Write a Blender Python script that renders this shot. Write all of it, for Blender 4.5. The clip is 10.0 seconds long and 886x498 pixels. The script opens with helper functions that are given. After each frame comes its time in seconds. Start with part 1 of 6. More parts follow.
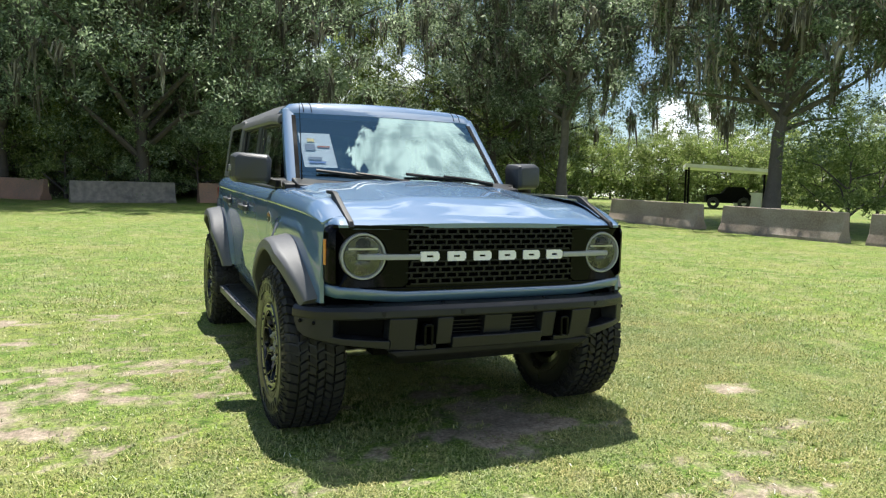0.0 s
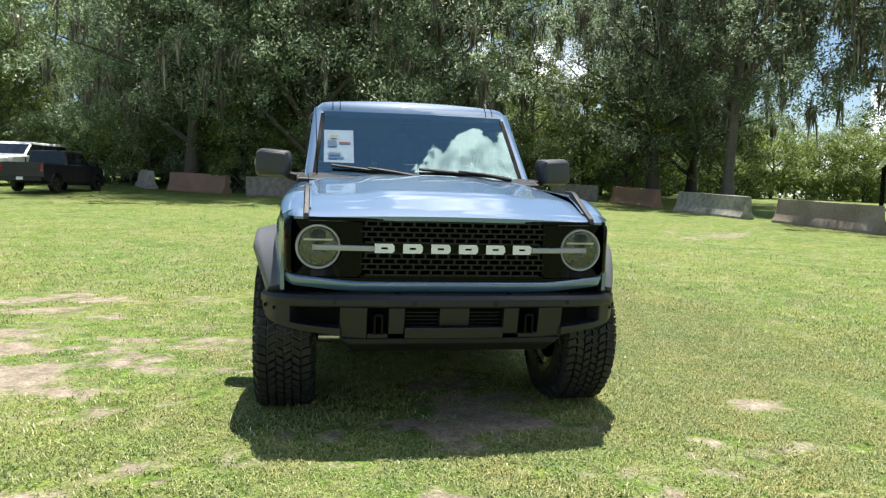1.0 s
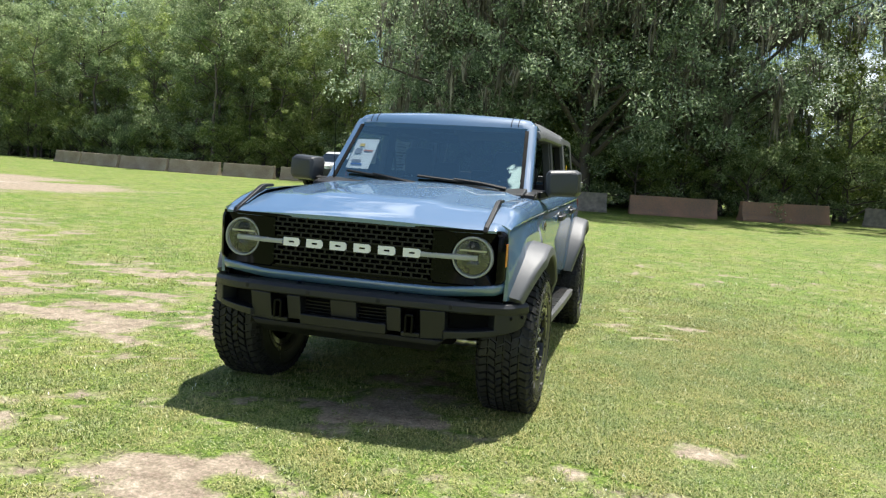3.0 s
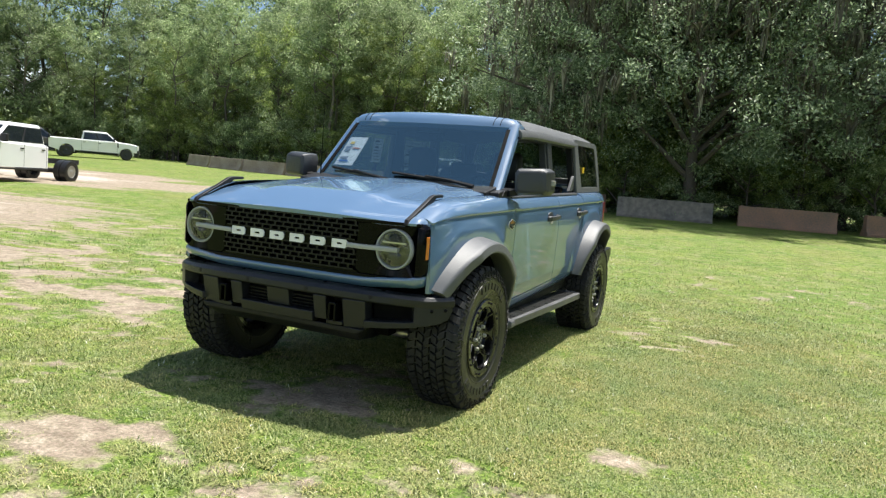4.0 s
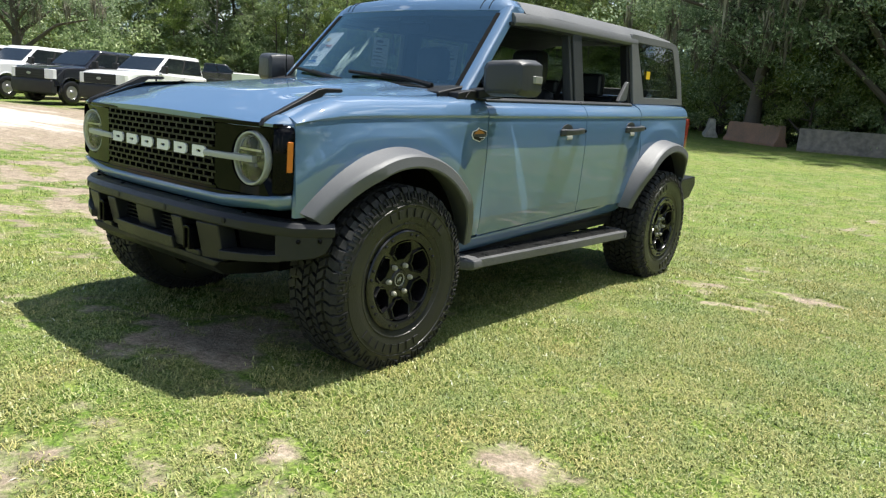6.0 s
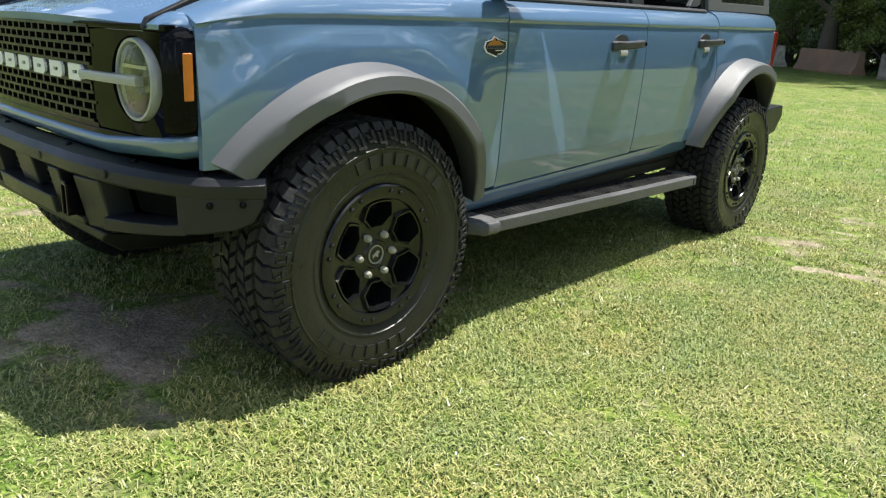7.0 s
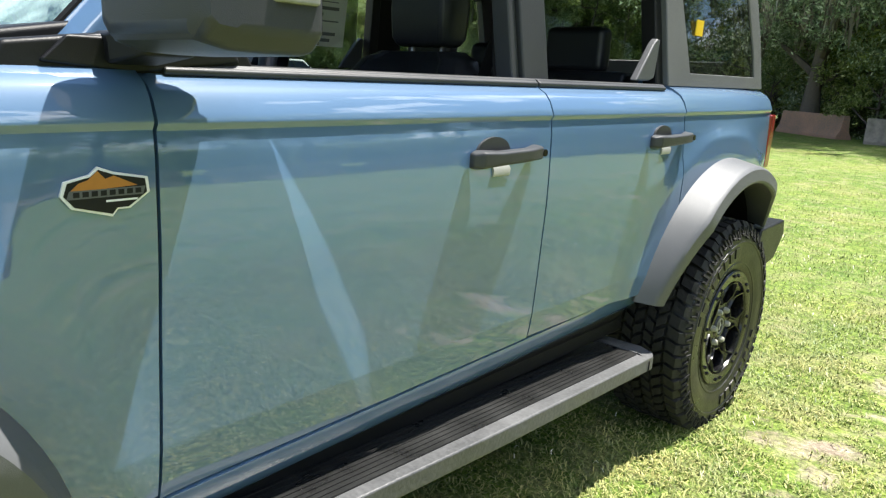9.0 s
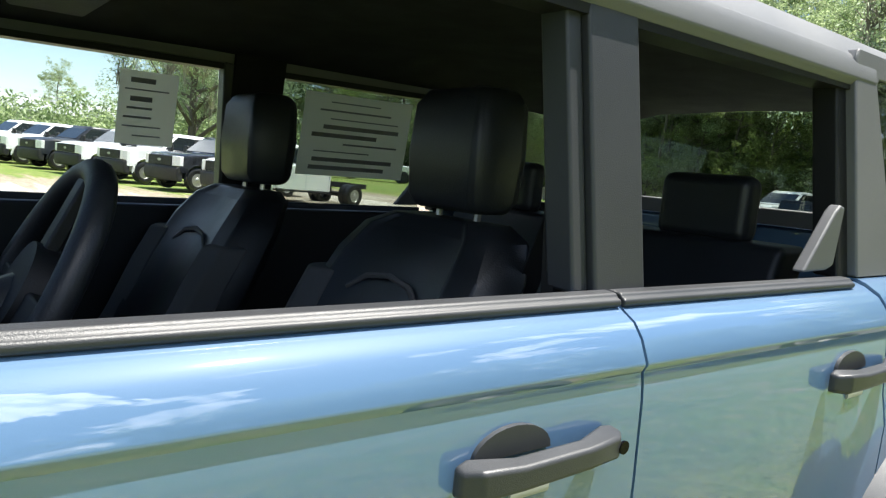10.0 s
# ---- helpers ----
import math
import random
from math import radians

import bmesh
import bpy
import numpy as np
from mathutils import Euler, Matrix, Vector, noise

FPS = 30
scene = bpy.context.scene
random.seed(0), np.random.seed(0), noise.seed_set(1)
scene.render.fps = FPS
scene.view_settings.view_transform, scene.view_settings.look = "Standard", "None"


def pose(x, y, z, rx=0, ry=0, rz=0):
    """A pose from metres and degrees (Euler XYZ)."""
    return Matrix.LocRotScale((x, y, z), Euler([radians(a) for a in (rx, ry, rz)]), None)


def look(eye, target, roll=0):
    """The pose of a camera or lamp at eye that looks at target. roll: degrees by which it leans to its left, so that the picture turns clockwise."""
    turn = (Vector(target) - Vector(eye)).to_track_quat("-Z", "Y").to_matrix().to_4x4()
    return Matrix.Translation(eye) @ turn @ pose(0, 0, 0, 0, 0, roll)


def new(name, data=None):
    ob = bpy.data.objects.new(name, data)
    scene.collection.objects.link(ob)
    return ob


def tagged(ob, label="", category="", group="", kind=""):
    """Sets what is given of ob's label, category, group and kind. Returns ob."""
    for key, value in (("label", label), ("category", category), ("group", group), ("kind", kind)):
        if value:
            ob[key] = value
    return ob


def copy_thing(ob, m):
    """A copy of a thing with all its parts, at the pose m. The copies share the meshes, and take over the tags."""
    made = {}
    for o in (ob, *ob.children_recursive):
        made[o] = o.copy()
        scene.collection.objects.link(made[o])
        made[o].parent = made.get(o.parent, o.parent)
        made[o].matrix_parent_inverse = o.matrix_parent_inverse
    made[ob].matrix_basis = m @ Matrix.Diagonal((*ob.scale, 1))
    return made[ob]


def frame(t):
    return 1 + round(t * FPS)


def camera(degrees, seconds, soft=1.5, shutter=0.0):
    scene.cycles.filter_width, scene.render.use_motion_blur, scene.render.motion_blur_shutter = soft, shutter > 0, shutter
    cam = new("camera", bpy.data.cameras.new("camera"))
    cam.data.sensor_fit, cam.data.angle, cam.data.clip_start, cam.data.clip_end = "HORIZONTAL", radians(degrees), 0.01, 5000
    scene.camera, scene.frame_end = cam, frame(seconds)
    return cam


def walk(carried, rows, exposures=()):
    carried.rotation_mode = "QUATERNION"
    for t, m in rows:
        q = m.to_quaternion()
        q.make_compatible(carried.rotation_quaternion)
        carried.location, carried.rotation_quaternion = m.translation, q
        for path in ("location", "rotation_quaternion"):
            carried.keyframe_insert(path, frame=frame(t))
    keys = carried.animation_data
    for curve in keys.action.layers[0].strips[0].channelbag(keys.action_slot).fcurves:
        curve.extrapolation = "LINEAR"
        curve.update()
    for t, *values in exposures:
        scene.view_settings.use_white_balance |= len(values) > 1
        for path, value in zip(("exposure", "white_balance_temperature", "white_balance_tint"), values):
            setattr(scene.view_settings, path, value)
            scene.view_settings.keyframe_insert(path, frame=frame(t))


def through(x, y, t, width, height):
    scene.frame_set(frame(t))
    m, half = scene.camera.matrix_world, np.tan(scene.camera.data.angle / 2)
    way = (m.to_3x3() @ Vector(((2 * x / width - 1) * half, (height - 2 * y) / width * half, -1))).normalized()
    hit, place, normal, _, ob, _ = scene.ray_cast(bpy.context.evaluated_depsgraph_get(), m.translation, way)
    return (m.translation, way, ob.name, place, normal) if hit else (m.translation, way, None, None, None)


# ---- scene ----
cam = camera(64.0, 10.0, soft=1.25)
PATH = [
    (0, (-1.649, -3.705, 1.245), (-0.835, -1.885, 1.087), 1.2),
    (0.5, (-1.171, -3.935, 1.246), (-0.579, -2.031, 1.078), 1.5),
    (1, (-0.669, -4.055, 1.254), (-0.318, -2.094, 1.077), 1.7),
    (1.5, (-0.148, -4.151, 1.268), (-0.042, -2.162, 1.087), 2.1),
    (2, (0.407, -4.175, 1.285), (0.282, -2.187, 1.106), 2.4),
    (2.5, (0.928, -4.181, 1.303), (0.595, -2.217, 1.123), 3.1),
    (4, (2.434, -3.852, 1.307), (1.602, -2.042, 1.125), 4.8),
    (4.5, (2.833, -3.589, 1.282), (1.866, -1.849, 1.085), 4.9),
    (5, (3.11, -3.254, 1.279), (2.031, -1.585, 1.049), 4.8),
    (5.5, (3.125, -2.821, 1.246), (1.963, -1.22, 0.949), 4.8),
    (6, (3.035, -2.323, 1.213), (1.814, -0.789, 0.816), 4.6),
    (7.5, (2.325, -1.062, 1.073), (1.023, 0.336, 0.472), 3.1),
    (8, (2.167, -0.662, 1.165), (0.878, 0.748, 0.577), 3.5),
    (8.5, (2.05, -0.237, 1.203), (0.768, 1.208, 0.686), 3.9),
    (9, (1.898, 0.195, 1.249), (0.603, 1.658, 0.822), 4.0),
    (9.5, (1.702, 0.624, 1.322), (0.347, 2.063, 1.009), 4.6),
    (9.7, (1.608, 0.762, 1.378), (0.192, 2.150, 1.118), 5.3),
    (10, (1.445, 0.937, 1.432), (-0.136, 2.147, 1.247), 6.3),
]
EXPOSURES = [(0, 0.84), (6, 0.75), (7.5, 0.92), (8.2, 1.15), (9.2, 1.31), (10, 1.36)]
walk(cam, [(t, look(eye, target, roll)) for t, eye, target, roll in PATH], EXPOSURES)

# ---- light ----
SUN_TO = Vector((0.10, 0.325, 1.0)).normalized()
sun_elevation = math.asin(SUN_TO.z)
sun_azimuth = math.atan2(SUN_TO.x, SUN_TO.y)

world = bpy.data.worlds.new("sky")
scene.world = world
world.use_nodes = True
wn = world.node_tree
wn.nodes.clear()
w_out = wn.nodes.new("ShaderNodeOutputWorld")
w_bg = wn.nodes.new("ShaderNodeBackground")
w_sky = wn.nodes.new("ShaderNodeTexSky")
w_sky.sky_type, w_sky.sun_disc = "NISHITA", False
w_sky.sun_elevation, w_sky.sun_rotation = sun_elevation, sun_azimuth
w_sky.air_density, w_sky.dust_density, w_sky.ozone_density = 1.0, 0.0, 1.6
w_co = wn.nodes.new("ShaderNodeTexCoord")
w_map = wn.nodes.new("ShaderNodeMapping")
w_map.inputs["Location"].default_value = (3.1, 0.35, 0.2)
w_map.inputs["Scale"].default_value = (1.0, 1.0, 1.6)
w_noise = wn.nodes.new("ShaderNodeTexNoise")
w_noise.inputs["Scale"].default_value = 4.2
w_noise.inputs["Detail"].default_value = 9.0
w_noise.inputs["Roughness"].default_value = 0.55
w_ramp = wn.nodes.new("ShaderNodeValToRGB")
w_ramp.color_ramp.elements[0].position, w_ramp.color_ramp.elements[1].position = 0.515, 0.68
w_edge = w_ramp.color_ramp.elements.new(0.54)
w_edge.color = (0.5, 0.5, 0.5, 1)
w_mix = wn.nodes.new("ShaderNodeMix")
w_mix.data_type = "RGBA"
wn.links.new(w_co.outputs["Generated"], w_map.inputs["Vector"])
wn.links.new(w_map.outputs["Vector"], w_noise.inputs["Vector"])
# one tall cumulus stands over the car, towards the driver's front: a slanting bank with billowed edges
def sky_dot(x, y):
    d = wn.nodes.new("ShaderNodeVectorMath")
    d.operation = "DOT_PRODUCT"
    d.inputs[1].default_value = (x, y, 0)
    wn.links.new(w_co.outputs["Generated"], d.inputs[0])
    return d.outputs["Value"]


def sky_math(kind, a, b, c=0.0):
    m = wn.nodes.new("ShaderNodeMath")
    m.operation = kind
    for socket, value in zip(m.inputs, (a, b, c)):
        if isinstance(value, float):
            socket.default_value = value
        else:
            wn.links.new(value, socket)
    return m.outputs[0]


w_bank = sky_math("MULTIPLY_ADD", sky_dot(0.45, -1.0), -33.0, 3.1)
w_near = wn.nodes.new("ShaderNodeVectorMath")
w_near.operation = "DISTANCE"
w_near.inputs[1].default_value = (0.46, 0.0, 0.888)
wn.links.new(w_co.outputs["Generated"], w_near.inputs[0])
w_round = sky_math("MULTIPLY_ADD", w_near.outputs["Value"], 14.0, -4.9)
w_body = sky_math("SMOOTH_MAX", w_bank, w_round, 0.3)
w_plan = wn.nodes.new("ShaderNodeCombineXYZ")
wn.links.new(sky_dot(16.9, -9.3), w_plan.inputs["X"])
wn.links.new(sky_dot(-10.9, 38.0), w_plan.inputs["Y"])
w_puff = wn.nodes.new("ShaderNodeTexNoise")
w_puff.inputs["Scale"].default_value, w_puff.inputs["Detail"].default_value, w_puff.inputs["Roughness"].default_value = 0.62, 8.0, 0.52
wn.links.new(w_plan.outputs["Vector"], w_puff.inputs["Vector"])
w_rag = sky_math("MULTIPLY_ADD", w_puff.outputs["Fac"], 5.0, w_body)
w_mask = wn.nodes.new("ShaderNodeMapRange")
w_mask.interpolation_type = "SMOOTHSTEP"
w_mask.inputs["From Min"].default_value, w_mask.inputs["From Max"].default_value = 2.62, 2.38
wn.links.new(w_rag, w_mask.inputs["Value"])
# thinner clouds elsewhere, none near the zenith
w_sum = wn.nodes.new("ShaderNodeMath")
w_sum.operation = "SUBTRACT"
w_axes = wn.nodes.new("ShaderNodeSeparateXYZ")
w_clear = wn.nodes.new("ShaderNodeMapRange")
w_clear.inputs["From Min"].default_value, w_clear.inputs["From Max"].default_value = 0.72, 0.90
w_clear.inputs["To Min"].default_value, w_clear.inputs["To Max"].default_value = 0.04, 0.16
wn.links.new(w_co.outputs["Generated"], w_axes.inputs["Vector"])
wn.links.new(w_axes.outputs["Z"], w_clear.inputs["Value"])
wn.links.new(w_clear.outputs["Result"], w_sum.inputs[1])
wn.links.new(w_noise.outputs["Fac"], w_sum.inputs[0])
wn.links.new(w_sum.outputs[0], w_ramp.inputs["Fac"])
w_most = wn.nodes.new("ShaderNodeMath")
w_most.operation = "MAXIMUM"
wn.links.new(w_ramp.outputs["Color"], w_most.inputs[0])
wn.links.new(w_mask.outputs["Result"], w_most.inputs[1])
# grey hollows between the billows
w_grey = wn.nodes.new("ShaderNodeMix")
w_grey.data_type = "RGBA"
w_grey.inputs["A"].default_value, w_grey.inputs["B"].default_value = (19.5, 20.0, 20.8, 1), (9.6, 10.4, 11.6, 1)
w_fold = wn.nodes.new("ShaderNodeMapRange")
w_fold.inputs["From Min"].default_value, w_fold.inputs["From Max"].default_value = 0.44, 0.60
wn.links.new(w_puff.outputs["Fac"], w_fold.inputs["Value"])
wn.links.new(w_fold.outputs["Result"], w_grey.inputs["Factor"])
wn.links.new(w_grey.outputs["Result"], w_mix.inputs["B"])
wn.links.new(w_most.outputs[0], w_mix.inputs["Factor"])
wn.links.new(w_sky.outputs["Color"], w_mix.inputs["A"])
wn.links.new(w_mix.outputs["Result"], w_bg.inputs["Color"])
w_bg.inputs["Strength"].default_value = 0.072
wn.links.new(w_bg.outputs["Background"], w_out.inputs["Surface"])

sun = new("sun", bpy.data.lights.new("sun", "SUN"))
sun.data.energy, sun.data.angle, sun.data.color = 5.2, radians(0.53), (1.0, 0.965, 0.89)
sun.matrix_world = look(SUN_TO * 60, (0, 0, 0))

# added area lamp, in place of sunlight thrown down the driver's door by the side mirror's glass
glint = new("mirror_glint", bpy.data.lights.new("mirror_glint", "AREA"))
glint.data.shape, glint.data.size, glint.data.size_y = "RECTANGLE", 0.150, 0.044
glint.data.energy, glint.data.spread, glint.data.color = 0.032, radians(1.2), (1.0, 0.965, 0.89)
g_eye, g_spot = Vector((0.957, 0.862, 1.365)), Vector((0.861, 1.018, 0.905))
g_ahead = (g_spot - g_eye).normalized()
g_long = Vector((0, 0.29, -0.49))
g_long = (g_long - g_ahead * g_long.dot(g_ahead)).normalized()
g_rows = Matrix((g_long, (-g_ahead).cross(g_long), -g_ahead)).transposed()
glint.matrix_world = Matrix.Translation(g_eye) @ g_rows.to_4x4()

# ---- materials ----
def material(name, color, rough=0.5, metal=0.0, var=0.12, scale=6.0, fine=60.0, bump=0.0, coat=0.0, spec=0.5, coords="Object", color2=None, bump_scale=None, **extra):
    """A surface with two scales of variation in colour and roughness, and fine relief."""
    m = bpy.data.materials.new(name)
    m.use_nodes = True
    nt = m.node_tree
    b = nt.nodes["Principled BSDF"]
    tc = nt.nodes.new("ShaderNodeTexCoord")
    big = nt.nodes.new("ShaderNodeTexNoise")
    big.inputs["Scale"].default_value, big.inputs["Detail"].default_value = scale, 4.0
    small = nt.nodes.new("ShaderNodeTexNoise")
    small.inputs["Scale"].default_value, small.inputs["Detail"].default_value = fine, 3.0
    nt.links.new(tc.outputs[coords], big.inputs["Vector"])
    nt.links.new(tc.outputs[coords], small.inputs["Vector"])
    add = nt.nodes.new("ShaderNodeMath")
    add.operation = "ADD"
    nt.links.new(big.outputs["Fac"], add.inputs[0])
    nt.links.new(small.outputs["Fac"], add.inputs[1])
    ramp = nt.nodes.new("ShaderNodeMapRange")
    ramp.inputs["From Min"].default_value, ramp.inputs["From Max"].default_value = 0.65, 1.35
    nt.links.new(add.outputs[0], ramp.inputs["Value"])
    mix = nt.nodes.new("ShaderNodeMix")
    mix.data_type = "RGBA"
    c2 = color2 or [min(1, c * (1 + var)) for c in color]
    c1 = color if color2 else [c * (1 - var) for c in color]
    mix.inputs["A"].default_value, mix.inputs["B"].default_value = (*c1, 1), (*c2, 1)
    nt.links.new(ramp.outputs["Result"], mix.inputs["Factor"])
    nt.links.new(mix.outputs["Result"], b.inputs["Base Color"])
    rr = nt.nodes.new("ShaderNodeMapRange")
    rr.inputs["From Min"].default_value, rr.inputs["From Max"].default_value = 0.3, 0.7
    rr.inputs["To Min"].default_value, rr.inputs["To Max"].default_value = max(0, rough * (1 - var)), min(1, rough * (1 + var))
    nt.links.new(big.outputs["Fac"], rr.inputs["Value"])
    nt.links.new(rr.outputs["Result"], b.inputs["Roughness"])
    b.inputs["Metallic"].default_value = metal
    b.inputs["Coat Weight"].default_value = coat
    b.inputs["Coat Roughness"].default_value = 0.03
    b.inputs["Specular IOR Level"].default_value = spec
    if bump:
        bn = nt.nodes.new("ShaderNodeBump")
        bn.inputs["Strength"].default_value, bn.inputs["Distance"].default_value = bump, 0.01
        src = small
        if bump_scale:
            src = nt.nodes.new("ShaderNodeTexNoise")
            src.inputs["Scale"].default_value, src.inputs["Detail"].default_value = bump_scale, 2.0
            nt.links.new(tc.outputs[coords], src.inputs["Vector"])
        nt.links.new(src.outputs["Fac"], bn.inputs["Height"])
        nt.links.new(bn.outputs["Normal"], b.inputs["Normal"])
    for key, value in extra.items():
        b.inputs[key.replace("_", " ")].default_value = value
    return m


def glass_material(name, tint, rough=0.0):
    m = bpy.data.materials.new(name)
    m.use_nodes = True
    b = m.node_tree.nodes["Principled BSDF"]
    b.inputs["Base Color"].default_value = (*tint, 1)
    b.inputs["Transmission Weight"].default_value = 1.0
    b.inputs["Roughness"].default_value = rough
    b.inputs["IOR"].default_value = 1.45
    return m


PAINT = material("blue_grey_metallic_paint", (0.080, 0.156, 0.272), 0.5, 0.0, 0.03, 1.5, 900.0, 0.0, 1.0, 0.25, Coat_IOR=2.1)
PLASTIC = material("grained_black_plastic", (0.009, 0.009, 0.010), 0.48, 0, 0.2, 5, 700, 0.12, 0, 0.3)
FLARE = material("textured_grey_plastic", (0.102, 0.105, 0.112), 0.46, 0, 0.12, 4, 600, 0.15, 0, 0.5)
HANDLE = material("dark_grey_handle_plastic", (0.037, 0.039, 0.043), 0.42, 0, 0.12, 6, 600, 0.1)
PILLAR = material("black_trim_plastic", (0.032, 0.034, 0.038), 0.45, 0, 0.12, 4, 600, 0.12)
HARDTOP = material("textured_grey_hardtop", (0.105, 0.107, 0.110), 0.5, 0, 0.1, 3, 500, 0.12)
GLOSS = material("gloss_black_plastic", (0.003, 0.003, 0.004), 0.06, 0, 0.1, 3, 50, 0, 0.0, 0.12)
BUMPER = material("powder_coated_black_steel", (0.015, 0.016, 0.019), 0.36, 0, 0.2, 5, 800, 0.15, 0, 0.38)
RUBBER = material("tyre_rubber", (0.0155, 0.0155, 0.0152), 0.34, 0, 0.3, 9, 90, 0.12)
BOARD = material("worn_board_plastic", (0.085, 0.086, 0.088), 0.5, 0, 0.3, 6, 90, 0.15)
TREAD = material("dusty_tread_rubber", (0.0165, 0.016, 0.0155), 0.75, 0, 0.35, 14, 120, 0.2)
WHEEL = material("black_alloy", (0.008, 0.008, 0.009), 0.22, 0.2, 0.2, 8, 200, 0.03, 0.3)
STEEL = material("bright_steel", (0.55, 0.53, 0.50), 0.3, 1.0, 0.1, 20, 200)
# near black; also colours the plates that stand for shade in the bumper
DARK = material("dark_underside_and_shade", (0.005, 0.005, 0.005), 0.85, 0, 0.3, 6, 60, 0.1, 0, 0.12)
WHITE = material("white_lettering", (0.80, 0.80, 0.80), 0.35, 0, 0.03, 5, 90)
LED = material("frosted_light_pipe", (0.34, 0.35, 0.35), 0.35, 0, 0.05, 8, 90, 0, 0.5)
REFLECTOR = material("headlamp_reflector", (0.10, 0.10, 0.11), 0.25, 0.9, 0.25, 30, 200)
AMBER = material("amber_lens", (0.58, 0.15, 0.012), 0.2, 0, 0.1, 30, 300, 0, 0.8)
RED = material("red_lens", (0.22, 0.010, 0.008), 0.15, 0, 0.1, 30, 300, 0, 0.8)
LEATHER = material("black_leather", (0.013, 0.015, 0.018), 0.42, 0, 0.15, 9, 300, 0.1)
CLOTH = material("grey_seat_fabric", (0.085, 0.085, 0.085), 0.8, 0, 0.12, 20, 700, 0.2)
LINER = material("headliner_cloth", (0.005, 0.005, 0.0055), 0.9, 0, 0.1, 8, 500, 0.1)
DASH = material("dashboard_plastic", (0.009, 0.010, 0.012), 0.5, 0, 0.15, 6, 400, 0.1)
PAPER = material("printed_paper", (0.72, 0.71, 0.66), 0.7, 0, 0.03, 5, 90)
INK = material("grey_print", (0.22, 0.22, 0.23), 0.7, 0, 0.1, 30, 200)
MIRROR = material("mirror_glass", (0.85, 0.86, 0.87), 0.02, 1.0, 0.01)
GLASS = glass_material("clear_glass", (0.93, 0.97, 0.96))
TINT = glass_material("tinted_glass", (0.34, 0.40, 0.38))


def sheet_glass(name, tint, ior, sheen=(0.8, 0.8, 0.8)):
    """A tinted pane: clear through, with a mirror gloss that grows at a slant."""
    m = bpy.data.materials.new(name)
    m.use_nodes = True
    nt = m.node_tree
    clear = nt.nodes.new("ShaderNodeBsdfTransparent")
    clear.inputs["Color"].default_value = (*tint, 1)
    gloss = nt.nodes.new("ShaderNodeBsdfGlossy")
    gloss.inputs["Roughness"].default_value = 0.0
    gloss.inputs["Color"].default_value = (*sheen, 1)
    lw = nt.nodes.new("ShaderNodeLayerWeight")
    lw.inputs["Blend"].default_value = 0.5
    pw = nt.nodes.new("ShaderNodeMath")
    pw.operation = "POWER"
    pw.inputs[1].default_value = 5.0
    nt.links.new(lw.outputs["Facing"], pw.inputs[0])
    base = ((ior - 1) / (ior + 1)) ** 2
    fr = nt.nodes.new("ShaderNodeMath")
    fr.operation = "MULTIPLY_ADD"
    fr.inputs[1].default_value, fr.inputs[2].default_value = 1 - base, base
    nt.links.new(pw.outputs[0], fr.inputs[0])
    mx = nt.nodes.new("ShaderNodeMixShader")
    nt.links.new(fr.outputs[0], mx.inputs["Fac"])
    nt.links.new(clear.outputs["BSDF"], mx.inputs[1])
    nt.links.new(gloss.outputs["BSDF"], mx.inputs[2])
    nt.links.new(mx.outputs["Shader"], nt.nodes["Material Output"].inputs["Surface"])
    return m


SHIELD = sheet_glass("windshield_glass", (0.44, 0.54, 0.66), 3.9, (0.66, 0.90, 0.85))
CLEAR = sheet_glass("clear_inner_face", (1, 1, 1), 1.0)
LENS = sheet_glass("lamp_lens", (0.97, 0.97, 0.97), 1.4)
YELLOW = material("yellow_sticker", (0.80, 0.52, 0.02), 0.5, 0, 0.04)
ORANGE = material("orange_badge", (0.42, 0.17, 0.03), 0.4, 0, 0.1)
LAMPGREY = material("grey_lamp_lens", (0.26, 0.26, 0.24), 0.25, 0, 0.1, 20, 90)
LUG = material("pale_lug_steel", (0.36, 0.35, 0.29), 0.5, 0.0, 0.1, 40, 300)
GRILLE = material("satin_black_grille", (0.005, 0.005, 0.006), 0.35, 0, 0.15, 8, 90, 0, 0, 0.3)
BLUEPRINT = material("blue_print", (0.08, 0.16, 0.40), 0.6)


def paper_material():
    m = material("window_paper", (0.74, 0.73, 0.68), 0.7, 0, 0.03, 5, 90)
    nt = m.node_tree
    tr = nt.nodes.new("ShaderNodeBsdfTranslucent")
    tr.inputs["Color"].default_value = (0.86, 0.85, 0.80, 1)
    mx = nt.nodes.new("ShaderNodeMixShader")
    mx.inputs["Fac"].default_value = 0.62
    nt.links.new(nt.nodes["Principled BSDF"].outputs["BSDF"], mx.inputs[1])
    nt.links.new(tr.outputs["BSDF"], mx.inputs[2])
    nt.links.new(mx.outputs["Shader"], nt.nodes["Material Output"].inputs["Surface"])
    return m


BACKPAPER = paper_material()

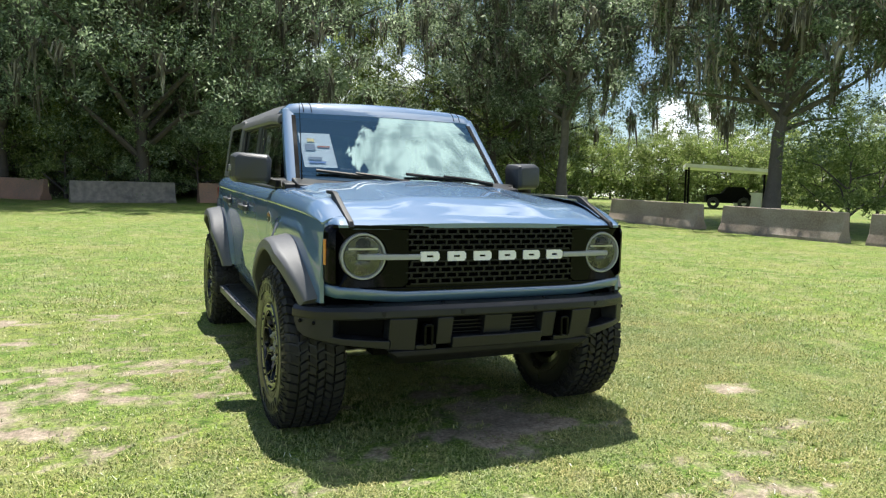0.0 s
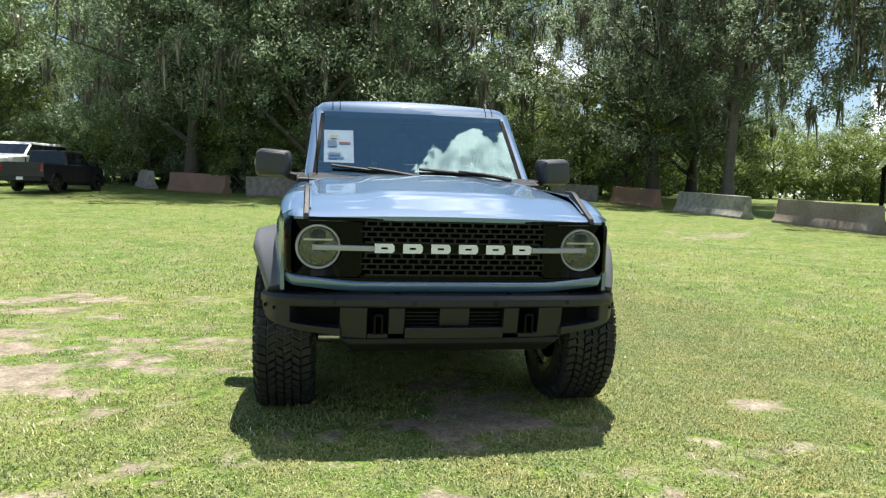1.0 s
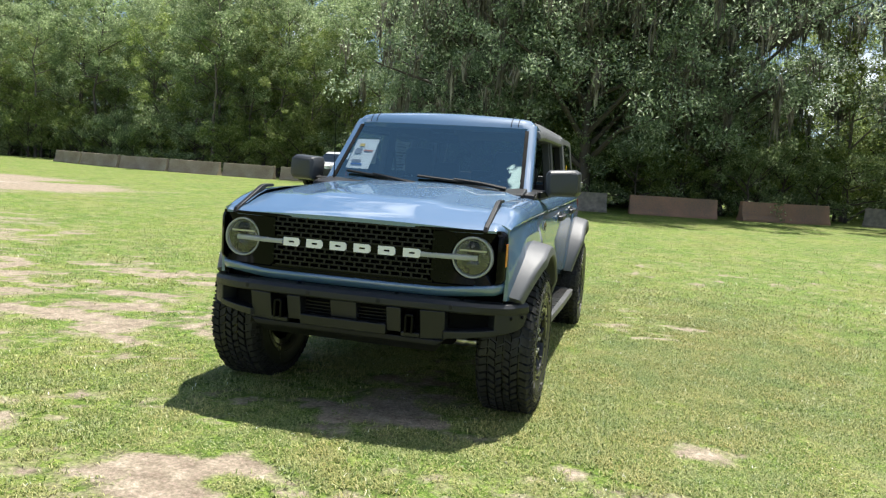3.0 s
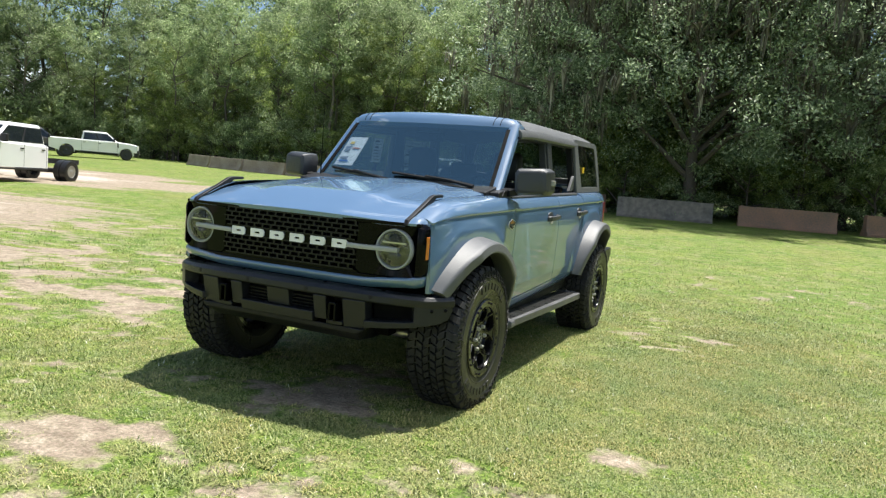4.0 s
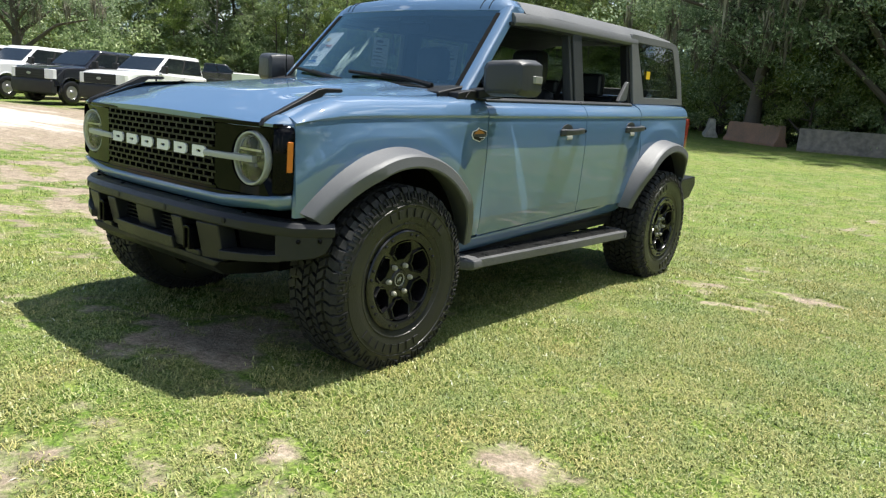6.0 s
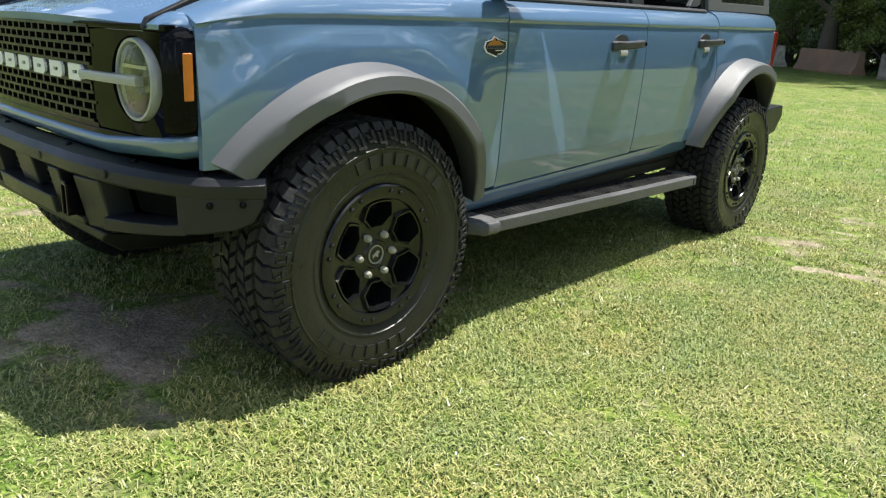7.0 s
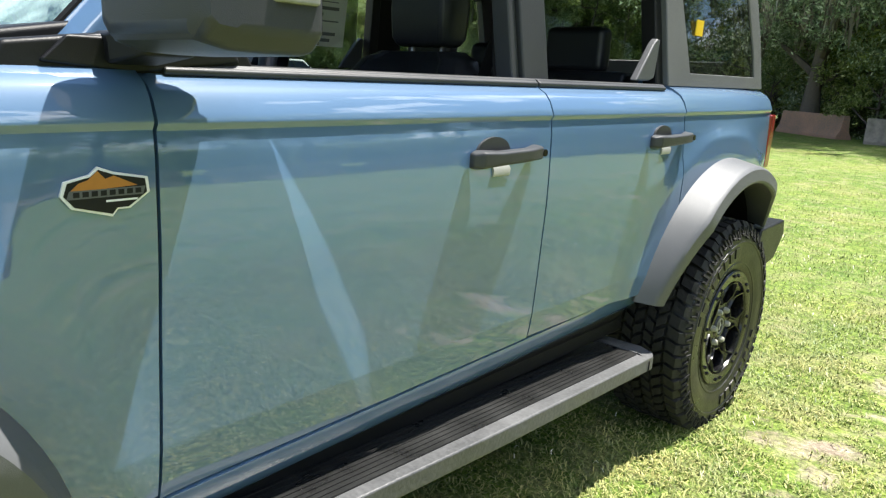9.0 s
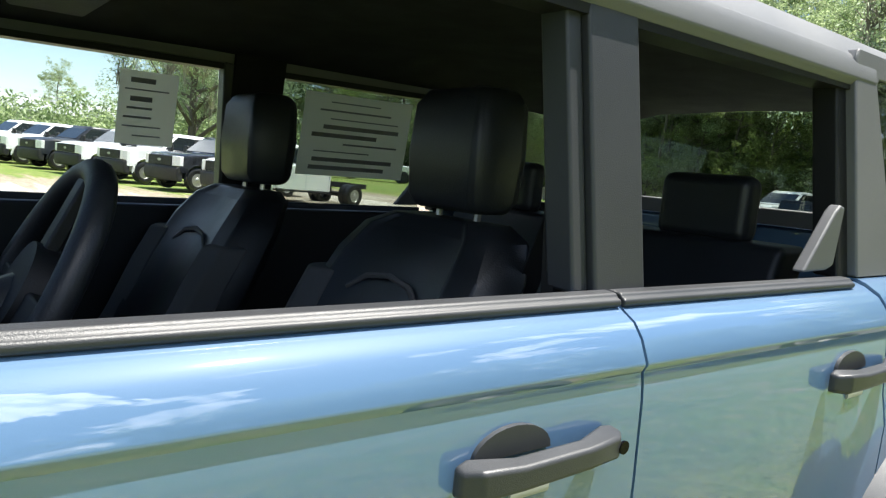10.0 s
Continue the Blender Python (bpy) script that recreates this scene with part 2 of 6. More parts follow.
# ---- mesh tools ----
class Geo:
    def __init__(self):
        self.v, self.f = [], []

    def add(self, vs, fs, m=None):
        o = len(self.v)
        self.v += [tuple(m @ Vector(p)) for p in vs] if m else [tuple(p) for p in vs]
        self.f += [tuple(i + o for i in f) for f in fs]
        return self

    def box(self, x0, x1, y0, y1, z0, z1, m=None):
        vs = [(x, y, z) for x in (x0, x1) for y in (y0, y1) for z in (z0, z1)]
        return self.add(vs, [(0, 1, 3, 2), (4, 6, 7, 5), (0, 4, 5, 1), (2, 3, 7, 6), (0, 2, 6, 4), (1, 5, 7, 3)], m)

    def prism(self, poly, axis, a, b, m=None):
        put = {"x": lambda p, q, h: (h, p, q), "y": lambda p, q, h: (p, h, q), "z": lambda p, q, h: (p, q, h)}[axis]
        n = len(poly)
        vs = [put(p, q, a) for p, q in poly] + [put(p, q, b) for p, q in poly]
        fs = [tuple(range(n))[::-1], tuple(range(n, 2 * n))] + [(i, (i + 1) % n, n + (i + 1) % n, n + i) for i in range(n)]
        return self.add(vs, fs, m)

    def loft(self, rings, closed=True, caps=True, m=None):
        n = len(rings[0])
        vs = [p for r in rings for p in r]
        fs = []
        for k in range(len(rings) - 1):
            for i in range(n if closed else n - 1):
                j = (i + 1) % n
                fs.append((k * n + i, k * n + j, (k + 1) * n + j, (k + 1) * n + i))
        if caps and closed:
            fs += [tuple(range(n))[::-1], tuple(range((len(rings) - 1) * n, len(rings) * n))]
        return self.add(vs, fs, m)

    def lathe(self, profile, n=48, m=None, closed=False):
        """Turns (radius, x) points about the x axis."""
        rings = [[(x, r * math.cos(2 * math.pi * k / n), r * math.sin(2 * math.pi * k / n)) for k in range(n)] for r, x in profile]
        if closed:
            rings.append(rings[0])
        return self.loft(rings, True, not closed, m)

    def tube(self, pts, r, n=8, m=None):
        rings = []
        for i, p in enumerate(pts):
            p = Vector(p)
            d = (Vector(pts[min(i + 1, len(pts) - 1)]) - Vector(pts[max(i - 1, 0)])).normalized()
            u = d.orthogonal().normalized() if i == 0 else (u - d * u.dot(d)).normalized()
            w = d.cross(u)
            q = r[i] if isinstance(r, (list, tuple)) else r
            rings.append([p + q * (math.cos(2 * math.pi * k / n) * u + math.sin(2 * math.pi * k / n) * w) for k in range(n)])
        return self.loft(rings, True, True, m)

    def sheet(self, rows, depth=None):
        """An open grid of points; depth: a vector by which its border is folded back."""
        n, k = len(rows[0]), len(rows)
        self.loft(rows, False, False)
        if depth is not None:
            edge = [(0, i) for i in range(n)] + [(j, n - 1) for j in range(1, k)] + [(k - 1, i) for i in range(n - 2, -1, -1)] + [(j, 0) for j in range(k - 2, 0, -1)]
            a = [Vector(rows[j][i]) for j, i in edge]
            a.append(a[0])
            self.loft([a, [p + Vector(depth) for p in a]], False, False)
        return self

    def slab(self, rows, depth):
        """A closed plate: a grid and its copy, shifted by depth."""
        n, k = len(rows[0]), len(rows)
        d = Vector(depth)
        self.loft(rows, False, False)
        self.loft([[Vector(p) + d for p in r] for r in rows], False, False)
        edge = [(0, i) for i in range(n)] + [(j, n - 1) for j in range(1, k)] + [(k - 1, i) for i in range(n - 2, -1, -1)] + [(j, 0) for j in range(k - 2, -1, -1)]
        a = [Vector(rows[j][i]) for j, i in edge]
        return self.loft([a, [p + d for p in a]], False, False)


def mesh_of(name, geo, mats, angle=35, fix=True):
    me = bpy.data.meshes.new(name)
    me.from_pydata([tuple(p) for p in geo.v], [], geo.f)
    if fix:
        bm = bmesh.new()
        bm.from_mesh(me)
        bmesh.ops.remove_doubles(bm, verts=bm.verts, dist=0.0002)
        bmesh.ops.recalc_face_normals(bm, faces=bm.faces)
        bm.to_mesh(me)
        bm.free()
    for m in mats if isinstance(mats, (list, tuple)) else [mats]:
        me.materials.append(m)
    if angle:
        me.shade_smooth()
        me.set_sharp_from_angle(angle=radians(angle))
    return me


def part(name, geo, mats, parent=None, label="", bevel=0.0, at=None, angle=35, fix=True, seg=2):
    ob = new(name, mesh_of(name, geo, mats, angle, fix))
    if parent:
        ob.parent = parent
    if at:
        ob.matrix_basis = at
    if bevel:
        b = ob.modifiers.new("bevel", "BEVEL")
        b.width, b.segments, b.limit_method, b.angle_limit = bevel, seg, "ANGLE", radians(40)
        b.harden_normals = True
    if label:
        ob["label"] = label
    return ob


def interp(x, xs, ys):
    return float(np.interp(x, xs, ys))

# ---- ground ----
def soft(v, w=4.0):
    return w * math.log1p(math.exp(min(60, v / w)))


def land(x, y):
    """The ground's height: flat about the car, rising gently towards the woods."""
    return 0.0295 * soft(y - 6.5) + 0.008 * soft(-x - 9) - 0.0295 * soft(y - 46)


def grass_material():
    m = bpy.data.materials.new("mown_grass")
    m.use_nodes = True
    nt = m.node_tree
    L = nt.links.new
    b = nt.nodes["Principled BSDF"]
    b.inputs["Roughness"].default_value = 0.8
    b.inputs["Specular IOR Level"].default_value = 0.25
    tc = nt.nodes.new("ShaderNodeTexCoord")

    def noise_of(scale, detail=4.0, rough=0.55, stretch=None):
        n = nt.nodes.new("ShaderNodeTexNoise")
        n.inputs["Scale"].default_value, n.inputs["Detail"].default_value, n.inputs["Roughness"].default_value = scale, detail, rough
        if stretch:
            mp = nt.nodes.new("ShaderNodeMapping")
            mp.inputs["Scale"].default_value = stretch
            L(tc.outputs["Object"], mp.inputs["Vector"])
            L(mp.outputs["Vector"], n.inputs["Vector"])
        else:
            L(tc.outputs["Object"], n.inputs["Vector"])
        return n

    def ramp_of(src, stops):
        r = nt.nodes.new("ShaderNodeValToRGB")
        e = r.color_ramp.elements
        while len(e) < len(stops):
            e.new(0.5)
        for el, (p, c) in zip(e, stops):
            el.position, el.color = p, (*c, 1)
        L(src, r.inputs["Fac"])
        return r

    def mix_of(fac, a, c, kind="MIX"):
        x = nt.nodes.new("ShaderNodeMix")
        x.data_type, x.blend_type = "RGBA", kind
        if isinstance(fac, float):
            x.inputs["Factor"].default_value = fac
        else:
            L(fac, x.inputs["Factor"])
        L(a, x.inputs["A"])
        L(c, x.inputs["B"])
        return x.outputs["Result"]

    patchy = ramp_of(noise_of(0.45, 6, 0.6).outputs["Fac"], [(0.30, (0.215, 0.245, 0.058)), (0.46, (0.178, 0.245, 0.042)), (0.60, (0.140, 0.228, 0.034)), (0.75, (0.225, 0.240, 0.068))])
    grain = ramp_of(noise_of(48, 6, 0.75).outputs["Fac"], [(0.32, (0.12, 0.14, 0.10)), (0.50, (0.78, 0.82, 0.72)), (0.68, (1.75, 1.58, 1.8))])
    green = mix_of(1.0, patchy.outputs["Color"], grain.outputs["Color"], "MULTIPLY")
    tuft = ramp_of(noise_of(9.0, 8, 0.7).outputs["Fac"], [(0.34, (0.48, 0.55, 0.42)), (0.52, (0.95, 0.97, 0.93)), (0.68, (1.35, 1.20, 1.45))])
    green = mix_of(1.0, green, tuft.outputs["Color"], "MULTIPLY")
    swath = ramp_of(noise_of(1.1, 9, 0.72).outputs["Fac"], [(0.32, (0.70, 0.78, 0.60)), (0.50, (1.0, 1.0, 1.0)), (0.66, (1.25, 1.12, 1.30))])
    green = mix_of(1.0, green, swath.outputs["Color"], "MULTIPLY")
    straw = ramp_of(noise_of(3.2, 9, 0.75).outputs["Fac"], [(0.48, (0, 0, 0)), (0.64, (0.65, 0.65, 0.65))])
    dry = ramp_of(noise_of(70, 4, 0.7).outputs["Fac"], [(0.35, (0.16, 0.13, 0.07)), (0.6, (0.40, 0.35, 0.20))])
    green = mix_of(straw.outputs["Color"], green, dry.outputs["Color"])
    soil = ramp_of(noise_of(9.0, 6, 0.7).outputs["Fac"], [(0.3, (0.20, 0.150, 0.115)), (0.55, (0.36, 0.288, 0.228)), (0.75, (0.48, 0.410, 0.335))])
    # bare ground by the worn mask of the sheet, with ragged edges
    worn = nt.nodes.new("ShaderNodeAttribute")
    worn.attribute_name = "worn"
    n1 = noise_of(7.0, 8, 0.75)
    k = nt.nodes.new("ShaderNodeMath")
    k.operation = "MULTIPLY_ADD"
    k.inputs[1].default_value, k.inputs[2].default_value = 0.55, -0.275
    L(n1.outputs["Fac"], k.inputs[0])
    k2 = nt.nodes.new("ShaderNodeMath")
    k2.operation = "ADD"
    L(worn.outputs["Fac"], k2.inputs[0])
    L(k.outputs[0], k2.inputs[1])
    bare = ramp_of(k2.outputs[0], [(0.77, (0, 0, 0)), (0.90, (0.95, 0.95, 0.95))])
    sandy = mix_of(0.55, soil.outputs["Color"], grain.outputs["Color"], "MULTIPLY")
    pale = ramp_of(noise_of(3.0, 7, 0.7).outputs["Fac"], [(0.35, (0.46, 0.405, 0.35)), (0.6, (0.64, 0.585, 0.53))])
    yard = nt.nodes.new("ShaderNodeMapRange")
    yard.inputs["From Min"].default_value, yard.inputs["From Max"].default_value = 1.15, 1.40
    L(k2.outputs[0], yard.inputs["Value"])
    sandy = mix_of(yard.outputs["Result"], sandy, pale.outputs["Color"])
    L(mix_of(bare.outputs["Color"], green, sandy), b.inputs["Base Color"])
    bn = nt.nodes.new("ShaderNodeBump")
    bn.inputs["Strength"].default_value, bn.inputs["Distance"].default_value = 0.6, 0.03
    L(noise_of(45, 4, 0.7).outputs["Fac"], bn.inputs["Height"])
    L(bn.outputs["Normal"], b.inputs["Normal"])
    return m


# centres, radii and strength of the bare spots
BARE = [(-3.0, 0.8, 4.2, 2.6, 0.43), (-2.4, -1.6, 3.0, 1.6, 0.41), (0.0, -1.6, 2.6, 0.9, 0.36), (-3.6, 3.0, 4.2, 1.6, 0.42), (-6.0, 1.5, 5.0, 3.4, 0.44), (0.0, -0.3, 1.7, 1.8, 0.38), (-0.5, -2.4, 2.2, 0.9, 0.40), (-4.5, -1.0, 2.5, 1.0, 0.46),
        (1.4, -1.2, 1.2, 0.7, 0.32), (1.6, 3.0, 1.0, 2.0, 0.36), (2.3, 0.4, 0.8, 0.7, 0.34), (1.9, -0.38, 0.35, 0.3, 0.48), (-16.5, 4.0, 12.0, 6.0, 1.1), (-24.0, 15.0, 13.0, 7.0, 1.0), (-6.0, -4.0, 5.0, 3.0, 0.44), (9.0, 13.0, 5.0, 2.5, 0.34), (3.0, 8.0, 5.0, 3.0, 0.26)]


def bare_at(x, y):
    """How worn the ground is: about 0.5 on turf, 0.9 on bare sand."""
    best = 0
    for cx, cy, rx, ry, gain in BARE:
        dx, dy = (x - cx) / rx, (y - cy) / ry
        if dx * dx + dy * dy < 1:
            best = max(best, gain * (1 - math.sqrt(dx * dx + dy * dy)))
    if best == 0 and math.hypot(x, y) > 12:
        return 0.5
    return best + 0.5 + 0.25 * noise.fractal((x * 1.5, y * 2.6, 3.0), 0.35, 2.2, 6)


GRASS = grass_material()


def steps(lo, hi):
    """Grid lines, close together near the car."""
    out, v = [0.0], 0.0
    while v < hi:
        v += 0.08 if v < 4.5 else 0.3 if v < 9 else 0.08 * v
        out.append(v)
    v, neg = 0.0, []
    while v > lo:
        v -= 0.08 if v > -5.5 else 0.3 if v > -9 else 0.08 * -v
        neg.append(v)
    return neg[::-1] + out


gx, gy = steps(-900, 900), steps(-900, 900)
gv = [(x, y, land(x, y) + 0.012 * noise.noise((x * 1.3, y * 1.3, 0)) * (1 if abs(x) < 9 and abs(y) < 9 else 0)) for y in gy for x in gx]
gf = [(j * len(gx) + i, j * len(gx) + i + 1, (j + 1) * len(gx) + i + 1, (j + 1) * len(gx) + i) for j in range(len(gy) - 1) for i in range(len(gx) - 1)]
me = bpy.data.meshes.new("ground")
me.from_pydata(gv, [], gf)
me.materials.append(GRASS)
me.shade_smooth()
worn = me.attributes.new("worn", "FLOAT", "POINT")
worn.data.foreach_set("value", [bare_at(x, y) for x, y, z in gv])
tagged(new("ground", me), "mown green grass with worn sandy patches", "ground", kind="structure")


def blade_material():
    m = bpy.data.materials.new("grass_blade")
    m.use_nodes = True
    nt = m.node_tree
    b = nt.nodes["Principled BSDF"]
    geo = nt.nodes.new("ShaderNodeNewGeometry")
    r = nt.nodes.new("ShaderNodeValToRGB")
    for el, (p, c) in zip([r.color_ramp.elements[0], r.color_ramp.elements.new(0.35), r.color_ramp.elements.new(0.7), r.color_ramp.elements[1]], [(0.0, (0.080, 0.140, 0.020)), (0.45, (0.180, 0.280, 0.040)), (0.88, (0.300, 0.390, 0.075)), (1.0, (0.46, 0.45, 0.19))]):
        el.position, el.color = p, (*c, 1)
    # stretches of fresh, yellowed and blue-green turf
    tc = nt.nodes.new("ShaderNodeTexCoord")
    n = nt.nodes.new("ShaderNodeTexNoise")
    n.inputs["Scale"].default_value, n.inputs["Detail"].default_value, n.inputs["Roughness"].default_value = 1.7, 6.0, 0.65
    nt.links.new(tc.outputs["Object"], n.inputs["Vector"])
    t = nt.nodes.new("ShaderNodeValToRGB")
    for el, (p, c) in zip([t.color_ramp.elements[0], t.color_ramp.elements.new(0.45), t.color_ramp.elements.new(0.56), t.color_ramp.elements[1]], [(0.34, (0.80, 0.94, 0.86)), (0.46, (0.92, 1.0, 0.82)), (0.55, (1.04, 1.04, 0.90)), (0.68, (1.24, 1.08, 1.0))]):
        el.position, el.color = p, (*c, 1)
    nt.links.new(n.outputs["Fac"], t.inputs["Fac"])
    mul = nt.nodes.new("ShaderNodeMix")
    mul.data_type, mul.blend_type = "RGBA", "MULTIPLY"
    mul.inputs["Factor"].default_value = 1.0
    nt.links.new(geo.outputs["Random Per Island"], r.inputs["Fac"])
    nt.links.new(r.outputs["Color"], mul.inputs["A"])
    nt.links.new(t.outputs["Color"], mul.inputs["B"])
    nt.links.new(mul.outputs["Result"], b.inputs["Base Color"])
    b.inputs["Roughness"].default_value = 0.45
    b.inputs["Specular IOR Level"].default_value = 0.4
    return m


def grass_blades(px, py, seed, big=1.0):
    """One narrow, bent, mostly lying blade at each place where the ground is not bare, in clumps."""
    rng = np.random.default_rng(seed)
    keep = np.array([bare_at(x, y) < 0.71 + 0.14 * r * r and noise.noise((x * 4.3, y * 4.3, 7.0)) + 0.6 * noise.noise((x * 15.0, y * 15.0, 2.0)) + 0.5 * noise.noise((x * 1.3, y * 1.9, 5.0)) > -0.85 * r - 0.12 for x, y, r in zip(px, py, rng.random(len(px)))])
    px, py = px[keep], py[keep]
    n = len(px)
    pz = np.array([land(x, y) for x, y in zip(px, py)]) - 0.003
    a, lean = rng.uniform(0, 2 * np.pi, n), rng.uniform(0.9, 2.6, n)
    h, w = big * rng.uniform(0.009, 0.024, n), big * rng.uniform(0.0012, 0.0028, n)
    bx, by = np.cos(a), np.sin(a)
    turn = a + rng.normal(0, 0.5, n)
    base = np.stack([px, py, pz], 1)
    side = np.stack([-by * w, bx * w, np.zeros(n)], 1)
    mid = base + np.stack([bx * h * lean * 0.45, by * h * lean * 0.45, h * (1.15 - 0.18 * lean)], 1)
    tip = mid + np.stack([np.cos(turn) * h * lean * 0.6, np.sin(turn) * h * lean * 0.6, h * (0.15 - 0.22 * lean)], 1)
    v = np.stack([base - side, base + side, mid + side * 0.8, mid - side * 0.8, tip], 1).reshape(-1, 3)
    k = np.arange(n)[:, None] * 5
    me = bpy.data.meshes.new("grass")
    me.from_pydata(v.tolist(), [], (k + np.array([0, 1, 2, 3])).tolist() + (k + np.array([3, 2, 4])).tolist())
    me.materials.append(BLADE)
    return tagged(new("grass", me), "short mown green grass blades with dry yellow ones", "grass", kind="stuff")


BLADE = blade_material()
seeds = np.random.default_rng(5)
far_d, far_a = np.abs(seeds.normal(0, 5.5, 300000)), seeds.uniform(0, 2 * np.pi, 300000)
blade_x = np.concatenate([far_d * np.cos(far_a), seeds.normal(2.1, 0.9, 210000), seeds.normal(0.0, 1.6, 110000)])
blade_y = np.concatenate([0.6 + far_d * np.sin(far_a), seeds.normal(1.2, 2.2, 210000), seeds.normal(-1.5, 0.9, 110000)])
grass_blades(blade_x, blade_y, 1)
edge_d, edge_a = 4.0 + np.abs(seeds.normal(0, 10.0, 150000)), seeds.uniform(-0.1, np.pi + 0.35, 150000)
grass_blades(edge_d * np.cos(edge_a), edge_d * np.sin(edge_a), 2, 1.4)

# ---- the off-road car ----
RAKE = 0.035
car = tagged(new("off_road_car"), "blue-grey four-door off-road car with black wheels, parked on grass", "car")


def cpart(name, geo, mats, parent=None, label="", bevel=0.0, angle=35, seg=2, rake=RAKE):
    """A part of the body, in the body's level coordinates; the body stands a little nose-down."""
    geo.v = [(x, y, z + rake * y) for x, y, z in geo.v]
    return part(name, geo, mats, parent or car, label, bevel, angle=angle, seg=seg)


SIDE_Z = [0.49, 0.53, 0.56, 0.600, 0.6125, 0.6165, 0.6205, 0.635, 0.70, 0.95, 1.10, 1.122, 1.134, 1.1385, 1.1400, 1.1415, 1.1500, 1.1515, 1.1550, 1.185, 1.205, 1.222, 1.229]
SIDE_X = [0.826, 0.842, 0.8475, 0.8522, 0.8537, 0.8541, 0.8543, 0.8547, 0.858, 0.866, 0.8600, 0.8574, 0.8556, 0.8548, 0.8546, 0.8554, 0.8602, 0.8604, 0.8599, 0.846, 0.830, 0.800, 0.778]


def taper(y):
    return -0.055 * (max(0, -0.25 - y) / 0.36) ** 2 - 0.03 * (max(0, y - 3.0) / 0.5) ** 2


def side_panel(name, s, y0, y1, bottom, top=None, inner=None, label="", crease=(-0.55, 9)):
    ny = max(2, round((y1 - y0) / 0.022))
    rows = []
    for k in range(ny + 1):
        y = y0 + (y1 - y0) * k / ny
        zb, zt = bottom(y), (top(y) if top else 1.229)
        if zb < 0.585:
            low = [zb, (zb + 0.60) / 2, 0.60, 0.6125, 0.6165, 0.6205, 0.635]
        else:
            low = [zb + 0.015 * i for i in range(7)]
        zs = low + [low[-1] + (1.10 - low[-1]) * i / 8 for i in range(1, 9)] + [1.112, 1.122, 1.134, 1.1385, 1.1400, 1.1415, 1.1500, 1.1515, 1.1550, 1.168, 1.185, 1.196, 1.205, 1.215, 1.222, 1.229]
        col = []
        for z in zs:
            x = interp(z, SIDE_Z, SIDE_X) + taper(y)
            for c in (F_AX, R_AX):
                d = math.hypot(y - c[0], z - c[1])
                if d < 0.80 and z < 1.12:
                    x += 0.016 * interp(d, [0.60, 0.67, 0.72, 0.79], [1.0, 0.9, 0.25, 0.0]) * interp(z, [1.06, 1.12], [1, 0])
            if crease[0] > y and 1.12 < z < 1.17:
                x += 0.008 * (1 - abs(z - 1.145) / 0.025)
            q = z if z <= 1.10 else 1.10 + (z - 1.10) * (zt - 1.10) / 0.129
            col.append((s * x, y, q))
        if inner:
            for f in (0.33, 0.66, 1):
                x = interp(1.229, SIDE_Z, SIDE_X) + taper(y)
                col.append((s * (x + (inner(y) - x) * f), y, zt + 0.006 * math.sin(f * math.pi / 2)))
        rows.append(col)
    g = Geo().sheet(rows, (-s * 0.02, 0, 0))
    return cpart(name, g, PAINT, None, label, angle=27)


F_AX, R_AX = (0.0, 0.435), (2.949, 0.40)


def arch(c, r, low_front, low_rear):
    def f(y):
        d = y - c[0]
        h = c[1] + math.sqrt(max(0, r * r - d * d)) if abs(d) < r else 0
        return max(h, low_front if d < 0 else low_rear)
    return f


f_arch = arch(F_AX, 0.53, 0.745, 0.53)
r_arch = arch(R_AX, 0.53, 0.549, 0.62)
door_foot = lambda y: 0.519 + 0.0245 * (y - 0.71)
fender_top = lambda y: interp(y, [-0.64, -0.54, -0.40, -0.30, -0.1, 0.7], [1.112, 1.138, 1.190, 1.215, 1.226, 1.236])
hood_edge = lambda y: interp(y, [-0.66, 0.5], [0.715, 0.725])

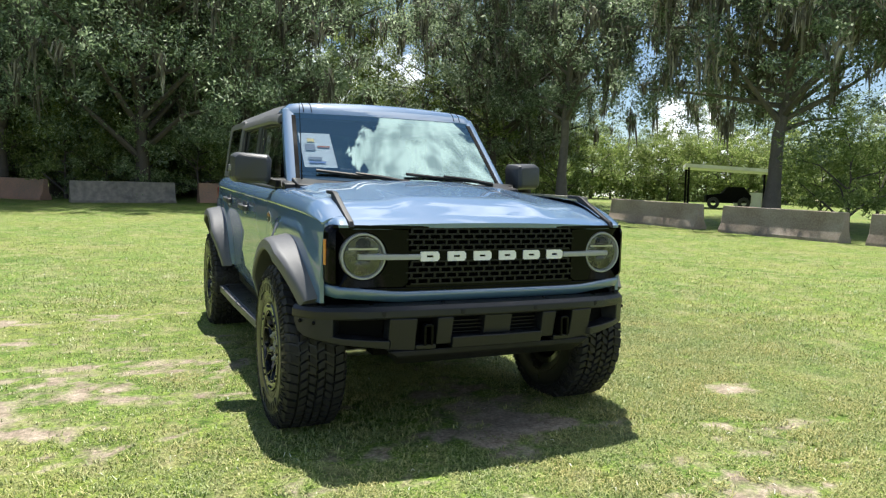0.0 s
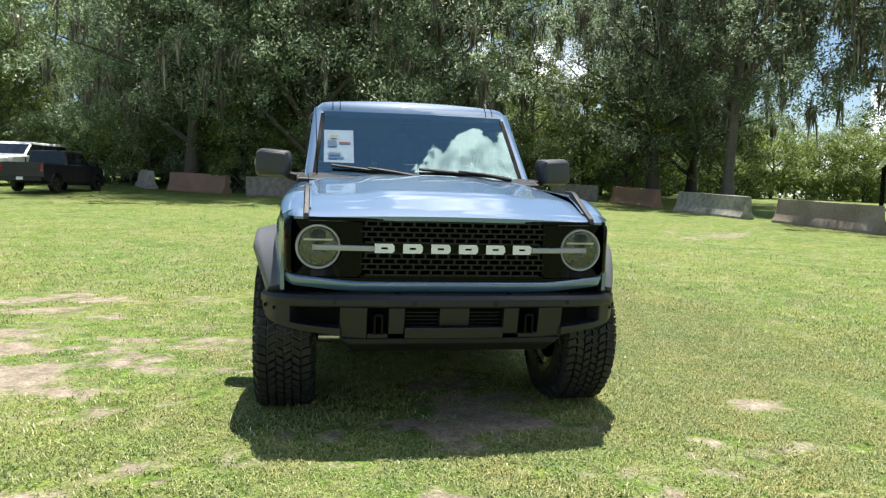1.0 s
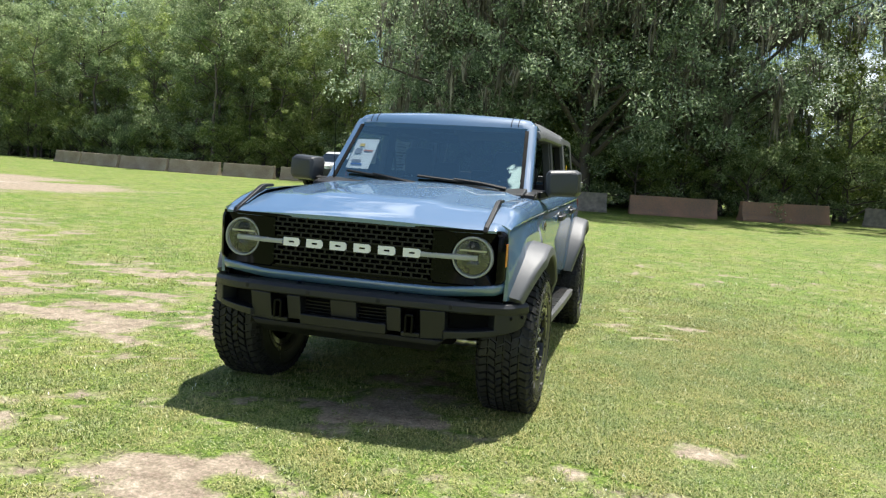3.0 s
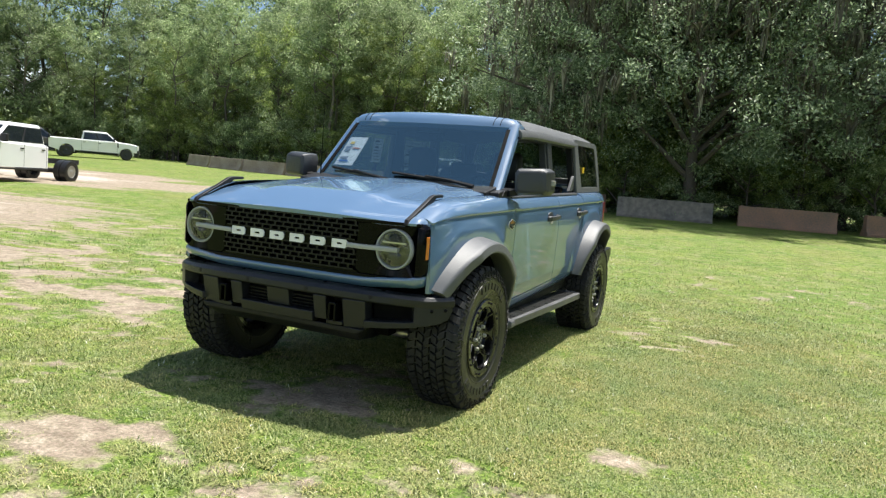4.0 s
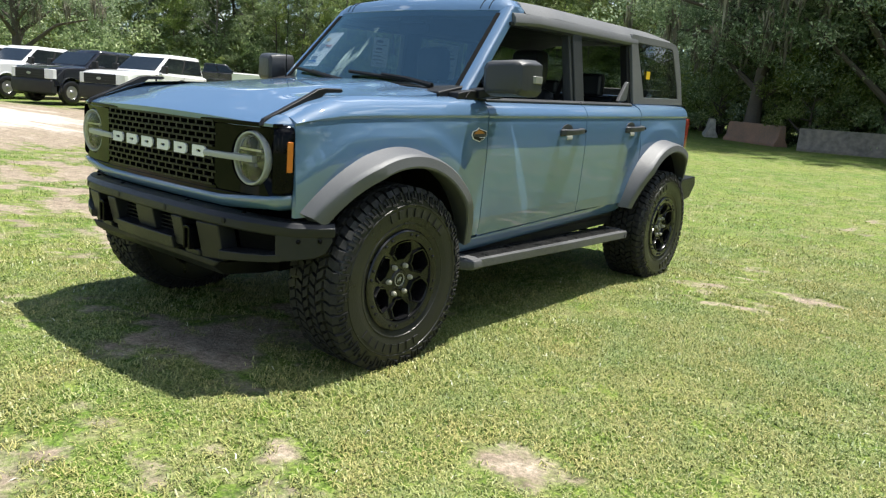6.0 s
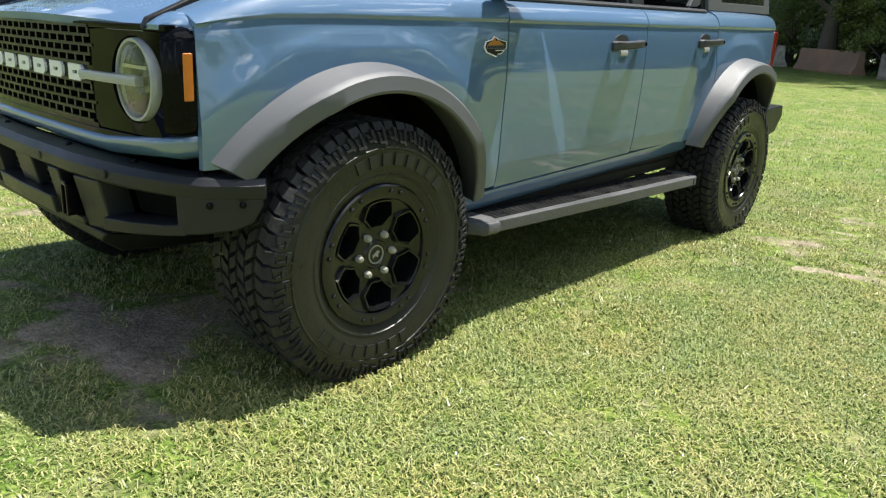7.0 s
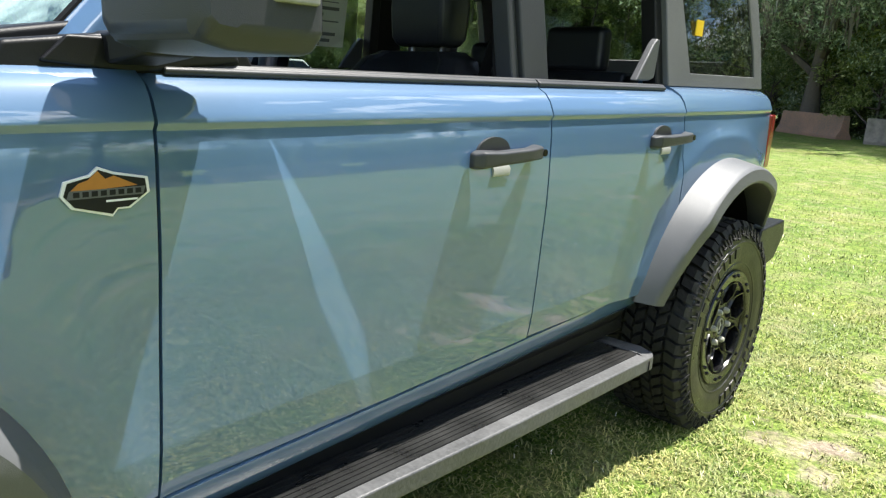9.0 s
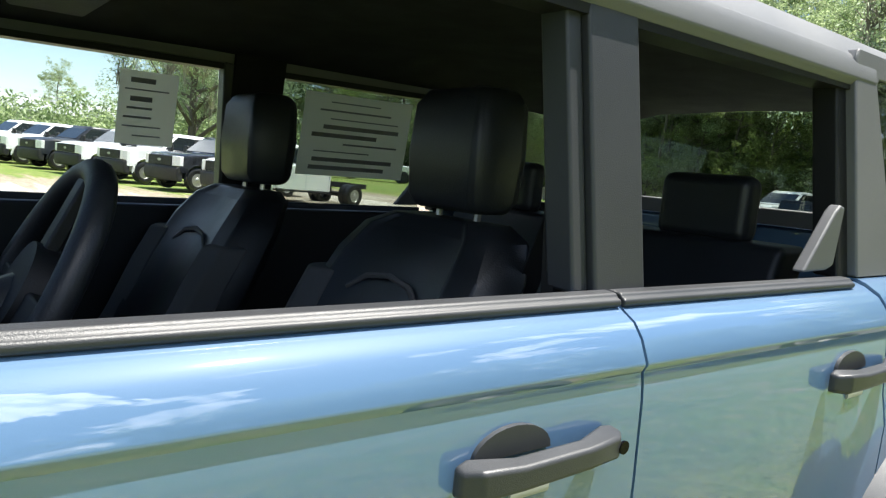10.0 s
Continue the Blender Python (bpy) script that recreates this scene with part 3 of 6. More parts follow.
for s in (1, -1):
    side_panel("fender", s, -0.526, 0.700, f_arch, fender_top, hood_edge, crease=(-0.5, 9))
    door = side_panel("front_door", s, 0.706, 1.757, door_foot)
    rear_door = side_panel("rear_door", s, 1.763, 2.560, r_arch)
    side_panel("quarter_panel", s, 2.566, 3.520, r_arch, lambda y: 1.236)
    # door handles with a key end, in black
    for d, y, up in ((door, 1.562, 0.012), (rear_door, 2.440, 0.020)):
        g = Geo().loft([[(s * (0.866 + d), yy, zz) for d, zz in ((lift, z0), (lift, z1), (lift + t, z1 - 0.004), (lift + t, z0 + 0.006))] for yy, z0, z1, lift, t in ((y - 0.135, 1.024, 1.062, 0.0, 0.016), (y - 0.118, 1.022, 1.068, 0.0, 0.036), (y - 0.06, 1.026, 1.066, 0.016, 0.026), (y + 0.05, 1.030, 1.068, 0.016, 0.026), (y + 0.105, 1.032, 1.072, 0.0, 0.038), (y + 0.128, 1.036, 1.070, 0.0, 0.020))])
        g.v = [(p, q, r + up) for p, q, r in g.v]
        cpart("door_handle", g, HANDLE, d, "black door handle", 0.006)
        g = Geo().prism([(y - 0.045 + 0.062 * math.cos(a * math.pi / 12), 1.058 + up + 0.036 * math.sin(a * math.pi / 12)) for a in range(13)], "x", s * 0.855, s * 0.8668)
        cpart("handle_recess", g, HANDLE, d, "", 0.0)
        # pale piece stands in for the sky's reflection in the paint under the handle
        cpart("handle_glint", Geo().loft([[(s * x, yy, zz + up) for x, zz in ((0.862, 0.998), (0.8670, 1.000), (0.8690, 1.016), (0.862, 1.026))] for yy in (y - 0.042, y - 0.034, y + 0.014, y + 0.022)]), LED, d, "pale patch standing in for sky reflected under the handle", angle=50)
        cpart("key_hole", Geo().lathe([(0.009, 0), (0.009, 0.003), (0.004, 0.003)], 12, Matrix.Translation((s * 0.9025, y + 0.112, 1.053 + up))), GLOSS, d)
    # black belt mouldings
    for d, y0, y1 in ((door, 0.745, 1.757), (rear_door, 1.763, 2.50)):
        g = Geo().prism([(s * 0.798, 1.220), (s * 0.807, 1.223), (s * 0.8075, 1.232), (s * 0.800, 1.2355), (s * 0.796, 1.2410), (s * 0.772, 1.2425), (s * 0.770, 1.220)], "y", y0, y1)
        cpart("belt_moulding", g, PILLAR, d, "grey weather strip", 0.004)
    # wheel arch flares
    for c, a0, a1, spread in ((F_AX, 9, 147, 0.02), (R_AX, 32, 168, 0.01)):
        rings = []
        for k in range(33):
            a = radians(a0 + (a1 - a0) * k / 32)
            e = spread * max(0, (k - 20) / 12) ** 2
            ring = []
            for r, x in ((0.580, 0.845), (0.586, 0.868), (0.583, 0.876), (0.563, 0.985), (0.558, 1.004), (0.549, 1.016), (0.508, 1.024), (0.500, 1.020), (0.497, 1.008), (0.505, 0.980), (0.52, 0.87), (0.53, 0.845)):
                r += e * (r - 0.48) / 0.12 * 1.5
                slim = interp(k / 32, [0, 0.2, 0.75, 1], [0.55, 1, 1, 0.50])
                ring.append((s * (0.845 + (x - 0.845) * slim * 0.87 + taper(c[0] + r * math.cos(a)) * 0.6), c[0] + r * math.cos(a), c[1] + r * math.sin(a)))
            rings.append(ring)
        cpart("wheel_arch_flare", Geo().loft(rings), FLARE, None, "dark grey textured plastic wheel arch flare", angle=32)
        rings = [[(s * x, c[0] + 0.525 * math.cos(radians(a)), c[1] + 0.525 * math.sin(radians(a))) for x in (0.50, 0.70, 0.87)] for a in range(22, 162, 7)]
        cpart("wheel_arch_liner", Geo().slab(rings, (0, 0, 0.004)), DARK)
    rows = [[(s * x, y, door_foot(y) + z) for z, x in ((-0.004, 0.8330), (-0.008, 0.8405), (-0.020, 0.8390), (-0.060, 0.8230), (-0.080, 0.8080), (-0.090, 0.795), (-0.094, 0.75))] for y in np.linspace(0.50, 2.44, 14)]
    cpart("rocker_panel", Geo().sheet(rows, (-s * 0.02, 0, 0)), PAINT, angle=50)
    # sill, running board and its brackets
    cpart("sill", Geo().prism([(s * 0.60, 0.40), (s * 0.60, 0.49), (s * 0.795, 0.492), (s * 0.80, 0.47), (s * 0.79, 0.44), (s * 0.77, 0.42)], "y", 0.52, 2.42), PLASTIC, None, "", 0.01)
    cpart("sill_guard", Geo().box(s * 0.70, s * 0.785, 0.50, 2.44, 0.385, 0.455), PLASTIC, None, "", 0.01)
    board = part("running_board", Geo().loft([[(s * (0.745 if i in (0, 1) else w), y, z) for i, z in enumerate((0.395, 0.442, 0.442, 0.428, 0.405, 0.393))] for y, w in ((0.525, 0.87), (0.57, 0.935), (1.5, 0.952), (2.36, 0.952), (2.40, 0.93))]), BOARD, car, "dark grey running board with ribbed tread", 0.006)
    part("tread_mat", Geo().box(s * 0.765, s * 0.905, 0.60, 2.34, 0.4405, 0.4440), RUBBER, board, "dark ribbed rubber mat", 0.001)
    for k in range(9):
        x = 0.775 + 0.016 * k
        part("tread_rib", Geo().box(s * x, s * (x + 0.007), 0.60 + 0.02 * (k % 3), 2.32 - 0.03 * (k % 2), 0.4405, 0.4465), RUBBER, board)
    for y0, y1, w0, w1 in ((0.521, 0.640, 0.885, 0.947), (2.330, 2.404, 0.956, 0.940)):
        part("end_cap", Geo().loft([[(s * x, y, z) for x, z in ((0.742, 0.392), (0.742, 0.446), (w - 0.045, 0.447), (w - 0.006, 0.437), (w, 0.428), (w, 0.403), (w - 0.010, 0.390))] for y, w in ((y0, w0), (y0 + 0.045 * (y0 < 1), w1), (y1, w1 if y0 < 1 else w1 - 0.012))]), BOARD, board, "grey moulded end cap", 0.003)
    for y in (0.78, 1.5, 2.2):
        part("bracket", Geo().prism([(0.60, 0.47), (0.80, 0.40), (0.86, 0.395), (0.80, 0.385), (0.60, 0.44)] if s > 0 else [(-0.60, 0.47), (-0.60, 0.44), (-0.80, 0.385), (-0.86, 0.395), (-0.80, 0.40)], "y", y - 0.03, y + 0.03), DARK, board)

# ---- hood with raised middle ----
rows = []
for k in range(25):
    y = -0.652 + 1.14 * k / 24
    row = []
    for i in range(31):
        u = -1 + i / 15
        x = u * hood_edge(y) * 0.992
        z = interp(y, [-0.652, -0.64, -0.62, -0.55, -0.4, -0.3, 0.1, 0.5], [1.108, 1.116, 1.125, 1.142, 1.182, 1.200, 1.236, 1.266])
        z += 0.018 * (1 - u * u) + 0.016 * interp(abs(u), [0.45, 0.62], [1, 0]) * interp(y, [-0.6, -0.35], [0, 1])
        z -= 0.012 * max(0, abs(u) - 0.86) / 0.14 * interp(y, [-0.4, 0.3], [0, 1])
        yy = y + 0.05 * u * u * interp(y, [-0.67, -0.3], [1, 0])
        row.append((x, yy, z))
    rows.append(row)
hood = cpart("hood", Geo().slab(rows, (0, 0, -0.022)), PAINT, angle=40)
for s in (1, -1):
    # trail sight rails along the fender tops
    pts = [(-0.615, 1.100), (-0.60, 1.128), (-0.53, 1.158), (-0.41, 1.212), (-0.335, 1.248), (-0.30, 1.254), (-0.205, 1.254), (-0.195, 1.244), (-0.21, 1.236), (-0.29, 1.234), (-0.33, 1.205), (-0.45, 1.155), (-0.56, 1.095)]
    cpart("tie_down_rail", Geo().prism(pts, "x", s * 0.706, s * 0.734), PLASTIC, None, "black tie-down rail on the fender edge", 0.006)
for s in (1, -1):
    # the fender's nose closes over the front panel's corner
    rows = []
    for k in range(7):
        row = []
        for i in range(9):
            x = 0.716 + 0.106 * i / 8
            yf = -0.645 + 0.055 * (x / 0.8) ** 3 - 0.003 + 0.10 * max(0, (x - 0.775) / 0.048) ** 1.5
            yf = min(yf, -0.53)
            zb = 1.146 - 0.036 * max(0, (x - 0.746) / 0.076) ** 2
            row.append((s * x, yf + (-0.522 - yf) * k / 6, 1.111 + (zb - 1.111) * math.sin(k / 6 * math.pi / 2)))
        rows.append(row)
    cpart("fender_nose", Geo().slab(rows, (0, 0, -0.012)), PAINT, angle=50)
cpart("cowl", Geo().prism([(0.44, 1.20), (0.44, 1.262), (0.52, 1.275), (0.66, 1.300), (0.72, 1.25), (0.72, 1.18)], "x", -0.73, 0.73), PLASTIC, None, "black cowl panel", 0.01)
for s in (1, -1):
    cpart("cowl_corner", Geo().prism([(0.50, 1.205), (0.52, 1.262), (0.70, 1.285), (0.90, 1.262), (0.92, 1.232), (0.70, 1.215)], "x", s * 0.70, s * 0.795), PLASTIC, None, "", 0.008)
# bulkhead and bay
cpart("inner_structure", Geo().box(-0.60, 0.60, -0.50, 0.72, 0.62, 1.06), DARK)
cpart("frame_rail", Geo().box(-0.52, -0.40, -0.34, 3.45, 0.43, 0.54), DARK)
cpart("frame_rail", Geo().box(0.40, 0.52, -0.34, 3.45, 0.43, 0.54), DARK)
cpart("floor_pan", Geo().box(-0.78, 0.78, 0.55, 3.48, 0.50, 0.60), DARK)
part("front_axle", Geo().tube([(-0.72, 0.02, 0.42), (-0.3, 0.0, 0.38), (0.3, 0, 0.38), (0.72, 0.02, 0.42)], 0.045, 10), DARK, car)
part("rear_axle", Geo().tube([(-0.72, 2.949, 0.44), (0.72, 2.949, 0.44)], 0.05, 10), DARK, car)
part("steering_link", Geo().tube([(-0.68, -0.16, 0.40), (0.68, -0.16, 0.40)], 0.017, 8), STEEL, car)
for s in (1, -1):
    part("tie_rod_end", Geo().lathe([(0.012, -0.075), (0.030, -0.070), (0.033, -0.02), (0.027, 0.0), (0.033, 0.02), (0.028, 0.06), (0.014, 0.075)], 14, Matrix.Translation((s * 0.585, -0.215, 0.425))), STEEL, car, "bare metal tie rod end")
    part("shock_absorber", Geo().tube([(s * 0.62, -0.06, 0.36), (s * 0.56, 0.04, 0.95)], 0.035, 10), DARK, car)
    part("control_arm", Geo().tube([(s * 0.40, 0.12, 0.40), (s * 0.74, 0.02, 0.36)], 0.03, 8), DARK, car)

# ---- front panel, grille and headlamps ----
def face_y(x):
    return -0.645 + 0.055 * (abs(x) / 0.8) ** 3


def face_strip(x0, x1, z0, z1, n, t=0.03, dy=0.0):
    rows = [[(x0 + (x1 - x0) * i / n, face_y(x0 + (x1 - x0) * i / n) + dy, z) for i in range(n + 1)] for z in (z0(x0) if callable(z0) else z0, z1)]
    return Geo().slab(rows, (0, t, 0))


panel = cpart("grille_panel", face_strip(-0.80, 0.80, 1.094, 1.112, 24), GLOSS, None, "gloss black front panel", 0.004)
cpart("lower_rim", face_strip(-0.775, 0.775, 0.800, 0.822, 24), GLOSS, panel, "", 0.004)
for s in (1, -1):
    # lamp surrounds with a round hole
    n = 48
    cx, cz, hr = 0.662, 0.968, 0.113
    outer, inner = [], []
    corners = (0.452, 0.826, 0.823, 1.093)
    for k in range(n):
        a = 2 * math.pi * k / n
        dx, dz = math.cos(a), math.sin(a)
        tx = ((corners[2] - cx) / dx if dx > 1e-6 else (corners[0] - cx) / dx if dx < -1e-6 else 9e9)
        tz = ((corners[3] - cz) / dz if dz > 1e-6 else (corners[1] - cz) / dz if dz < -1e-6 else 9e9)
        d = min(tx, tz)
        rx, rz = cx + d * dx, cz + d * dz
        px, pz = rx - (corners[2] - 0.05), abs(rz - 0.9595) - 0.0835
        if px > 0 and pz > 0:
            f = 0.05 / math.hypot(px, pz)
            rx, rz = corners[2] - 0.05 + px * f, 0.9595 + math.copysign(0.0835 + pz * f, rz - 0.9595)
        outer.append((s * rx, face_y(rx) + 0.10 * max(0, (rx - 0.775) / 0.048) ** 1.5, rz))
        inner.append((s * (cx + hr * dx), face_y(cx + hr * dx) + 0.004, cz + hr * dz))
    g = Geo().loft([[(p[0], p[1] + 0.04, p[2]) for p in outer], outer, inner, [(p[0], p[1] + 0.05, p[2]) for p in inner]], True, False)
    cpart("lamp_surround", g, GLOSS, panel, angle=30)
    m = Matrix.Translation((s * cx, face_y(cx), cz)) @ Matrix.Rotation(-math.pi / 2, 4, "Z")
    lamp = cpart("headlamp", Geo().lathe([(0.108, -0.05), (0.109, -0.008), (0.106, 0.003), (0.099, 0.003), (0.094, -0.006), (0.092, -0.05)], 48, m, True), LED, None, "round headlamp with a light ring and cross bar")
    cpart("reflector", Geo().lathe([(0.090, -0.012), (0.082, -0.035), (0.05, -0.052), (0.012, -0.054)], 40, m), REFLECTOR, lamp)
    for k in range(9):
        xf = cx - 0.052 + 0.013 * k
        zl = cz - 0.014 - 0.068 * math.sqrt(1 - ((xf - cx) / 0.086) ** 2)
        cpart("reflector_fin", Geo().box(s * (xf - 0.0015), s * (xf + 0.0015), face_y(cx) + 0.004, face_y(cx) + 0.045, zl, cz - 0.030), REFLECTOR, lamp)
    cpart("lamp_shelf", Geo().box(s * (cx - 0.070), s * (cx + 0.070), face_y(cx) + 0.002, face_y(cx) + 0.05, cz + 0.030, cz + 0.038), STEEL, lamp)
    cpart("projector", Geo().lathe([(0.040, -0.05), (0.042, -0.015), (0.036, -0.008), (0.02, -0.004)], 24, m @ Matrix.Translation((0, 0, 0.045))), GLOSS, lamp)
    cpart("projector", Geo().lathe([(0.040, -0.05), (0.042, -0.015), (0.036, -0.008), (0.02, -0.004)], 24, m @ Matrix.Translation((0, 0, -0.045))), REFLECTOR, lamp)
    lens = cpart("lens", Geo().lathe([(0.093, 0.000), (0.086, 0.006), (0.055, 0.012), (0.01, 0.014)], 40, m), LENS, lamp)
    lens.visible_shadow = False
    g = Geo().loft([[(s * x, face_y(x) - 0.012 + o, 0.966 + z) for o, z in ((0.03, -0.014), (0, -0.012), (-0.004, 0), (0, 0.012), (0.03, 0.014))] for x in (0.395, 0.41, 0.50, 0.56, 0.62, 0.69)])
    cpart("light_bar", g, LED, lamp, "frosted light bar", angle=50)
    # amber side marker in the black panel's corner
    cpart("panel_corner", Geo().loft([[(s * (x - i), y + i, z) for x, y in ((0.790, -0.600), (0.806, -0.592), (0.822, -0.572), (0.8285, -0.522), (0.81, -0.522), (0.79, -0.56))] for z, i in ((0.826, 0.03), (0.832, 0.015), (0.845, 0.004), (0.86, 0), (0.97, 0), (1.07, 0), (1.09, 0.004), (1.108, 0.02))]), GLOSS, panel, angle=40)
    cpart("side_marker", Geo().loft([[(s * x, y, z) for x, y in ((0.8265, -0.562), (0.8295, -0.552), (0.8325, -0.536), (0.80, -0.536))] for z in (0.925, 0.932, 1.038, 1.045)]), AMBER, None, "amber side marker lamp", 0.003)

# grille: staggered slots between bars, dark behind
cpart("grille_back", Geo().box(-0.50, 0.50, -0.575, -0.56, 0.80, 1.11), DARK, panel)
g_rows_low = [0.838 + 0.0265 * i for i in range(5)]
g_rows_top = [0.996 + 0.0255 * i for i in range(5)]
for rows_z in (g_rows_low, g_rows_top):
    for i, z in enumerate(rows_z):
        half = 0.462 - 0.012 * abs(i - 2)
        cpart("grille_bar", face_strip(-half, half, z - 0.004, z + 0.004, 16, 0.03, -0.002), GRILLE, panel)
    for i in range(4):
        z0, z1 = rows_z[i] + 0.004, rows_z[i + 1] - 0.004
        n = 15 + (i % 2)
        for k in range(n):
            x = (k - (n - 1) / 2) * 0.058
            cpart("grille_web", Geo().prism([(x - 0.006, z0), (x + 0.006, z0), (x + 0.006, z1), (x - 0.006, z1)], "y", face_y(x), face_y(x) + 0.03), GRILLE, panel)
cpart("letter_bar", face_strip(-0.455, 0.455, 0.944, 0.9915, 16, 0.03, 0.004), GLOSS, panel)
cpart("lower_grille_strip", face_strip(-0.462, 0.462, 0.822, 0.834, 16, 0.03, 0.0), GLOSS, panel)
# white raised marks of the name, as plain blocks
def block_mark(cx, kind):
    w, h, z = 0.048, 0.023, 0.9675
    g = Geo()
    outer = [(cx - w, z - h), (cx + w * 0.8, z - h), (cx + w, z - h * 0.5), (cx + w, z + h * 0.5), (cx + w * 0.8, z + h), (cx - w, z + h)]
    inner = [(cx - w * 0.34, z - h * 0.22), (cx + w * 0.30, z - h * 0.22), (cx + w * 0.34, z - h * 0.14), (cx + w * 0.34, z + h * 0.14), (cx + w * 0.30, z + h * 0.22), (cx - w * 0.34, z + h * 0.22)]
    y0, y1 = face_y(cx) - 0.004, face_y(cx) + 0.01
    if kind:
        a, b = [(x, y0, q) for x, q in outer], [(x, y0, q) for x, q in inner]
        g.loft([[(x, y1, q) for x, q in outer], a, b, [(x, y1, q) for x, q in inner]], True, False)
    else:
        g.prism(outer, "y", y0, y1)
    return g


for k in range(6):
    cpart("name_mark", block_mark(-0.345 + 0.138 * k, 1), WHITE, panel, "raised white name mark")

# body-coloured strip under the panel
rows = []
for z, dy, in ((0.806, 0.004), (0.803, -0.006), (0.797, -0.012), (0.786, -0.012), (0.756, 0.010), (0.742, 0.05)):
    rows.append([(-0.83 + 1.66 * i / 32, face_y(-0.83 + 1.66 * i / 32) + dy + 0.09 * max(0, (abs(-0.83 + 1.66 * i / 32) - 0.77) / 0.06) ** 2, z + 0.03 * max(0, (abs(-0.83 + 1.66 * i / 32) - 0.5) / 0.33)) for i in range(33)])
cpart("front_valance", Geo().slab(rows, (0, 0.03, 0)), PAINT, angle=50)

# ---- front bumper ----
def bump_y(x):
    return interp(abs(x), [0, 0.40, 0.55, 0.66, 0.78, 0.86, 0.915, 0.94], [-0.712, -0.702, -0.680, -0.645, -0.590, -0.538, -0.455, -0.395])


bar = [(-0.0, 0.688), (-0.008, 0.698), (-0.007, 0.728), (0.012, 0.746), (0.075, 0.752), (0.082, 0.745), (0.082, 0.688)]
xs = [-0.94, -0.915, -0.86, -0.80, -0.74, -0.66, -0.55, -0.40, -0.2, 0, 0.2, 0.40, 0.55, 0.66, 0.74, 0.80, 0.86, 0.915, 0.94]
bumper = cpart("front_bumper", Geo().loft([[(x - (o * 0.6 if x > 0 else -o * 0.6) * max(0, abs(x) - 0.6) / 0.3, bump_y(x) + o * (1 - max(0, abs(x) - 0.6) / 0.6), z - 0.022 * max(0, (abs(x) - 0.5) / 0.41)) for o, z in bar] for x in xs]), BUMPER, None, "black steel modular front bumper", 0.006)
# lower face: posts either side of hooks, and a closed middle
def bump_block(x0, x1, z0, z1, d0=0.0, t=0.08, bevel=0.006, mat=BUMPER, name="bumper_face"):
    n = max(1, round(abs(x1 - x0) / 0.1))
    rows = [[(x0 + (x1 - x0) * i / n, bump_y(x0 + (x1 - x0) * i / n) + d0 + 0.03 * (z1 - z) / 0.14, z) for i in range(n + 1)] for z in (z0, z1)]
    return cpart(name, Geo().slab(rows, (0, t, 0)), mat, bumper, "", bevel)


for s in (1, -1):
    bump_block(s * 0.425, s * 0.555, 0.530, 0.688, -0.008)
    bump_block(s * 0.245, s * 0.325, 0.555, 0.688, -0.008)
    bump_block(s * 0.325, s * 0.425, 0.535, 0.56, 0.01)
    # near-black plate at the back of the hook recess stands for its shade
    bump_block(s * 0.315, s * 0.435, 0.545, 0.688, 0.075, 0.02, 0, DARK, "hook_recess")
    g = Geo().loft([[(s * x, bump_y(0.37) + y, z) for x, z in ((0.35, 0.56), (0.35, 0.655), (0.362, 0.662), (0.385, 0.662), (0.397, 0.655), (0.397, 0.56), (0.385, 0.56), (0.385, 0.648), (0.362, 0.648), (0.362, 0.56))] for y in (-0.014, 0.06)])
    cpart("tow_hook", g, GLOSS, bumper, "black tow hook", 0.004)
    # end wings with a slot
    ring = lambda x, z0, z1, o=0: [(s * x, bump_y(x) + o, z0), (s * x, bump_y(x) + o - 0.004, z1), (s * (x - 0.05), bump_y(x) + 0.07, z1), (s * (x - 0.05), bump_y(x) + 0.07, z0)]
    cpart("bumper_wing", Geo().loft([ring(0.555, 0.545, 0.585), ring(0.66, 0.552, 0.588), ring(0.76, 0.560, 0.592), ring(0.815, 0.566, 0.60)]), BUMPER, bumper, "", 0.005)
    cpart("bumper_end", Geo().loft([ring(0.795, 0.566, 0.684), ring(0.86, 0.575, 0.682), ring(0.905, 0.583, 0.676), ring(0.925, 0.60, 0.672), ring(0.937, 0.65, 0.668)]), BUMPER, bumper, "", 0.006)
    # near-black plate behind the open slot stands in for its shade
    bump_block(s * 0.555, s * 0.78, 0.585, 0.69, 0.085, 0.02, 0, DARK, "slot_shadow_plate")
    for x, y, z in ((0.872, -0.528, 0.655), (0.918, -0.455, 0.655)):
        cpart("bolt", Geo().lathe([(0.009, -0.004), (0.009, 0.004), (0.006, 0.007)], 10, Matrix.Translation((s * x, y, z)) @ Matrix.Rotation(0 if s > 0 else math.pi, 4, "Z")), GLOSS, bumper)
    for x in (0.82, 0.62, 0.28):
        cpart("bolt", Geo().lathe([(0.010, -0.004), (0.010, 0.003), (0.006, 0.007)], 10, Matrix.Translation((s * x, bump_y(x) + 0.05, 0.749 - 0.02 * max(0, (x - 0.5) / 0.4))) @ Matrix.Rotation(-math.pi / 2, 4, "Y")), GLOSS, bumper)
    for x in (0.58, 0.2):
        cpart("parking_sensor", Geo().lathe([(0.013, -0.004), (0.013, 0.002), (0.010, 0.003)], 14, Matrix.Translation((s * x, bump_y(x) - 0.007, 0.712)) @ Matrix.Rotation(-math.pi / 2, 4, "Z")), PLASTIC, bumper)
bump_block(-0.245, 0.245, 0.535, 0.592, -0.004)
bump_block(-0.075, 0.075, 0.592, 0.688, 0.006)
# near-black plate behind the middle openings stands in for their shade
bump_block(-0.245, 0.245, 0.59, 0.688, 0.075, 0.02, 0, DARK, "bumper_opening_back")
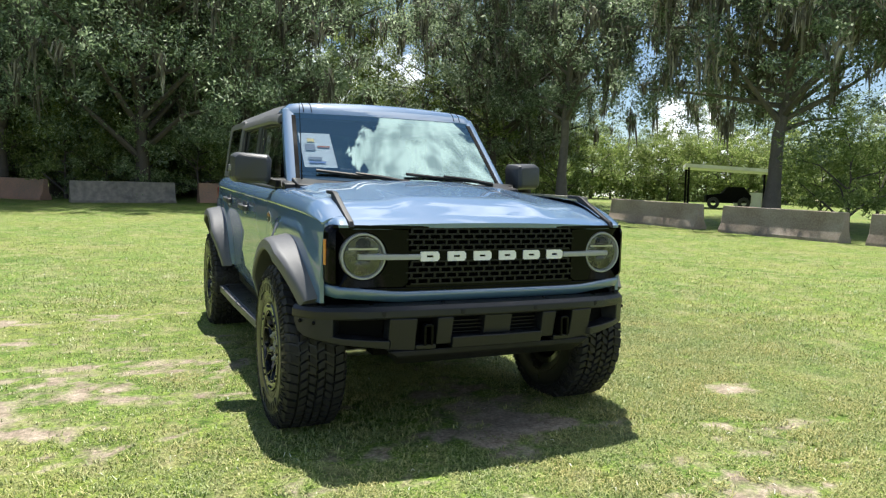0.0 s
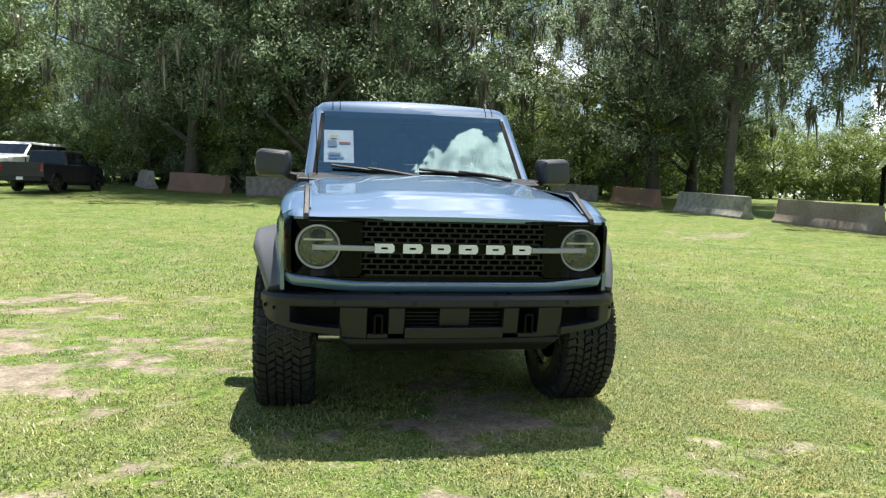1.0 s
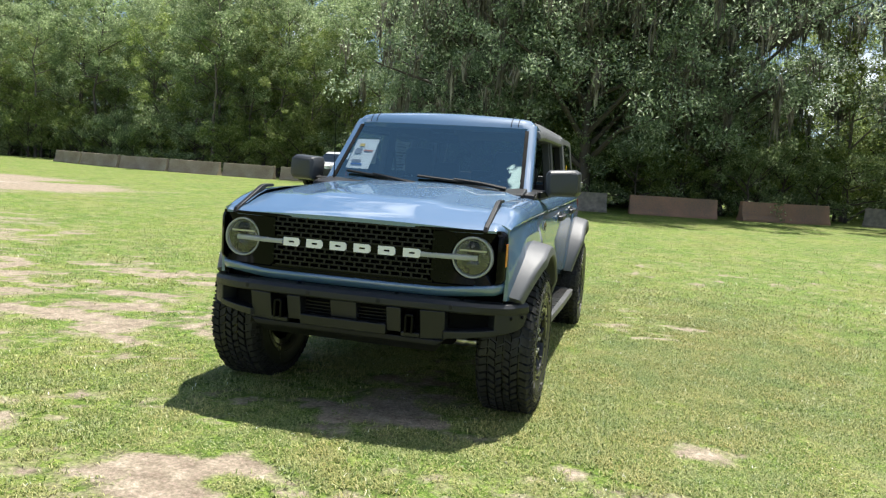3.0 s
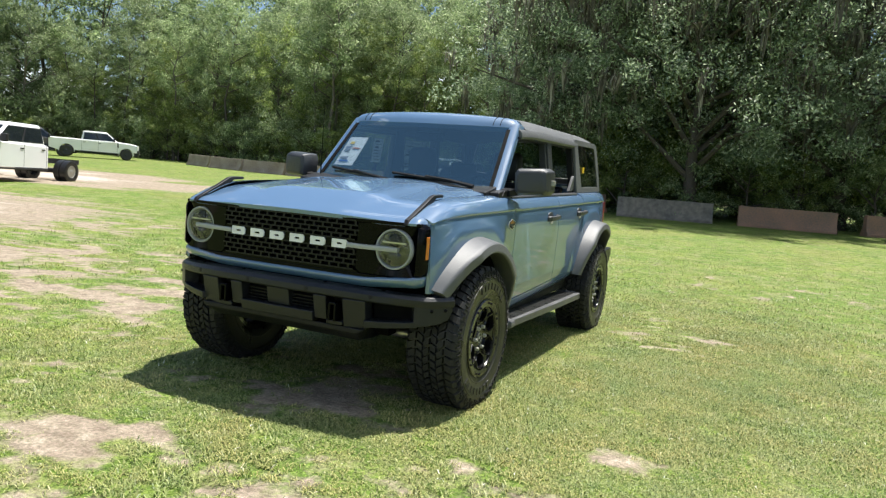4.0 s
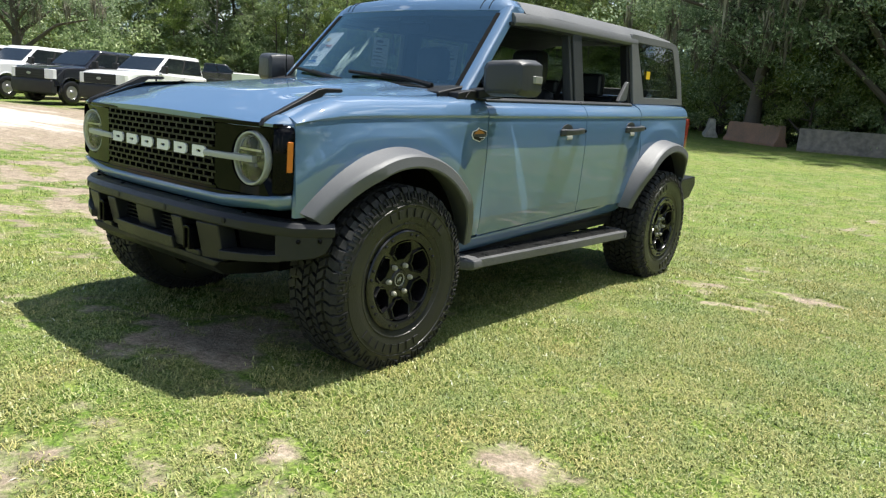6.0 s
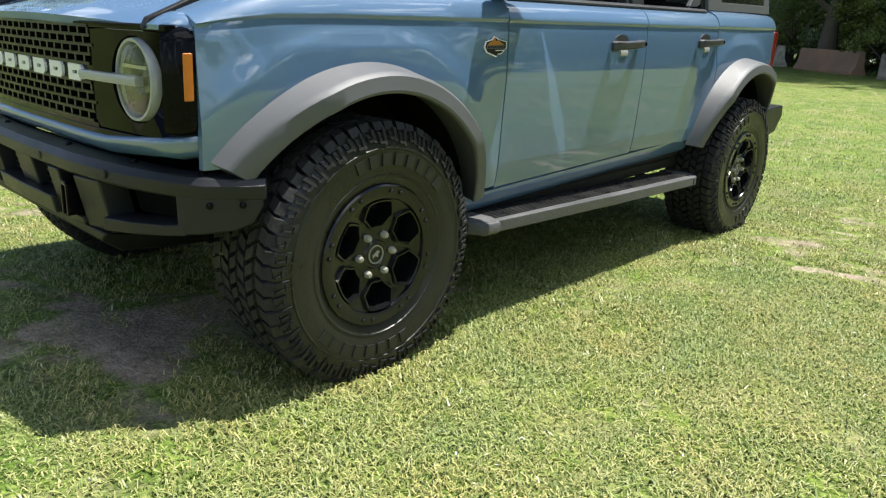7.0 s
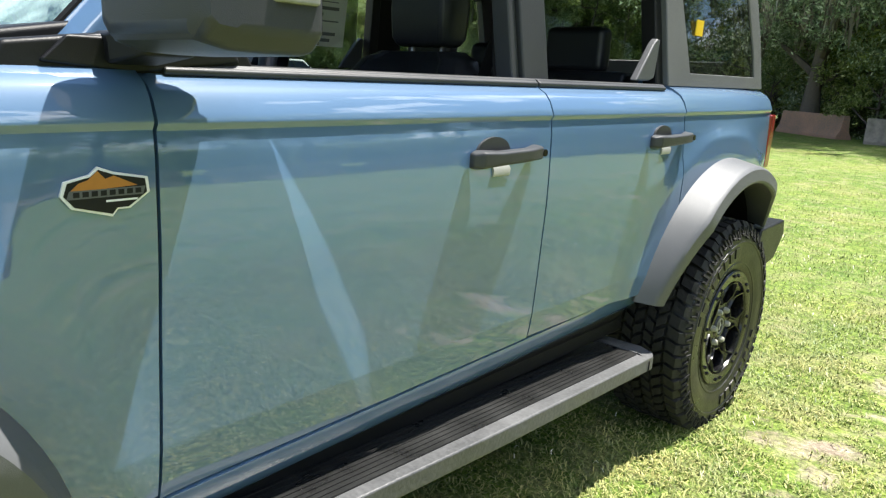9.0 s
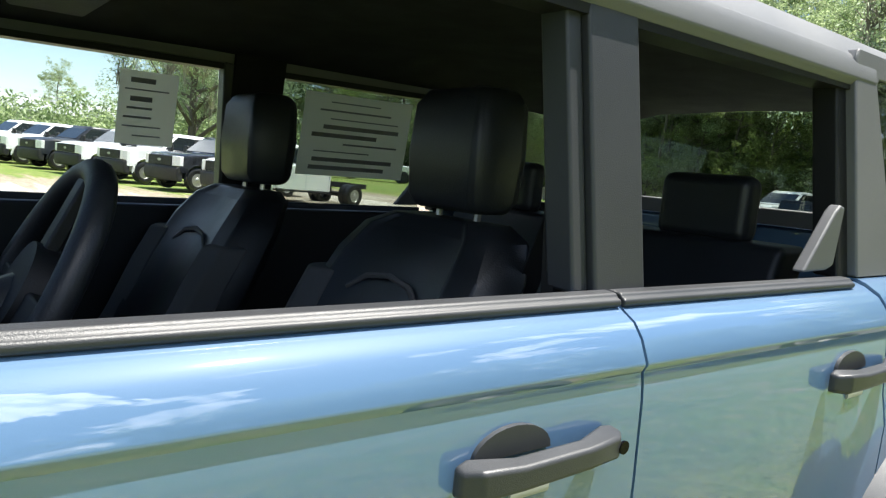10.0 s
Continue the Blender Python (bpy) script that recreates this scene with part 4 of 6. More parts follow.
for k in range(4):
    bump_block(-0.24, 0.24, 0.600 + 0.018 * k, 0.606 + 0.018 * k, 0.05, 0.02, 0, PLASTIC, "bumper_louvre")
cpart("skid_plate", Geo().loft([[(x * w, y, z) for x, z in ((-1, z1), (-0.92, z0), (0.92, z0), (1, z1))] for y, w, z0, z1 in ((-0.675, 0.56, 0.505, 0.535), (-0.61, 0.54, 0.455, 0.52), (-0.35, 0.45, 0.40, 0.50), (0.2, 0.45, 0.38, 0.48))]), PLASTIC, None, "black skid plate", 0.008)

# ---- windshield, pillars and roof ----
def ws(x, z):
    """A point of the windshield's plane at the level height z."""
    return (x, 0.640 + (z - 1.285) * 0.975 - 0.13 * (1 - (x / 0.72) ** 2), z)


rows = [[ws((-1 + i / 8) * (0.690 - (z - 1.285) * 0.125), z) for i in range(17)] for z in (1.285, 1.36, 1.45, 1.55, 1.65, 1.722)]
shield = cpart("windshield", Geo().slab(rows, (0, 0.004, -0.004)), SHIELD, None, "tinted windshield reflecting sky", angle=60)
shield.visible_shadow = False
shield.data.materials.append(CLEAR)
for face in shield.data.polygons:
    face.material_index = 0 if face.normal.z > 0.3 and face.normal.y < 0 else 1
for s in (1, -1):
    rings = []
    for z in (1.25, 1.33, 1.45, 1.58, 1.70, 1.745):
        x1 = 0.695 - (z - 1.285) * 0.125
        y = ws(x1, z)[1]
        rings.append([(s * (x1 - 0.012), y - 0.004, z), (s * (x1 + 0.035), y - 0.004, z), (s * (x1 + 0.060), y + 0.02, z), (s * (x1 + 0.060), y + 0.085, z), (s * (x1 + 0.02), y + 0.085, z), (s * (x1 - 0.012), y + 0.03, z)])
    cpart("windshield_pillar", Geo().loft(rings), PAINT, None, "", 0.008)
    rings = [[(s * (r[0][0] * s + dx), r[0][1] + dy, r[0][2]) for dx, dy in ((-0.006, -0.006), (0.02, -0.006), (0.02, 0.02), (-0.006, 0.02))] for r in rings[:-1]]
    cpart("windshield_seal", Geo().loft(rings), DARK)


def roof_z(x, y):
    return 1.776 + 0.030 * (1 - (x / 0.72) ** 2) + interp(y, [1.02, 1.14, 1.5, 3.0, 3.35, 3.42], [-0.004, 0.0, 0.006, -0.01, -0.035, -0.06]) - 0.075 * max(0, (abs(x) - 0.62) / 0.10) ** 2


def roof_rows(y0, y1, n, half=0.715):
    return [[(-half + 2 * half * i / 26, y0 + (y1 - y0) * k / n - (0.055 * (1 - ((-half + 2 * half * i / 26) / 0.72) ** 2) if k == 0 and y0 < 1.1 else 0), roof_z(-half + 2 * half * i / 26, y0 + (y1 - y0) * k / n)) for i in range(27)] for k in range(n + 1)]


rows = []
for k, (dy, f) in enumerate(((0.0, 0.0), (0.012, 0.30), (0.030, 0.62), (0.060, 0.88), (0.095, 1.0), (0.165, 1.0))):
    row = []
    for i in range(27):
        x = -0.700 + 1.40 * i / 26
        y0 = ws(x, 1.715)[1] - 0.004
        z1 = roof_z(x, 1.165)
        row.append((x, y0 + (1.167 - y0) * dy / 0.165, 1.715 + (z1 - 1.715) * f))
    rows.append(row)
cpart("windshield_header", Geo().slab(rows, (0, 0.02, -0.03)), PAINT, angle=50)
roof = cpart("hardtop", Geo().slab(roof_rows(1.170, 3.415, 36), (0, 0, -0.045)), HARDTOP, None, "dark grey textured hardtop roof", angle=40)
for s in (1, -1):
    for x in (0.52, 0.57):
        cpart("roof_seam", Geo().box(s * x, s * x + 0.004, 1.12, 1.17, roof_z(x, 1.1) - 0.02, roof_z(x, 1.15) + 0.0015), DARK, roof)
        line = []
        for dy, f in ((0.004, 0.10), (0.012, 0.30), (0.030, 0.62), (0.060, 0.88), (0.095, 1.0), (0.150, 1.0)):
            y0 = ws(x, 1.715)[1] - 0.004
            line.append((s * x, y0 + (1.167 - y0) * dy / 0.165, 1.716 + (roof_z(x, 1.165) - 1.715) * f))
        cpart("header_seam", Geo().tube(line, 0.0028, 5), DARK, roof)
    # side rail over the doors
    cpart("roof_rail", Geo().loft([[(s * x, y, z + interp(y, [1.05, 1.2, 3.0, 3.4], [-0.015, 0, -0.01, -0.03])) for x, z in ((0.665, 1.655), (0.722, 1.650), (0.735, 1.665), (0.730, 1.695), (0.712, 1.718), (0.66, 1.725))] for y in (1.05, 1.3, 1.8, 2.4, 2.62)]), HARDTOP, roof, "", 0.004)
    cpart("drip_seal", Geo().loft([[(s * x, y, z) for x, z in ((0.66, 1.634), (0.722, 1.634), (0.722, 1.652), (0.66, 1.652))] for y in (1.02, 2.56)]), PLASTIC, roof)
    # pillar between the doors, in black
    for (ya, yb), (yc, yd), mat, dx in (((1.700, 1.733), (1.668, 1.700), PILLAR, -0.012), ((1.735, 1.850), (1.702, 1.815), PILLAR, 0.0), ((2.515, 2.566), (2.488, 2.535), PLASTIC, -0.012)):
        g = Geo().loft([[(s * (xo + dx - 0.055), y0, z), (s * (xo + dx), y0, z), (s * (xo + dx), y1, z), (s * (xo + dx - 0.055), y1, z)] for y0, y1, xo, z in ((ya, yb, 0.775, 1.235), (yc, yd, 0.722, 1.655))])
        cpart("door_pillar", g, mat, None, "black door pillar trim", 0.006)
    # rear side panel of the hardtop with its window
    quad = lambda y, z: (s * (0.775 - (z - 1.29) * 0.115 + 0.25 * taper(y)), y, z)
    fo = [(2.565, 1.238), (3.510, 1.240), (3.470, 1.45), (3.40, 1.655), (3.36, 1.70), (3.25, 1.715), (2.535, 1.722), (2.52, 1.70)]
    fi = [(2.745, 1.285), (3.400, 1.288), (3.385, 1.38), (3.285, 1.640), (3.265, 1.662), (3.22, 1.668), (2.64, 1.668), (2.63, 1.655)]
    g = Geo().loft([[Vector(quad(*p)) + Vector((-s * 0.045, 0, 0)) for p in fo], [quad(*p) for p in fo], [quad(*p) for p in fi], [Vector(quad(*p)) + Vector((-s * 0.045, 0, 0)) for p in fi]], True, False)
    side = cpart("hardtop_side", g, HARDTOP, roof, "", 0.006)
    g = Geo().loft([[Vector(quad(*p)) + Vector((-s * d, 0, 0)) for p in edge] for edge, d in ((fo, 0.047), (fi, 0.047), (fi, 0.053), (fo, 0.053), (fo, 0.047))], True, False)
    cpart("side_liner", g, LINER, roof)
    g = Geo().loft([[Vector(quad(*p)) + Vector((-s * d, 0, 0)) for p in fi] for d in (0.006, 0.010)])
    gl = cpart("quarter_window", g, TINT, roof, "dark tinted quarter window")
    gl.visible_shadow = False
cpart("tailgate", Geo().box(-0.75, 0.75, 3.46, 3.52, 0.62, 1.29), PAINT, None, "", 0.02)
cpart("rear_window_frame", Geo().prism([(-0.74, 1.29), (-0.68, 1.70), (-0.60, 1.70), (-0.66, 1.35), (0.66, 1.35), (0.60, 1.70), (0.68, 1.70), (0.74, 1.29)], "y", 3.42, 3.48), HARDTOP, None, "", 0.006)
rw = cpart("rear_window", Geo().prism([(-0.66, 1.35), (-0.60, 1.70), (0.60, 1.70), (0.66, 1.35)], "y", 3.446, 3.452), TINT)
rw.visible_shadow = False
for s in (1, -1):
    cpart("tail_lamp", Geo().box(s * 0.755, s * 0.838, 3.50, 3.56, 0.90, 1.135), RED, None, "red tail lamp", 0.01)
    cpart("rear_bumper_end", Geo().prism([(3.30, 0.56), (3.33, 0.66), (3.62, 0.67), (3.64, 0.60), (3.55, 0.50), (3.42, 0.48)], "x", s * 0.70, s * 0.93), BUMPER, None, "", 0.01)
cpart("rear_bumper", Geo().box(-0.72, 0.72, 3.50, 3.64, 0.52, 0.68), BUMPER, None, "", 0.015)

# ---- mirrors ----
def mpart(name, geo, *rest, **more):
    """A part of a side mirror, which stands a little before the door's edge."""
    geo.v = [(x, y - 0.05 * min(1, max(0, (abs(x) - 0.74) / 0.08)), z) for x, y, z in geo.v]
    return cpart(name, geo, *rest, **more)


for s in (1, -1):
    rings = []
    for y, k in ((0.690, 0.70), (0.705, 0.88), (0.745, 0.98), (0.80, 1.0), (0.860, 1.0), (0.876, 0.97)):
        rings.append([(s * (0.96 + (x - 0.96) * k), y + 0.02 * (x - 0.95) / 0.1, 1.350 + (z - 1.350) * k) for x, z in ((0.845, 1.275), (0.838, 1.400), (0.856, 1.430), (1.03, 1.440), (1.066, 1.420), (1.072, 1.285), (1.05, 1.258), (0.862, 1.252))])
    mir = mpart("side_mirror", Geo().loft(rings), HANDLE, None, "black side mirror with a lamp strip", 0.010, seg=3)
    mpart("mirror_glass", Geo().prism([(s * 0.87, 0.869), (s * 1.045, 0.902), (s * 1.045, 0.908), (s * 0.87, 0.875)], "z", 1.275, 1.415), MIRROR, mir)
    mpart("turn_lamp", Geo().loft([[(s * x, y, z) for x, y in ((1.03, 0.885), (1.0775, 0.885), (1.0785, 0.82), (1.05, 0.79))] for z in (1.325, 1.362)]), LAMPGREY, mir, "", 0.004)
    mpart("mirror_arm", Geo().loft([[(s * x, y + dy, z) for dy, z in ((-0.03, zb), (-0.035, zt - 0.01), (0.03, zt), (0.06, zt - 0.01), (0.05, zb))] for x, y, zb, zt in ((0.75, 0.70, 1.232, 1.292), (0.82, 0.735, 1.236, 1.290), (0.87, 0.765, 1.25, 1.30))]), PLASTIC, mir, "", 0.006)
    mpart("mirror_foot", Geo().prism([(0.60, 1.235), (0.64, 1.275), (0.90, 1.275), (0.92, 1.245), (0.74, 1.222)], "x", s * 0.73, s * 0.802), PLASTIC, mir, "", 0.006)
# wipers
for x0, x1, z1 in ((-0.58, -0.12, 1.312), (-0.02, 0.50, 1.318)):
    a, b = ws(x0, 1.335 if x0 < -0.3 else 1.33), ws(x1, 1.297)
    wiper = cpart("wiper", Geo().tube([Vector(a) + Vector((0, -0.02, 0.01)), Vector(b) + Vector((0, -0.025, 0.005))], 0.010, 6), PLASTIC, None, "black wiper arm and blade")
    cpart("wiper_arm", Geo().tube([Vector(b) + Vector((0.10, -0.05, -0.01)), Vector(b) + Vector((-0.08, -0.045, 0.02)), (Vector(a) + Vector(b)) / 2 + Vector((0, -0.04, 0.02))], [0.016, 0.011, 0.008], 6), PLASTIC, wiper)
cpart("antenna", Geo().tube([(-0.672, 0.60, 1.24), (-0.673, 0.602, 1.275), (-0.675, 0.604, 1.40), (-0.69, 0.62, 1.80)], [0.009, 0.006, 0.003, 0.0014], 6), GLOSS, None, "thin black mast antenna")

# ---- badge on the driver's fender ----
for s in (1, -1):
    hexa = [(0.560, 1.055), (0.566, 1.075), (0.600, 1.083), (0.612, 1.094), (0.635, 1.085), (0.685, 1.075), (0.688, 1.052), (0.658, 1.030), (0.640, 1.030), (0.632, 1.020), (0.575, 1.036)]
    badge = cpart("badge", Geo().prism(hexa, "x", s * 0.863, s * 0.868), WHITE, None, "angular badge with orange hills and a name bar", 0.001)
    cpart("badge_field", Geo().prism([(0.622 + (y - 0.622) * 0.92, 1.056 + (z - 1.056) * 0.88) for y, z in hexa], "x", s * 0.868, s * 0.8690), PLASTIC, badge)
    cpart("badge_hills", Geo().prism([(0.572, 1.060), (0.585, 1.072), (0.598, 1.076), (0.611, 1.088), (0.622, 1.076), (0.634, 1.080), (0.668, 1.064)], "x", s * 0.869, s * 0.8698), ORANGE, badge)
    cpart("badge_bar", Geo().prism([(0.568, 1.050), (0.572, 1.062), (0.680, 1.062), (0.676, 1.050)], "x", s * 0.8698, s * 0.8704), FLARE, badge)

    for k in range(8):
        cpart("badge_mark", Geo().box(s * 0.8704, s * 0.8708, 0.577 + 0.0125 * k, 0.5855 + 0.0125 * k, 1.0525, 1.0600), PLASTIC, badge)
    cpart("badge_line", Geo().box(s * 0.8698, s * 0.8702, 0.622, 0.668, 1.0425, 1.0455), WHITE, badge)

# ---- stickers ----
def on_shield(x0, x1, z0, z1, d):
    return Geo().slab([[Vector(ws(x, z)) + Vector((0, d, d * -0.6)) for x in (x0, (x0 + x1) / 2, x1)] for z in (z0, z1)], (0, -0.0008, 0.0006))


paper = cpart("window_sheet", on_shield(-0.630, -0.435, 1.370, 1.588, 0.012), PAPER, None, "white printed sheet behind the windshield")
for z0, z1, x0, x1, mm in ((1.53, 1.55, -0.585, -0.54, YELLOW), (1.475, 1.515, -0.605, -0.545, INK), (1.495, 1.505, -0.53, -0.455, AMBER), (1.415, 1.432, -0.60, -0.52, INK), (1.395, 1.405, -0.60, -0.50, BLUEPRINT)):
    cpart("print", on_shield(x0, x1, z0, z1, 0.0075), mm, paper)
cpart("window_sticker", Geo().box(0.757, 0.760, 2.775, 2.835, 1.42, 1.475), YELLOW, None, "yellow square window sticker")

# ---- wheels ----
def wheel_thing():
    tyre_profile = [(0.222, 0.128), (0.238, 0.140), (0.262, 0.148), (0.268, 0.1495), (0.270, 0.1525), (0.275, 0.1530), (0.277, 0.1510), (0.300, 0.1552), (0.310, 0.1565), (0.350, 0.1575), (0.356, 0.1575), (0.358, 0.1605), (0.363, 0.1605), (0.365, 0.1568), (0.385, 0.154), (0.408, 0.147), (0.420, 0.136), (0.4235, 0.12)]
    prof = tyre_profile + [(0.424, 0.06), (0.424, -0.06)] + [(r, -x) for r, x in tyre_profile[::-1]] + [(0.222, 0.0)]
    tyre = Geo().lathe(prof, 72, None, True)
    blocks = Geo()
    n = 56
    rng = random.Random(4)

    def block(a, x0, x1, da, r0, r1, skew=0.0, dx=0.0, slope=0.013):
        vs = []
        for r, sh in ((r0, 1.0), (r1, 0.90)):
            for x, aa in ((x0, -1), (x1, -1), (x1, 1), (x0, 1)):
                t = a + aa * da * sh + skew * (x - (x0 + x1) / 2)
                xx = (x0 + x1) / 2 + (x - (x0 + x1) / 2) * sh
                if r == r1 and abs(x) > 0.12:
                    xx -= math.copysign(slope, x)
                vs.append((xx + dx, r * math.cos(t), r * math.sin(t)))
        blocks.add(vs, [(0, 1, 2, 3), (4, 7, 6, 5), (0, 4, 5, 1), (1, 5, 6, 2), (2, 6, 7, 3), (3, 7, 4, 0)])

    for k in range(n):
        a = 2 * math.pi * k / n
        st = math.pi / n
        for j, (x, w, sk) in enumerate(((-0.062, 0.040, 1.3), (-0.021, 0.036, -1.2), (0.021, 0.036, 1.2), (0.062, 0.040, -1.3))):
            block(a + (st if j % 2 else 0), x - w / 2 + 0.001, x + w / 2 - 0.001, st * 0.74, 0.418, 0.4455, sk)
        for s in (1, -1):
            long = k % 2
            block(a + st * (0.5 if s > 0 else 0), s * 0.088, s * (0.150 if long else 0.143), st * 0.82, 0.418, 0.4425, s * 0.6)
            # sidewall lugs
            r0, r1 = 0.372 if long else 0.384, 0.424
            for (q0, q1), (t0, t1) in (((r0, r1), (-0.42, -0.14)), ((r0 + 0.004, r0 + 0.012), (-0.2, 0.40)), ((r0 + 0.016, r1 - 0.010), (0.28, 0.46))):
                aa = a + st * (0.5 if s > 0 else 0)
                vs = []
                for xo in (0.145, 0.1625):
                    for q, t in ((q0, t0), (q1, t0 + 0.15), (q1, t1 + 0.15), (q0, t1)):
                        xx = xo - interp(q, [0.37, 0.40, 0.425], [0, 0.003, 0.012])
                        vs.append((s * xx, q * math.cos(aa + st * t * 1.6), q * math.sin(aa + st * t * 1.6)))
                blocks.add(vs, [(0, 1, 2, 3), (4, 7, 6, 5), (0, 4, 5, 1), (1, 5, 6, 2), (2, 6, 7, 3), (3, 7, 4, 0)])
    # raised plain bars where the maker's lettering stands
    bar = Geo()
    bar.add([(xo + 0.0006, q * math.cos(t), q * math.sin(t)) for xo in (0.150, 0.1612) for q, t in ((0.305, 0), (0.345, 0), (0.345, 0.105), (0.305, 0.105))], [(0, 1, 2, 3), (4, 7, 6, 5), (0, 4, 5, 1), (1, 5, 6, 2), (2, 6, 7, 3), (3, 7, 4, 0)])
    bar_mesh = mesh_of("sidewall_mark", bar, RUBBER, 0)
    hub = new("wheel")
    hub["label"] = "black wheel with a chunky all-terrain tyre"
    ty = part("tyre", tyre, RUBBER, hub, "black all-terrain tyre", angle=40)
    tagged(part("tread", blocks, TREAD, hub, "", angle=0, fix=True), kind="stuff")
    for k in range(16):
        mk = new("sidewall_mark", bar_mesh)
        mk.parent = hub
        mk.matrix_basis = Matrix.Rotation(0.35 + (k % 8) * 0.165 + (math.pi if k > 7 else 0), 4, "X")
    # rim: barrel, bead ring, spoke face
    rim = part("rim", Geo().lathe([(0.224, -0.13), (0.218, -0.11), (0.205, -0.05), (0.205, 0.09), (0.215, 0.115), (0.228, 0.128), (0.241, 0.139), (0.2415, 0.146), (0.236, 0.151), (0.203, 0.150), (0.197, 0.147), (0.194, 0.138), (0.188, 0.10), (0.19, -0.12)], 64, None, True), WHEEL, hub, "black bead-ring alloy rim")
    face = Geo()
    m = 40
    for k in range(6):
        ac = 2 * math.pi * k / 6 + math.radians(12)
        outer, hole = [], []
        for i in range(m):
            t = 2 * math.pi * i / m
            ct, st_ = math.cos(t), math.sin(t)
            q = max(abs(ct), abs(st_))
            outer.append((ct / q, st_ / q))
            e = 1 / max(abs(st_), abs(ct) * 0.94 + 0.42 * st_ * (0.85 if st_ > 0 else -1.15))
            hole.append((ct * e, st_ * e))
        P = lambda u, v, x: (x, v * math.cos(ac + u), v * math.sin(ac + u))
        half = math.pi / 6
        dome = lambda r: interp(r, [0.05, 0.09, 0.14, 0.195], [0.118, 0.112, 0.122, 0.136])
        ro = [P(u * half, 0.120 + v * 0.074, dome(0.120 + v * 0.074)) for u, v in outer]
        h0 = [P(u * half * (0.88 - 0.06 * v), 0.142 + v * 0.050, dome(0.142 + v * 0.050) + 0.001) for u, v in hole]
        h1 = [P(u * half * (0.82 - 0.06 * v), 0.142 + v * 0.047, dome(0.142 + v * 0.047) + 0.013) for u, v in hole]
        h1b = [P(u * half * (0.75 - 0.06 * v), 0.142 + v * 0.043, dome(0.142 + v * 0.043) + 0.012) for u, v in hole]
        h2 = [P(u * half * (0.69 - 0.06 * v), 0.142 + v * 0.039, dome(0.142 + v * 0.039) - 0.016) for u, v in hole]
        h3 = [P(u * half * (0.62 - 0.06 * v), 0.142 + v * 0.035, 0.03) for u, v in hole]
        face.loft([ro, h0, h1, h1b, h2, h3], True, False)
    part("spoke_face", face, WHEEL, hub, "six-spoke black wheel face", angle=30)
    part("hub_plate", Geo().lathe([(0.052, 0.10), (0.0515, 0.118), (0.046, 0.124), (0.040, 0.124), (0.036, 0.120), (0.002, 0.121)], 40), WHEEL, hub)
    part("cap_ring", Geo().lathe([(0.032, 0.119), (0.032, 0.1245), (0.0285, 0.1245), (0.0285, 0.119)], 40, None, True), LUG, hub, "pale cap ring")
    part("cap_mark", Geo().prism([(-0.016, -0.008), (-0.006, -0.002), (0.004, -0.012), (0.008, -0.004), (0.018, 0.004), (0.010, 0.010), (-0.002, 0.006), (-0.014, 0.004)], "x", 0.119, 0.1235), LUG, hub)
    for k in range(6):
        a = 2 * math.pi * (k + 0.5) / 6 + math.radians(12)
        part("lug_nut", Geo().lathe([(0.0125, 0.105), (0.0125, 0.128), (0.008, 0.136), (0.001, 0.137)], 8, Matrix.Translation((0, 0.072 * math.cos(a), 0.072 * math.sin(a)))), LUG, hub, "pale lug nut")
    for k in range(32):
        if k % 4 > 1:
            continue
        a = 2 * math.pi * (k + 0.5) / 32
        part("bead_bolt", Geo().lathe([(0.0075, 0.146), (0.0075, 0.155), (0.0045, 0.158), (0.001, 0.157)], 8, Matrix.Translation((0, 0.219 * math.cos(a), 0.219 * math.sin(a)))), WHEEL, hub)
    part("brake_disc", Geo().lathe([(0.02, 0.0), (0.16, 0.0), (0.165, 0.012), (0.16, 0.024), (0.05, 0.03), (0.01, 0.04)], 40), STEEL, hub)
    part("caliper", Geo().prism([(0.08, 0.02), (0.17, 0.06), (0.18, 0.0), (0.16, -0.08), (0.09, -0.05)], "x", 0.005, 0.06), DARK, hub, "", 0.01)
    return hub


wheel = wheel_thing()
WX = 0.826
WS = Matrix.Diagonal((1.0, 0.96, 0.96, 1))
wheel.scale = (1.0, 0.96, 0.96)
wheel.matrix_basis = Matrix.Translation((WX, 0, 0.425)) @ Matrix.Rotation(radians(20), 4, "X") @ WS
spots = [(WX, 2.949, 0.428, 0, 75), (-WX, 0, 0.425, 180, 40), (-WX, 2.949, 0.428, 180, 10)]
for x, y, z, turn, spin in spots:
    w = copy_thing(wheel, Matrix.Translation((x, y, z)) @ Matrix.Rotation(radians(turn), 4, "Z") @ Matrix.Rotation(radians(spin), 4, "X"))
    w.parent = car
wheel.parent = car

# ---- concrete barriers ----
CONCRETE = material("weathered_concrete", (0.34, 0.32, 0.29), 0.85, 0, 0.5, 1.1, 6, 0.4)
RUSTY = material("red_stained_concrete", (0.42, 0.215, 0.135), 0.85, 0, 0.3, 1.0, 20, 0.4, color2=(0.20, 0.155, 0.125))
PALE = material("pale_concrete", (0.40, 0.34, 0.285), 0.85, 0, 0.3, 1.2, 25, 0.4, color2=(0.22, 0.16, 0.125))
MOSSY = material("mossy_dark_concrete", (0.20, 0.175, 0.15), 0.9, 0, 0.5, 1.1, 6, 0.4)
barrier_profile = [(-0.30, -0.05), (-0.30, 0.08), (-0.17, 0.30), (-0.11, 0.82), (0.11, 0.82), (0.17, 0.30), (0.30, 0.08), (0.30, -0.05)]


